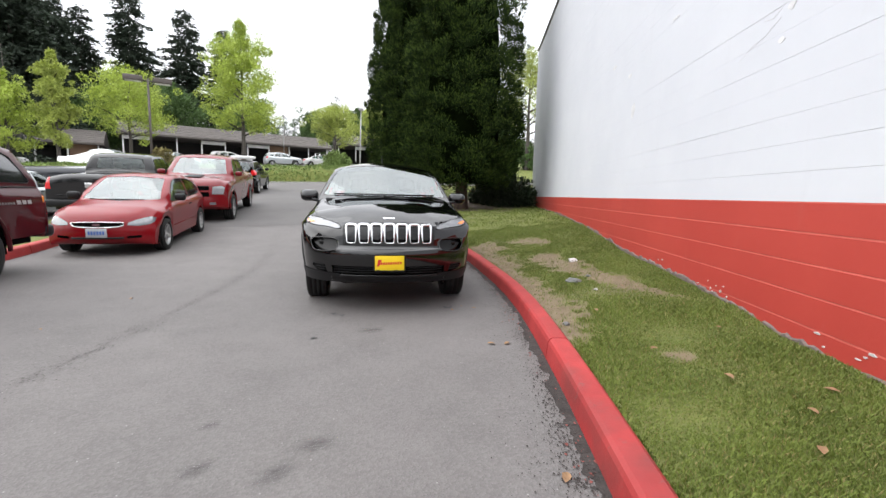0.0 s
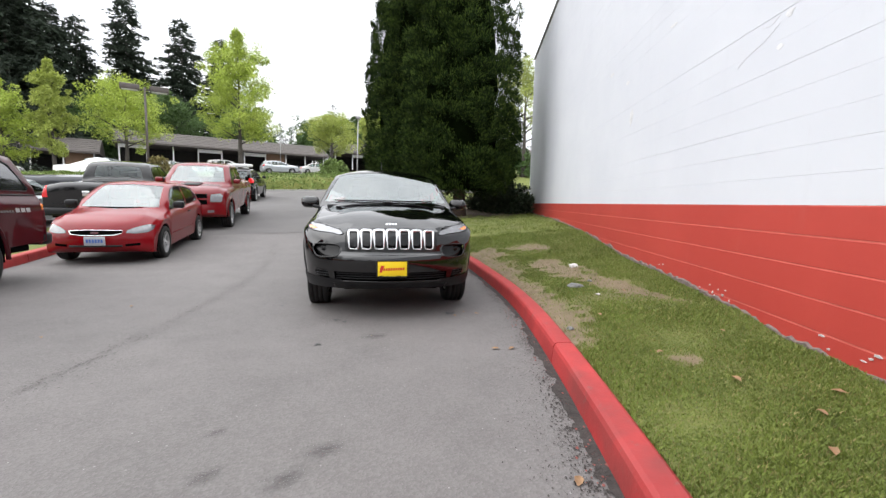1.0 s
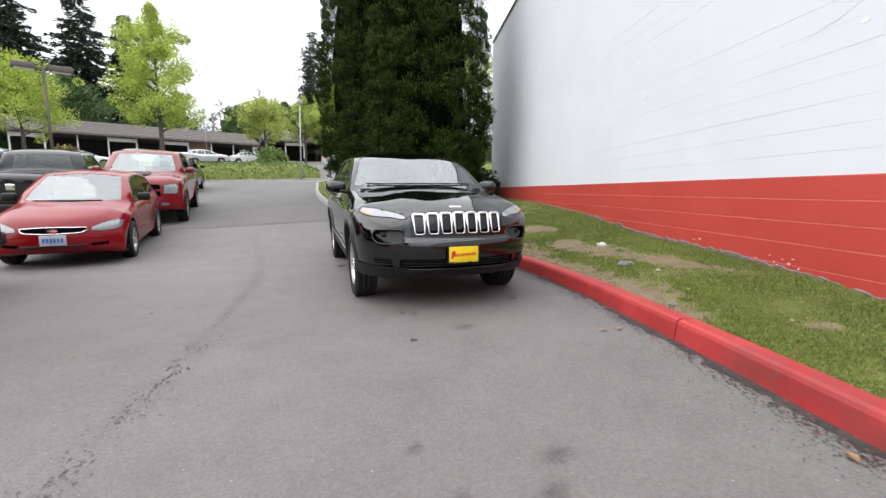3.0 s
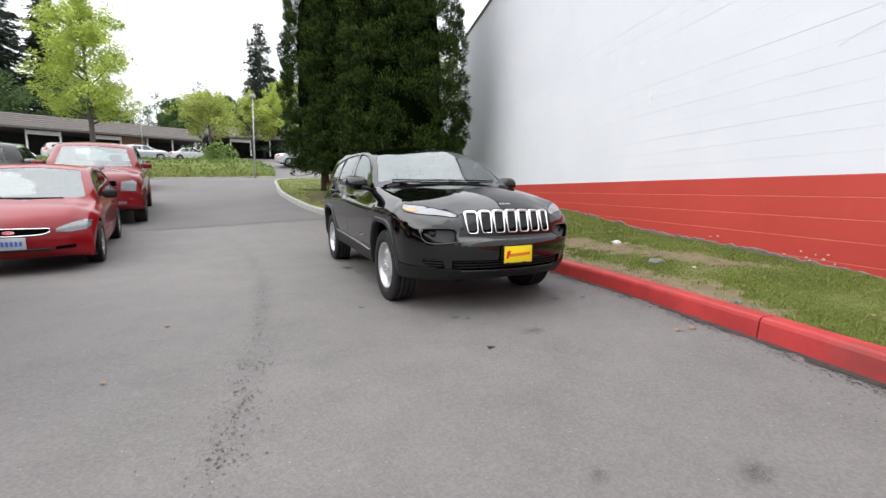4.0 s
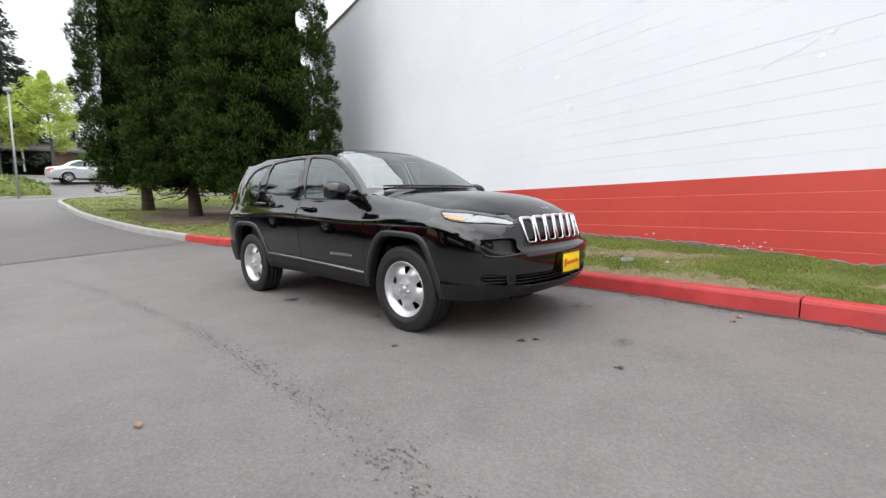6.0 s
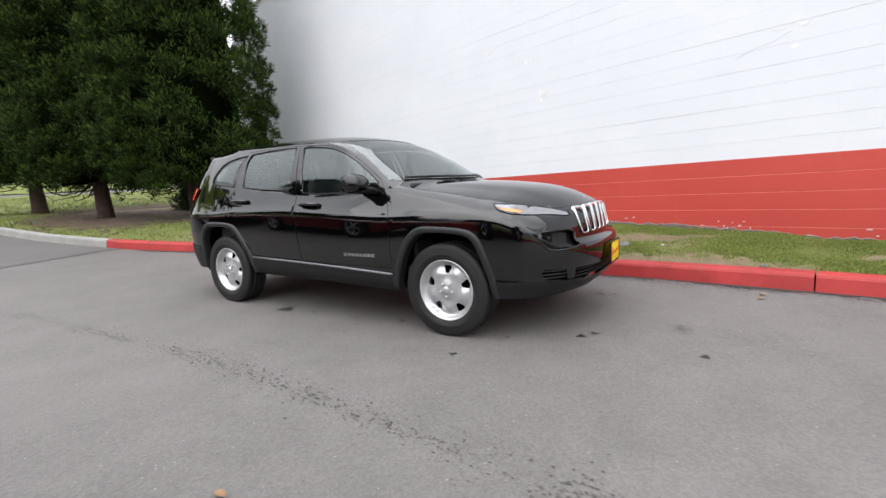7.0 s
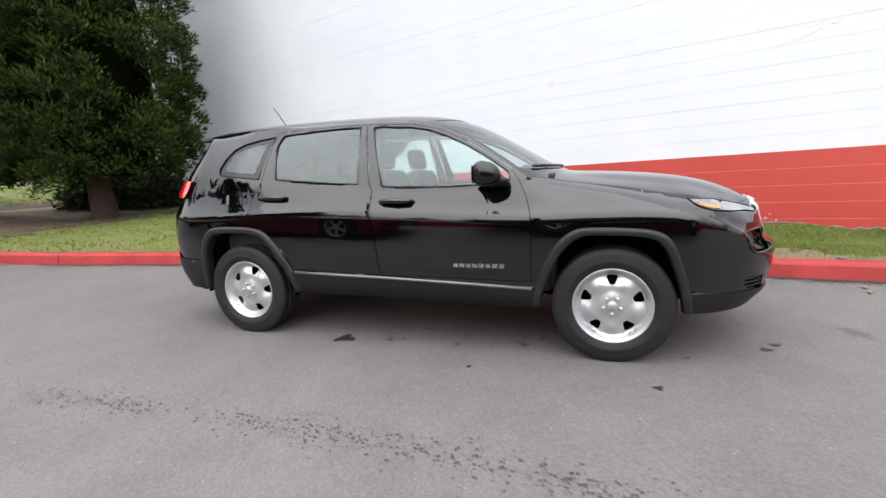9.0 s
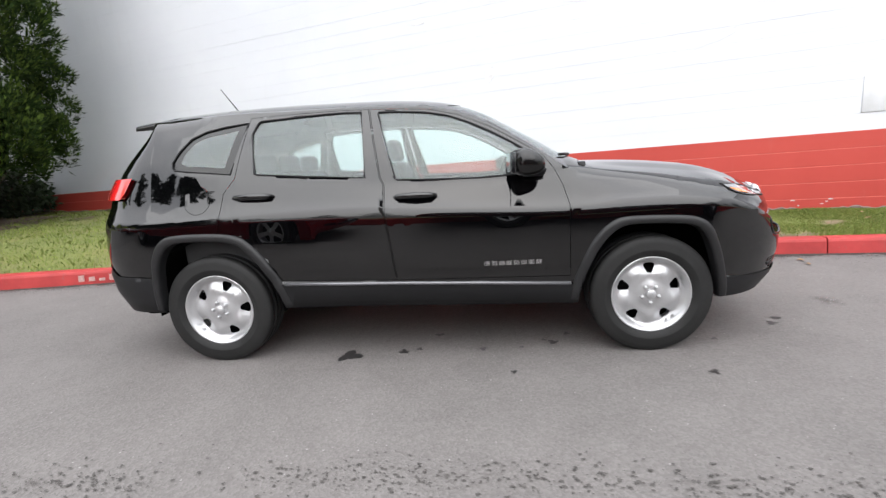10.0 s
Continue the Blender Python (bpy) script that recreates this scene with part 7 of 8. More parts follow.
def hatch_face(root, bvh, skin, bm):
    ring = even_line([(-0.385, 0.600), (-0.345, 0.545), (-0.20, 0.530), (0.0, 0.526), (0.20, 0.530), (0.345, 0.545), (0.385, 0.600), (0.20, 0.612), (0.0, 0.616), (-0.20, 0.612), (-0.385, 0.600)], 36)[:-1]
    g = inlay(bm, ring, "grille", M_MESH, root, -0.01, "dark oval grille")
    b = bmesh.new()
    tube(b, conform(bvh, ring, 0.004), 0.009, 6, closed=True)
    part("grille_surround", b, M_CHROME, g)
    b = bmesh.new()
    fill_ring(b, conform(bvh, [(0.06 * math.cos(t), 0.572 + 0.024 * math.sin(t)) for t in np.linspace(0, 2 * math.pi, 20)[:-1]], 0.014))
    part("badge", b, M_CHROME, g)
    for s in (-1, 1):
        inlay(bm, [(s * 0.42, 0.33), (s * 0.62, 0.34), (s * 0.62, 0.385), (s * 0.42, 0.375)], "bumper_slot", M_MESH, root)
    b = bmesh.new()
    tube(b, conform(bvh, [(y, 0.345) for y in np.linspace(-0.38, 0.38, 9)], 0.002), 0.018, 6)
    part("bumper_groove", b, M_PLASTIC, root)
    b = bmesh.new()
    tube(b, conform(bvh, [(y, 0.945) for y in np.linspace(-0.5, 0.4, 9)], 0.012), 0.009, 6)
    part("wiper", b, M_PLASTIC, root)
    for s in (-1, 1):
        b = bmesh.new()
        tube(b, [skin(s)(x, z) for x, z in ((-2.2, 0.46), (-1.4, 0.45), (-0.45, 0.44))], 0.010, 6)
        part("side_strip", b, M_RED_PAINT, root)


def car_at(x, y, heading, sp, lift=0.0):
    """The pose of a car whose front axle's middle stands at x, y, tilted with the slope."""
    h = radians(heading)
    fx, fy = math.cos(h), math.sin(h)
    z0, z1 = ground_z(x, y), ground_z(x - fx * sp["wb"], y - fy * sp["wb"])
    return Matrix.Translation((x, y, z0 + lift)) @ Matrix.Rotation(h, 4, "Z") @ Matrix.Rotation(math.atan2(z1 - z0, sp["wb"]), 4, "Y")


seam3 = [[(-0.50, 0.30), (-0.47, 0.86)], [(-1.74, 0.28), (-1.76, 0.92)]]
plain_car("hatchback", car_at(-6.05, 8.28, -69, HATCH), HATCH, M_RED_PAINT, "bright red compact hatchback parked along the kerb", hatch_windows, hatch_screen, "alloy", (0.846, 0.435), [(0.43, 0.560), (0.58, 0.545), (0.72, 0.560), (0.775, 0.60), (0.785, 0.675), (0.70, 0.695), (0.55, 0.655), (0.44, 0.605)],
          [(0.5, 0.6), (0.8, 0.6), (0.8, 0.95), (0.6, 0.95)], hatch_face, 0.035, "cars parked along the kerb", door_lines=seam3, trim=False)

TRUCK = dict(
    wb=3.57, wheel_r=0.385, rim_r=0.255, wheel_y=0.86, tyre_w=0.26, arch_r=0.47, arch_top=0.90, arch_pow=2.4, floor=0.46, waist=0.82, tumble=0.30, shoulder=0.06, hood_edge=0.12, rail=0.91, crease=0.14,
    sil=[(-4.65, 0.52), (-4.74, 0.62), (-4.76, 0.95), (-4.74, 1.28), (-4.66, 1.345), (-4.0, 1.345), (-3.0, 1.345), (-2.52, 1.345), (-2.46, 1.40), (-2.42, 1.62), (-2.34, 1.80), (-2.18, 1.87), (-1.75, 1.90), (-1.30, 1.885), (-1.02, 1.83), (-0.72, 1.62), (-0.45, 1.42), (-0.30, 1.325), (-0.1, 1.29), (0.35, 1.255), (0.66, 1.20), (0.84, 1.10), (0.90, 0.95), (0.92, 0.78), (0.94, 0.62), (0.93, 0.48), (0.82, 0.40)],
    belt=[(-4.9, 1.30), (-2.5, 1.30), (-1.5, 1.27), (-0.4, 1.25), (0.3, 1.18), (1.0, 1.0)],
    width=[(-4.9, 0.94), (-3.5, 0.985), (-0.5, 0.985), (0.3, 0.985), (0.95, 0.94)],
    bend=[(-4.9, -0.05), (-4.2, 0.0), (-2.4, 0.0), (-1.1, 0.06), (-0.4, 0.10), (0.0, 0.02), (0.4, 0.02), (0.7, 0.14), (0.95, 0.22)],
    sill=[(-4.9, 0.55), (-4.2, 0.52), (-0.4, 0.45), (0.5, 0.44), (1.0, 0.44)], tuck=[(-9, 0.06), (9, 0.06)], trim_low=0.5, trim_foot=0.46,
    mirror=(-0.60, 1.36), handles=((-1.38, 1.14), (-2.25, 1.14)), cowl=-0.3, cabin=(-2.45, -0.5), rear_glass=[(-0.62, 1.42), (0.62, 1.42), (0.56, 1.74), (-0.56, 1.74)])
truck_windows = [[(-0.62, 1.285), (-0.55, 1.33), (-0.80, 1.55), (-1.02, 1.70), (-1.20, 1.76), (-1.48, 1.765), (-1.48, 1.30)], [(-1.58, 1.305), (-1.58, 1.765), (-2.15, 1.745), (-2.26, 1.68), (-2.34, 1.34), (-2.30, 1.315)]]
truck_screen = [(-0.74, 1.345), (0, 1.325), (0.74, 1.345), (0.62, 1.77), (0, 1.80), (-0.62, 1.77)]
truck_seams = [[(-0.52, 0.52), (-0.50, 1.2)], [(-1.53, 0.50), (-1.53, 1.27)], [(-2.40, 0.6), (-2.42, 1.28)], [(-2.50, 0.55), (-2.50, 1.32)]]


def truck_face(root, bvh, skin, bm):
    for s in (-1, 1):
        for k in (0, 1):
            y0, y1 = s * 0.03, s * 0.50
            z0, z1 = (0.74, 0.885) if k == 0 else (0.915, 1.05)
            inlay(bm, [(y0, z0), (y1, z0 + 0.02), (y1 * 0.98, z1), (y0, z1)], "grille_slot", M_MESH, root, -0.015, "dark cross-bar grille")
        inlay(bm, [(s * 0.50, 0.53), (s * 0.66, 0.54), (s * 0.66, 0.60), (s * 0.50, 0.60)], "fog_lamp", M_LAMP, root)
    b = bmesh.new()
    rbox(b, (0.5, 0.42, 0.05), (0.15, 0, 1.275), 0.02, 2, Matrix.Rotation(radians(5), 4, "Y"))
    part("bonnet_scoop", b, M_PLASTIC, root)


tk_lamps = [(0.56, 0.82), (0.84, 0.82), (0.87, 1.00), (0.80, 1.06), (0.58, 1.03)]
tk_tails = [(0.82, 0.95), (1.0, 0.95), (1.0, 1.30), (0.84, 1.30)]
TRUCK_RED = dict(TRUCK, mirror_mat=M_CRIMSON_PAINT, handle_mat=M_CRIMSON_PAINT)
plain_car("pickup", car_at(-7.60, 12.97, -69, TRUCK), TRUCK_RED, M_CRIMSON_PAINT, "red full-size pickup truck with dark grille parked behind the hatchback", truck_windows, truck_screen, "alloy", None, tk_lamps, tk_tails, truck_face, 0.05, "cars parked along the kerb", door_lines=truck_seams)


def tailgate(root, bvh, skin, bm):
    b = bmesh.new()
    rbox(b, (0.16, 1.85, 0.20), (-4.80, 0, 0.60), 0.05, 2)
    part("rear_bumper", b, M_PLASTIC, root, "dark rear bumper")
    b = bmesh.new()
    rbox(b, (0.02, 0.16, 0.14), (-4.775, 0, 1.06), 0.03, 2)
    part("badge", b, M_CHROME, root, "pale shield badge shape")
    b = bmesh.new()
    rbox(b, (0.02, 1.45, 0.025), (-4.765, 0, 0.80), 0.008)
    part("tailgate_seam", b, M_PLASTIC, root)


plain_car("pickup", car_at(-11.2, 15.6, 113, TRUCK), TRUCK, M_BLACK_PAINT, "black pickup truck seen from its tailgate", truck_windows, truck_screen, "alloy", None, tk_lamps, tk_tails, tailgate, 0.07, "vehicles in the second parking row", door_lines=truck_seams)
plain_car("pickup", car_at(-13.4, 19.4, 40, TRUCK, 0.0), TRUCK, M_NAVY_PAINT, "dark blue-black crew cab pickup parked beyond", truck_windows, truck_screen, "alloy", None, tk_lamps, tk_tails, truck_face, 0.07, "vehicles in the second parking row", door_lines=truck_seams)

CANOPY = dict(TRUCK, wb=3.10, wheel_r=0.365, rim_r=0.22, wheel_y=0.78, mirror_mat=M_DARKRED_PAINT,
              sil=[(-4.30, 0.50), (-4.42, 0.62), (-4.45, 0.95), (-4.42, 1.20), (-4.30, 1.45), (-4.16, 1.66), (-3.98, 1.75), (-3.0, 1.79), (-2.2, 1.79), (-1.75, 1.775), (-1.30, 1.755), (-1.02, 1.70), (-0.72, 1.50), (-0.45, 1.30), (-0.30, 1.215), (-0.1, 1.18), (0.35, 1.13), (0.60, 1.06), (0.76, 0.96), (0.82, 0.82), (0.84, 0.66), (0.85, 0.55), (0.84, 0.42), (0.74, 0.36)],
              belt=[(-4.9, 1.17), (-2.5, 1.17), (-1.5, 1.14), (-0.4, 1.12), (0.3, 1.06), (1.0, 0.9)],
              width=[(-4.9, 0.85), (-3.5, 0.90), (-0.5, 0.90), (0.3, 0.90), (0.9, 0.84)], mirror=(-0.60, 1.25), handles=((-1.38, 1.02),), rear_glass=[(-0.58, 1.30), (0.58, 1.30), (0.50, 1.62), (-0.50, 1.62)])
canopy_windows = [[(-0.62, 1.165), (-0.55, 1.20), (-0.80, 1.42), (-1.02, 1.57), (-1.20, 1.63), (-1.62, 1.64), (-1.62, 1.18)], [(-2.25, 1.24), (-2.25, 1.60), (-2.32, 1.64), (-3.86, 1.63), (-3.98, 1.58), (-4.20, 1.27), (-4.15, 1.24)]]


def canopy_extra(root, bvh, skin, bm):
    for s in (-1, 1):
        bars = bars_text("decal", root, -4.10, -3.76, 3, 0.985, 0.055, skin(s), M_WHITE, 0.3)
        tagged(bars, "pale bar decal on the bed side")
        b2 = bars_text("decal", root, -3.74, -3.36, 7, 0.975, 0.028, skin(s), M_GALV, 0.3)
        tagged(b2, "small grey bar decal")
        b = bmesh.new()
        tube(b, [skin(s)(x, 1.185) for x in (-4.28, -3.6, -3.0, -2.5, -1.9)], 0.012, 6)
        part("canopy_seam", b, M_PLASTIC, root)
        b = bmesh.new()
        rbox(b, (0.05, 0.10, 0.10), (-4.36, s * 0.83, 1.02), 0.02)
        part("marker_lamp", b, M_AMBER, root)
    b = bmesh.new()
    rbox(b, (0.22, 1.72, 0.18), (-4.50, 0, 0.56), 0.05, 2)
    part("rear_bumper", b, M_PLASTIC, root, "dark rear bumper")


plain_car("pickup", car_at(-4.95, 2.03, -71, CANOPY), CANOPY, M_DARKRED_PAINT, "dark red pickup with a matching canopy over its bed", canopy_windows, [(-0.70, 1.235), (0, 1.215), (0.70, 1.235), (0.58, 1.64), (0, 1.67), (-0.58, 1.64)], "alloy", None, [(0.5, 0.7), (0.78, 0.7), (0.8, 0.86), (0.55, 0.86)],
          [(0.72, 0.78), (0.92, 0.78), (0.92, 1.12), (0.74, 1.12)], canopy_extra, 0.05, "cars parked along the kerb", glass=M_SMOKE, door_lines=[[(-0.52, 0.5), (-0.50, 1.1)], [(-1.70, 0.5), (-1.70, 1.15)], [(-2.0, 0.5), (-2.0, 1.17)]])

WAGON = dict(SUV, wheel_y=0.74, mirror=(-0.64, 1.18), handles=((-1.34, 1.0), (-2.31, 1.03)), cowl=-0.25, cabin=(-3.1, -0.45), rear_glass=[(-0.58, 1.18), (0.58, 1.18), (0.50, 1.52), (-0.50, 1.52)])
wagon_windows = [[(-0.78, 1.095), (-0.70, 1.14), (-1.02, 1.41), (-1.28, 1.49), (-1.53, 1.50), (-1.53, 1.12)], [(-1.66, 1.13), (-1.65, 1.50), (-2.25, 1.49), (-2.36, 1.18)], [(-2.5, 1.19), (-2.86, 1.25), (-2.78, 1.40), (-2.5, 1.48)]]
wagon_screen = [(-0.66, 1.165), (0, 1.145), (0.66, 1.165), (0.53, 1.565), (0, 1.60), (-0.53, 1.565)]
wg_lamps = [(0.46, 0.80), (0.80, 0.80), (0.83, 0.92), (0.60, 0.92)]
wg_tails = [(0.55, 0.95), (0.95, 0.95), (0.95, 1.20), (0.62, 1.20)]


def roof_load(root, bvh, skin, bm):
    b = bmesh.new()
    rbox(b, (1.5, 0.95, 0.16), (-1.9, 0, 1.79), 0.06, 3)
    part("roof_box", b, M_WHITE, root, "white roof box")


plain_car("suv", car_at(-12.35, 24.9, 108, WAGON), WAGON, M_BLACK_PAINT, "black suv with a white roof box at the row's end", wagon_windows, wagon_screen, "alloy", (-3.53, 0.8), wg_lamps, wg_tails, roof_load, 0.07, "cars parked along the kerb")

SEDAN = dict(HATCH, sil=[(-3.30, 0.30), (-3.52, 0.36), (-3.60, 0.50), (-3.60, 0.75), (-3.54, 0.93), (-3.3, 1.0), (-2.95, 1.03), (-2.75, 1.09), (-2.45, 1.27), (-2.15, 1.38), (-1.8, 1.42), (-1.4, 1.41), (-1.08, 1.355), (-0.75, 1.21), (-0.40, 1.03), (-0.22, 0.95), (0.0, 0.915), (0.35, 0.845), (0.60, 0.765), (0.74, 0.68), (0.80, 0.58), (0.83, 0.47), (0.82, 0.34), (0.74, 0.24), (0.60, 0.21)],
             handles=((-1.5, 0.82), (-2.3, 0.84)), rear_glass=[(-0.55, 1.06), (0.55, 1.06), (0.50, 1.33), (-0.50, 1.33)])
sedan_windows = [[(-0.58, 0.905), (-0.50, 0.93), (-0.80, 1.145), (-1.05, 1.275), (-1.30, 1.325), (-1.55, 1.33), (-1.56, 0.945)], [(-1.65, 0.95), (-1.64, 1.33), (-2.05, 1.30), (-2.35, 1.16), (-2.50, 1.02), (-2.4, 0.98)]]
sd_lamps = [(0.42, 0.575), (0.60, 0.545), (0.74, 0.585), (0.755, 0.68), (0.66, 0.685), (0.50, 0.625)]
sd_tails = [(0.45, 0.72), (0.85, 0.72), (0.85, 0.92), (0.5, 0.92)]
far_row = "cars parked beyond the hedge"
plain_car("sedan", car_at(-13.0, 13.2, 113, SEDAN), SEDAN, M_SILVER_PAINT, "silver sedan parked beside the black pickup", sedan_windows, hatch_screen, "alloy", (-3.61, 0.6), sd_lamps, sd_tails, None, 0.07, "vehicles in the second parking row")
plain_car("sedan", car_at(-27.2, 41.6, 40, SEDAN), SEDAN, M_WHITE_PAINT, "white sedan parked behind the hedge", sedan_windows, hatch_screen, "alloy", None, sd_lamps, sd_tails, None, 0.1, far_row)
plain_car("suv", car_at(-26.2, 48.9, 38, WAGON), WAGON, M_WHITE_PAINT, "white suv parked beyond the hedge", wagon_windows, wagon_screen, "alloy", None, wg_lamps, wg_tails, None, 0.1, far_row)
plain_car("suv", car_at(-22.6, 54.2, 38, WAGON), WAGON, M_SILVER_PAINT, "silver suv parked under the carport edge", wagon_windows, wagon_screen, "alloy", None, wg_lamps, wg_tails, None, 0.1, far_row)
plain_car("sedan", car_at(-19.0, 57.6, 25, SEDAN), SEDAN, M_WHITE_PAINT, "white sedan parked before the garages", sedan_windows, hatch_screen, "alloy", None, sd_lamps, sd_tails, None, 0.1, far_row)
plain_car("suv", car_at(-32.5, 40.5, 40, WAGON), WAGON, M_SILVER_PAINT, "pale suv parked under the maple", wagon_windows, wagon_screen, "alloy", None, wg_lamps, wg_tails, None, 0.1, far_row)
plain_car("pickup", car_at(-39.5, 36.0, 40, TRUCK), TRUCK, M_WHITE_PAINT, "white pickup parked far behind", truck_windows, truck_screen, "alloy", None, tk_lamps, tk_tails, None, 0.12, far_row)
plain_car("sedan", car_at(-4.6, 40.0, 15, SEDAN), SEDAN, M_SILVER_PAINT, "pale blue-silver sedan beyond the lawn corner", sedan_windows, hatch_screen, "alloy", None, sd_lamps, sd_tails, None, 0.1, far_row)


# ---------------------------------------------------------------- marks and litter on the road and lawn
def blot(name, x, y, r, material, label, seed, lift=0.004, stretch=1.0, turn=0.0):
    rnd = random.Random(seed)
    n = 22
    v = [(x, y, ground_z(x, y) + lift)]
    for k in range(n):
        t = 2 * math.pi * k / n
        q = r * (0.55 + 0.55 * rnd.random() + 0.25 * math.sin(3 * t + seed))
        a, b = q * stretch * math.cos(t), q * math.sin(t)
        px, py = x + a * math.cos(turn) - b * math.sin(turn), y + a * math.sin(turn) + b * math.cos(turn)
        v.append((px, py, ground_z(px, py) + lift))
    return tagged(raw(name, v, [(0, 1 + k, 1 + (k + 1) % n) for k in range(n)], material), label, "stain", "stains beside the black suv")


for k, (x, y, r) in enumerate([(-1.68, 7.42, 0.075), (-1.55, 7.09, 0.035), (-1.49, 7.0, 0.02), (-1.41, 6.59, 0.026), (-1.23, 6.95, 0.035), (-1.23, 6.16, 0.035), (-1.07, 6.09, 0.025), (-1.20, 6.23, 0.02), (-1.03, 5.2, 0.022), (-1.5, 5.3, 0.028), (-1.69, 6.34, 0.018), (-0.61, 4.75, 0.03), (-0.71, 4.8, 0.035), (0.40, 5.21, 0.06), (-0.62, 4.04, 0.03), (-1.34, 6.35, 0.016)]):
    blot("oil_spot", x, y, r, M_OIL, "small dark oil spot on the asphalt", k)
M_SMUDGE, sn, sl, s_p = nodes_of("dark_tyre_smudge")
s_vec = sn.new("ShaderNodeTexCoord").outputs["Object"]
s_p.inputs["Base Color"].default_value, s_p.inputs["Roughness"].default_value = (0.045, 0.041, 0.039, 1), 0.7
s_len = sn.new("ShaderNodeVectorMath")
s_len.operation = "LENGTH"
sl.new(s_vec, s_len.inputs[0])
s_sum = sn.new("ShaderNodeMath")
s_sum.operation = "ADD"
sl.new(s_len.outputs["Value"], s_sum.inputs[0])
sl.new(ramp_node(sn, sl, noise_node(sn, sl, s_vec, 2.6, 6.0, 0.7), [(0.3, (-0.1, -0.1, -0.1)), (0.7, (0.6, 0.6, 0.6))]), s_sum.inputs[1])
sl.new(ramp_node(sn, sl, s_sum.outputs[0], [(0.20, (0.40, 0.40, 0.40)), (1.0, (0, 0, 0))]), s_p.inputs["Alpha"])


def smudge(x, y, r, stretch, turn):
    """A dark film on the asphalt that thins out towards its edge."""
    b = bmesh.new()
    bmesh.ops.create_circle(b, cap_ends=True, segments=28, radius=1.0)
    ob = part("road_smudge", b, M_SMUDGE, smooth=False)
    ob.matrix_world = Matrix.Translation((x, y, ground_z(x, y) + 0.007)) @ Matrix.Rotation(turn, 4, "Z") @ Matrix.Diagonal((r * stretch, r, 1, 1))
    return tagged(ob, "faint dark smudge on the asphalt", "stain", "stains beside the black suv")


for x, y, r, turn in [(-0.11, 2.29, 0.10, 0.9), (-0.46, 2.27, 0.08, 0.9), (-0.02, 2.52, 0.10, 0.5), (-0.62, 2.62, 0.06, 0.9), (-0.2, 4.3, 0.12, 0.3)]:
    smudge(x, y, r, 1.7, turn)

# worn seam along the lane and gutter dirt, as loose fragments
SEAM = smooth_line([(-1.95, 1.6), (-2.05, 2.8), (-2.19, 4.0), (-2.44, 5.6), (-2.66, 6.7), (-3.07, 8.1), (-3.48, 9.2), (-4.1, 10.6)], 0.05)


def fragments(name, line, n, spread, size, material, label, seed, across=1.0, bias=0.0):
    rnd = np.random.RandomState(seed)
    v, f = [], []
    for k in range(n):
        p = line[rnd.randint(len(line))]
        if noise.noise((p[0] * 2.2, p[1] * 2.2, seed)) < -0.12 and rnd.rand() < 0.8:
            continue
        o = rnd.normal() * spread + bias
        x, y = p[0] + o, p[1] + rnd.normal() * 0.05
        r = size * (0.3 + 1.2 * rnd.rand() ** 2)
        m = rnd.randint(5, 8)
        i = len(v)
        for q in range(m):
            t = 2 * math.pi * q / m
            s = r * (0.5 + 0.8 * rnd.rand())
            a, b = x + s * math.cos(t), y + 1.6 * s * math.sin(t)
            v.append((a, b, ground_z(a, b) + 0.0045 + 0.0015 * rnd.rand()))
        f.append(tuple(range(i, i + m)))
    return tagged(raw(name, v, f, material, None, False), label, "debris", kind="stuff")


fragments("worn_seam", SEAM, 3000, 0.05, 0.0048, M_TAR, "broken dark seam in the asphalt", 7)
fragments("worn_seam", SEAM, 1100, 0.16, 0.0042, M_TAR, "loose grit beside the seam", 8)
gutter = [p for p in KERB if -1 < p[1] < 13]
gut = [np.array(a) + (np.array(b) - np.array(a)) * t for a, b in zip(gutter, gutter[1:]) for t in np.linspace(0, 1, 8)]
M_GUTTER = mat("gutter_dirt", (0.040, 0.034, 0.031), 0.95, var=0.5, scale=14, fine=80, bump=0.7, dist=0.006)
gv, gf = [], []
for j, y in enumerate(np.arange(-2.0, 13.0, 0.03)):
    k = kerb_x(y)
    wide = 0.060 + 0.050 * noise.noise((y * 1.1, 3, 0)) + 0.050 * noise.noise((y * 6, 8, 0)) + 0.035 * noise.noise((y * 19, 1, 0))
    for x in (k + 0.004, k - max(0.012, wide)):
        gv.append((x, y, ground_z(x, y) + 0.0035))
    if j:
        gf.append((2 * j - 2, 2 * j, 2 * j + 1, 2 * j - 1))
tagged(raw("gutter_stain", gv, gf, M_GUTTER, None, False), "damp dark dirt film along the kerb foot", "stain", kind="stuff")
fragments("gutter_dirt", gut, 9000, 0.045, 0.0046, M_GUTTER, "dark dirt gathered along the kerb foot", 9, 1.0, -0.09)
fragments("gutter_dirt", gut, 3600, 0.085, 0.0034, M_GUTTER, "loose grit along the kerb foot", 10, 1.0, -0.19)
M_REDBITS = mat("red_leaf_litter", (0.20, 0.06, 0.05), 0.9, var=0.4, scale=30)
fragments("gutter_litter", gut, 700, 0.05, 0.0065, M_REDBITS, "reddish leaf bits in the gutter", 12, 1.0, -0.06)


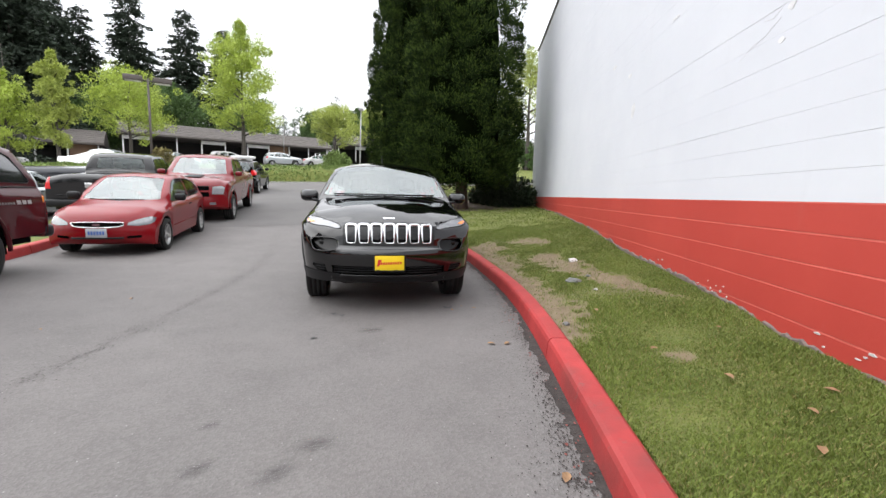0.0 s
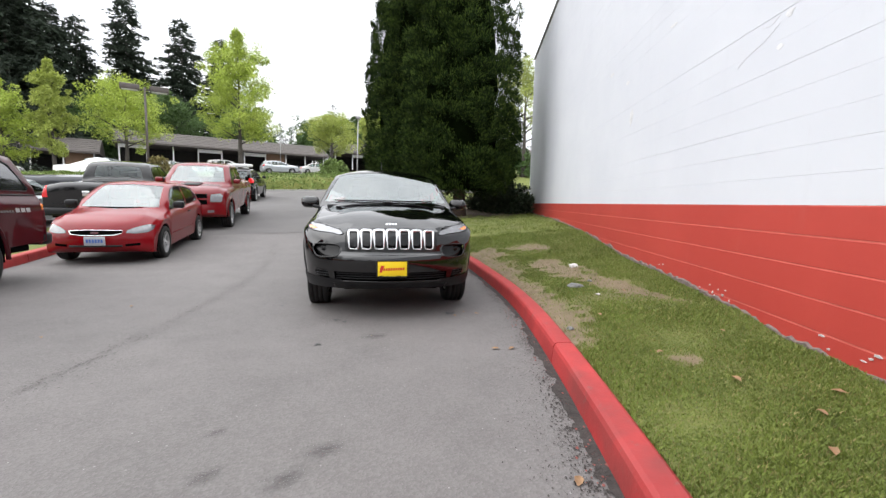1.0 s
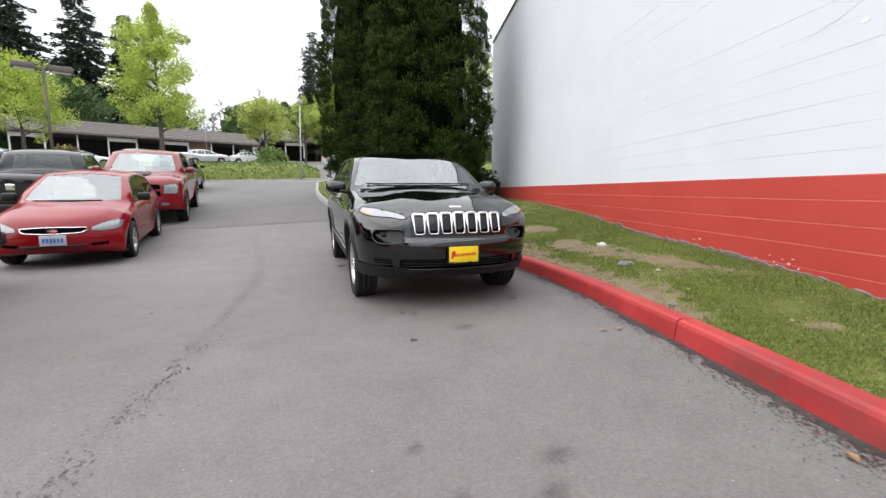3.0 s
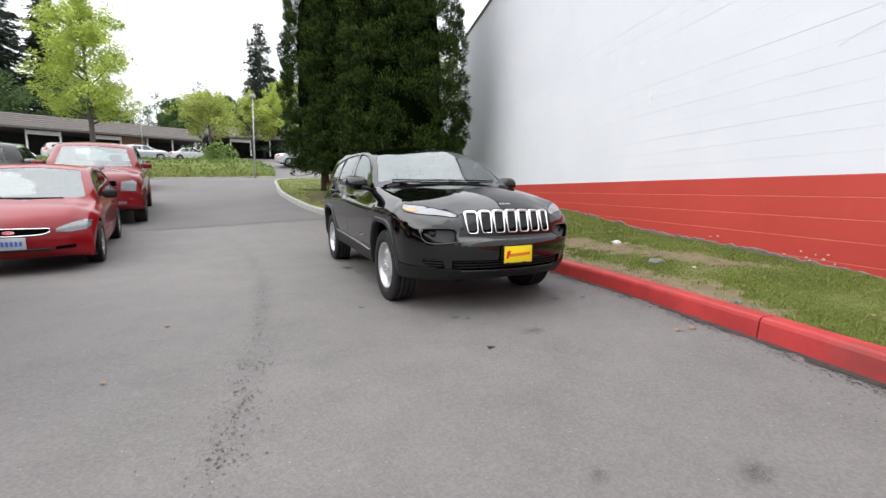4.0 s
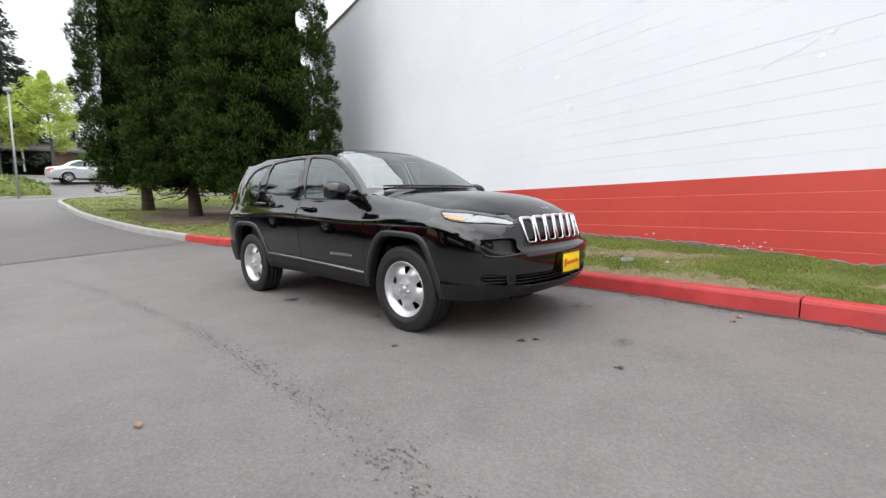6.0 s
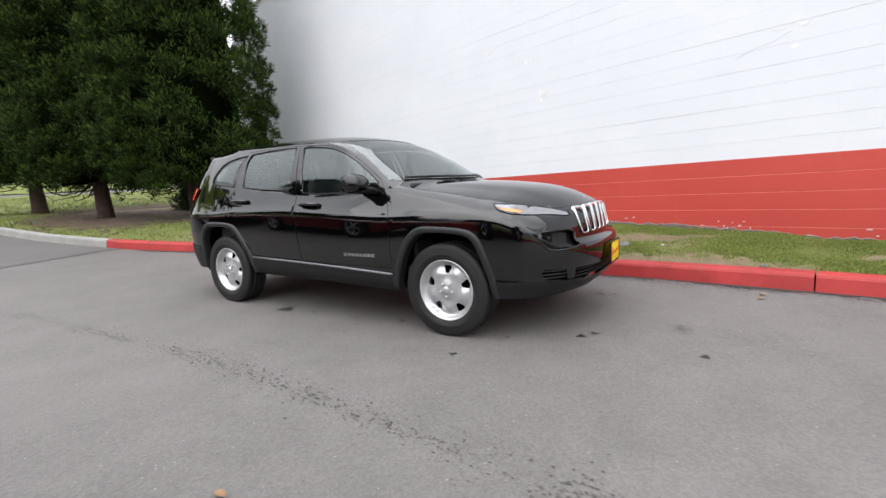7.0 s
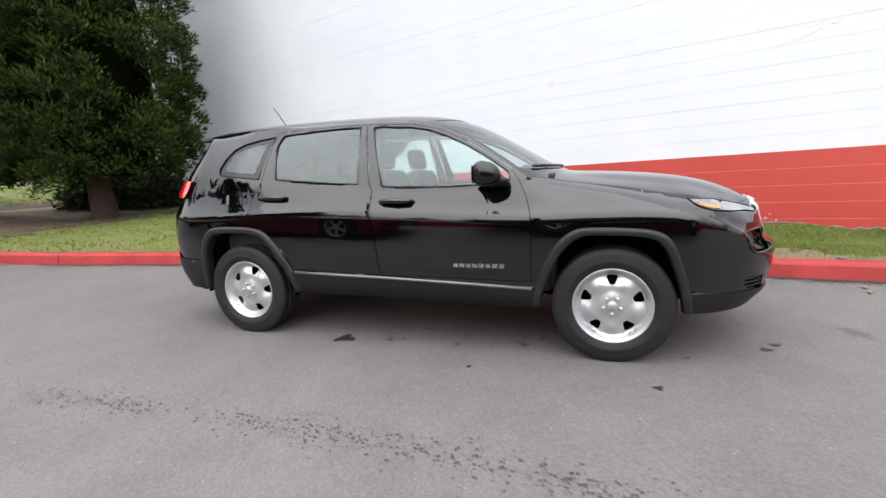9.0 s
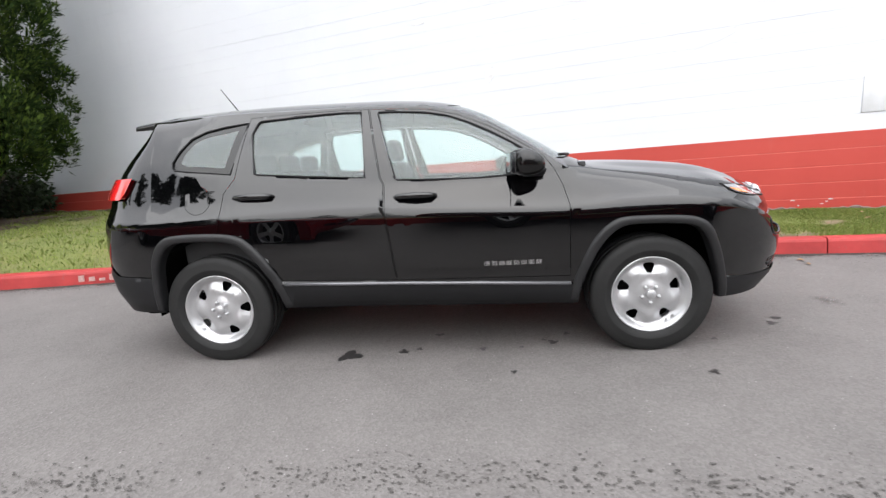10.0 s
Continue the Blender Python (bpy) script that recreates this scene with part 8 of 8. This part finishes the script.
def fallen_leaf(x, y, z, r, turn, seed):
    b = bmesh.new()
    rnd = random.Random(seed)
    pts = [(-1, 0), (-0.5, 0.42), (0.1, 0.5), (0.6, 0.32), (1, 0), (0.6, -0.32), (0.1, -0.5), (-0.5, -0.42)]
    mid = [b.verts.new((r * t, 0, 0.006 + 0.2 * r * t * t)) for t in (-0.5, 0.1, 0.6)]
    vs = [b.verts.new((r * px, r * py, 0.006 + 0.35 * r * abs(py) * (1 + rnd.random()))) for px, py in pts]
    for q in ((0, 1, mid[0]), (1, 2, mid[1], mid[0]), (2, 3, mid[2], mid[1]), (3, 4, mid[2]), (4, 5, mid[2]), (5, 6, mid[1], mid[2]), (6, 7, mid[0], mid[1]), (7, 0, mid[0])):
        b.faces.new([vs[i] if isinstance(i, int) else i for i in q])
    ob = part("fallen_leaf", b, M_LEAF)
    ob.matrix_world = Matrix.Translation((x, y, z)) @ Matrix.Rotation(turn, 4, "Z")
    return tagged(ob, "dry brown fallen leaf lying curled", "leaf", "scattered fallen leaves")


rnd = random.Random(17)
for k, (x, y) in enumerate([(2.3, 2.67), (2.12, 3.04), (2.12, 2.36), (1.9, 3.5), (2.5, 3.9), (1.75, 4.4), (2.2, 5.2), (2.55, 2.9)]):
    fallen_leaf(x, y, lawn_z(x, y) + 0.02, rnd.uniform(0.022, 0.04), rnd.uniform(0, 6), k)
for k, (x, y) in enumerate([(0.69, 5.18), (0.55, 5.27), (0.98, 4.05), (0.85, 4.04), (1.13, 2.35), (0.46, 5.1), (-3.05, 5.0), (-2.95, 3.9)]):
    fallen_leaf(x, y, ground_z(x, y) + 0.003, rnd.uniform(0.022, 0.04), rnd.uniform(0, 6), 40 + k)


def stone(x, y, r, label, seed, material=M_STONE):
    b = bmesh.new()
    bmesh.ops.create_icosphere(b, subdivisions=2, radius=r)
    for v in b.verts:
        v.co *= 1 + 0.35 * noise.noise(v.co * (1.5 / r) + Vector((seed, 0, 0)))
        v.co.z *= 0.5
    ob = part("stone", b, material, smooth=False)
    ob.matrix_world = Matrix.Translation((x, y, lawn_z(x, y) + 0.012))
    return tagged(ob, label, "stone")


stone(1.80, 5.60, 0.085, "grey stone half sunk in the lawn", 2)
stone(2.02, 6.75, 0.07, "pale stone on the bare earth", 3, M_CHIP)
stone(2.02, 5.85, 0.03, "small pale stone on the lawn", 5)
stone(1.45, 4.13, 0.03, "small grey stone at the lawn edge", 6)
stone(1.95, 5.2, 0.02, "small pale stone on the lawn", 7, M_CHIP)


def covered_boat(m):
    root = thing("covered_boat", m, "boat on a trailer under a white tarpaulin", "boat")
    b = bmesh.new()
    rings = []
    for k in range(15):
        x = -3.0 + 6.0 * k / 14
        w = 1.15 * (1 - max(0, x / 3.0) ** 3) + 0.05
        h = 0.9 + 0.75 * math.exp(-((x + 0.4) / 1.3) ** 2)
        rings.append([b.verts.new((x, w * math.sin(t), 0.55 + h * math.cos(t) ** 0.8 + 0.04 * noise.noise((x * 2, t * 3, 0)))) for t in [-1.57 + 3.14 * i / 12 for i in range(13)]])
    for r, s in zip(rings, rings[1:]):
        for i in range(12):
            b.faces.new((r[i], r[i + 1], s[i + 1], s[i]))
    b.faces.new(rings[0])
    b.faces.new(rings[-1][::-1])
    bmesh.ops.recalc_face_normals(b, faces=b.faces[:])
    part("tarpaulin", b, M_WHITE, root, "white tarpaulin")
    b = bmesh.new()
    tube(b, [(-2.8, 0, 0.45), (3.9, 0, 0.45)], 0.06, 8)
    part("trailer_frame", b, M_GALV, root)
    for s in (-1, 1):
        b = bmesh.new()
        lathe(b, [(0.10, -0.09), (0.30, -0.10), (0.33, -0.06), (0.33, 0.06), (0.30, 0.10), (0.10, 0.09)], 20)
        w = part("trailer_wheel", b, M_RUBBER, root)
        w.matrix_basis = Matrix.Translation((-0.6, s * 0.95, 0.33))
    return root


covered_boat(at(-27.8, 32.6, 0.0, 42))

# faded white lettering on the kerb face, left as bars
M_FADED = mat("faded_white_paint", (0.42, 0.25, 0.23), 0.8, var=0.3, scale=40)
letters = thing("kerb_lettering", Matrix.Identity(4), "faded white lettering bars on the red kerb", "lettering")
for k in range(8):
    y = 11.36 - 0.085 * k
    x, x2 = kerb_x(y), kerb_x(y - 0.05)
    z = ground_z(x, y)
    nx, ny = -0.9, -0.43
    v = [(x + nx * 0.002, y + ny * 0.002, z + 0.035), (x2 + nx * 0.002, y - 0.05 + ny * 0.002, z + 0.035), (x2 + 0.008 + nx * 0.004, y - 0.05 + ny * 0.004, z + 0.105 - 0.02 * (k % 3)), (x + 0.008 + nx * 0.004, y + ny * 0.004, z + 0.105 - 0.02 * (k % 3))]
    raw("letter_bar", v, [(0, 1, 2, 3)], M_FADED, letters, False)

# green strip across the side road behind the lawn corner
sv, sf = [], []
xs = [-4 + 1.5 * i for i in range(26)]
for x in xs:
    for y, h in ((35.0, 0.08), (38, 0.25), (44, 0.6), (56, 0.9)):
        sv.append((x, y + 0.12 * x, ground_z(x, y + 0.12 * x) + h + 0.08 * noise.noise((x, y, 0))))
for i in range(len(xs) - 1):
    for k in range(3):
        sf.append((i * 4 + k, (i + 1) * 4 + k, (i + 1) * 4 + k + 1, i * 4 + k + 1))
tagged(raw("far_lawn", sv, sf, M_SOIL), "green lawn across the side road", "lawn", kind="structure")
for k, (x, y, w, hgt) in enumerate([(0.5, 41, 4.5, 2.4), (4.5, 41.5, 5, 2.8), (9.0, 43, 5, 2.4), (-2.5, 42.5, 3.0, 1.8), (13.5, 44, 5, 2.8), (-6.0, 47.0, 3.0, 1.8)]):
    shrub("shrub", at(x, y, 0.4), "rounded green shrub across the side road", (w, 3.0, hgt), M_BROAD, 150 + k, 120, 40, 0.22)

# newer, darker asphalt beyond a straight seam
M_NEWER = mat("darker_newer_asphalt", (0.106, 0.099, 0.096), 0.8, var=0.14, scale=0.8, fine=90, bump=0.4, dist=0.003)
nv, nf = [], []
xs = [-12.5 + 0.5 * i for i in range(31)]
for x in xs:
    y0 = 13.35 + 0.42 * (x + 2.2) if x < -2.2 else 13.35
    for k in range(37):
        y = y0 + (30.9 - y0) * (k / 36) ** 1.2
        nv.append((x, y, ground_z(x, y) + 0.009))
for i in range(len(xs) - 1):
    for k in range(36):
        nf.append((i * 37 + k, (i + 1) * 37 + k, (i + 1) * 37 + k + 1, i * 37 + k + 1))
tagged(raw("road_newer", nv, nf, M_NEWER), "smoother darker asphalt beyond a straight seam", "asphalt", kind="structure")
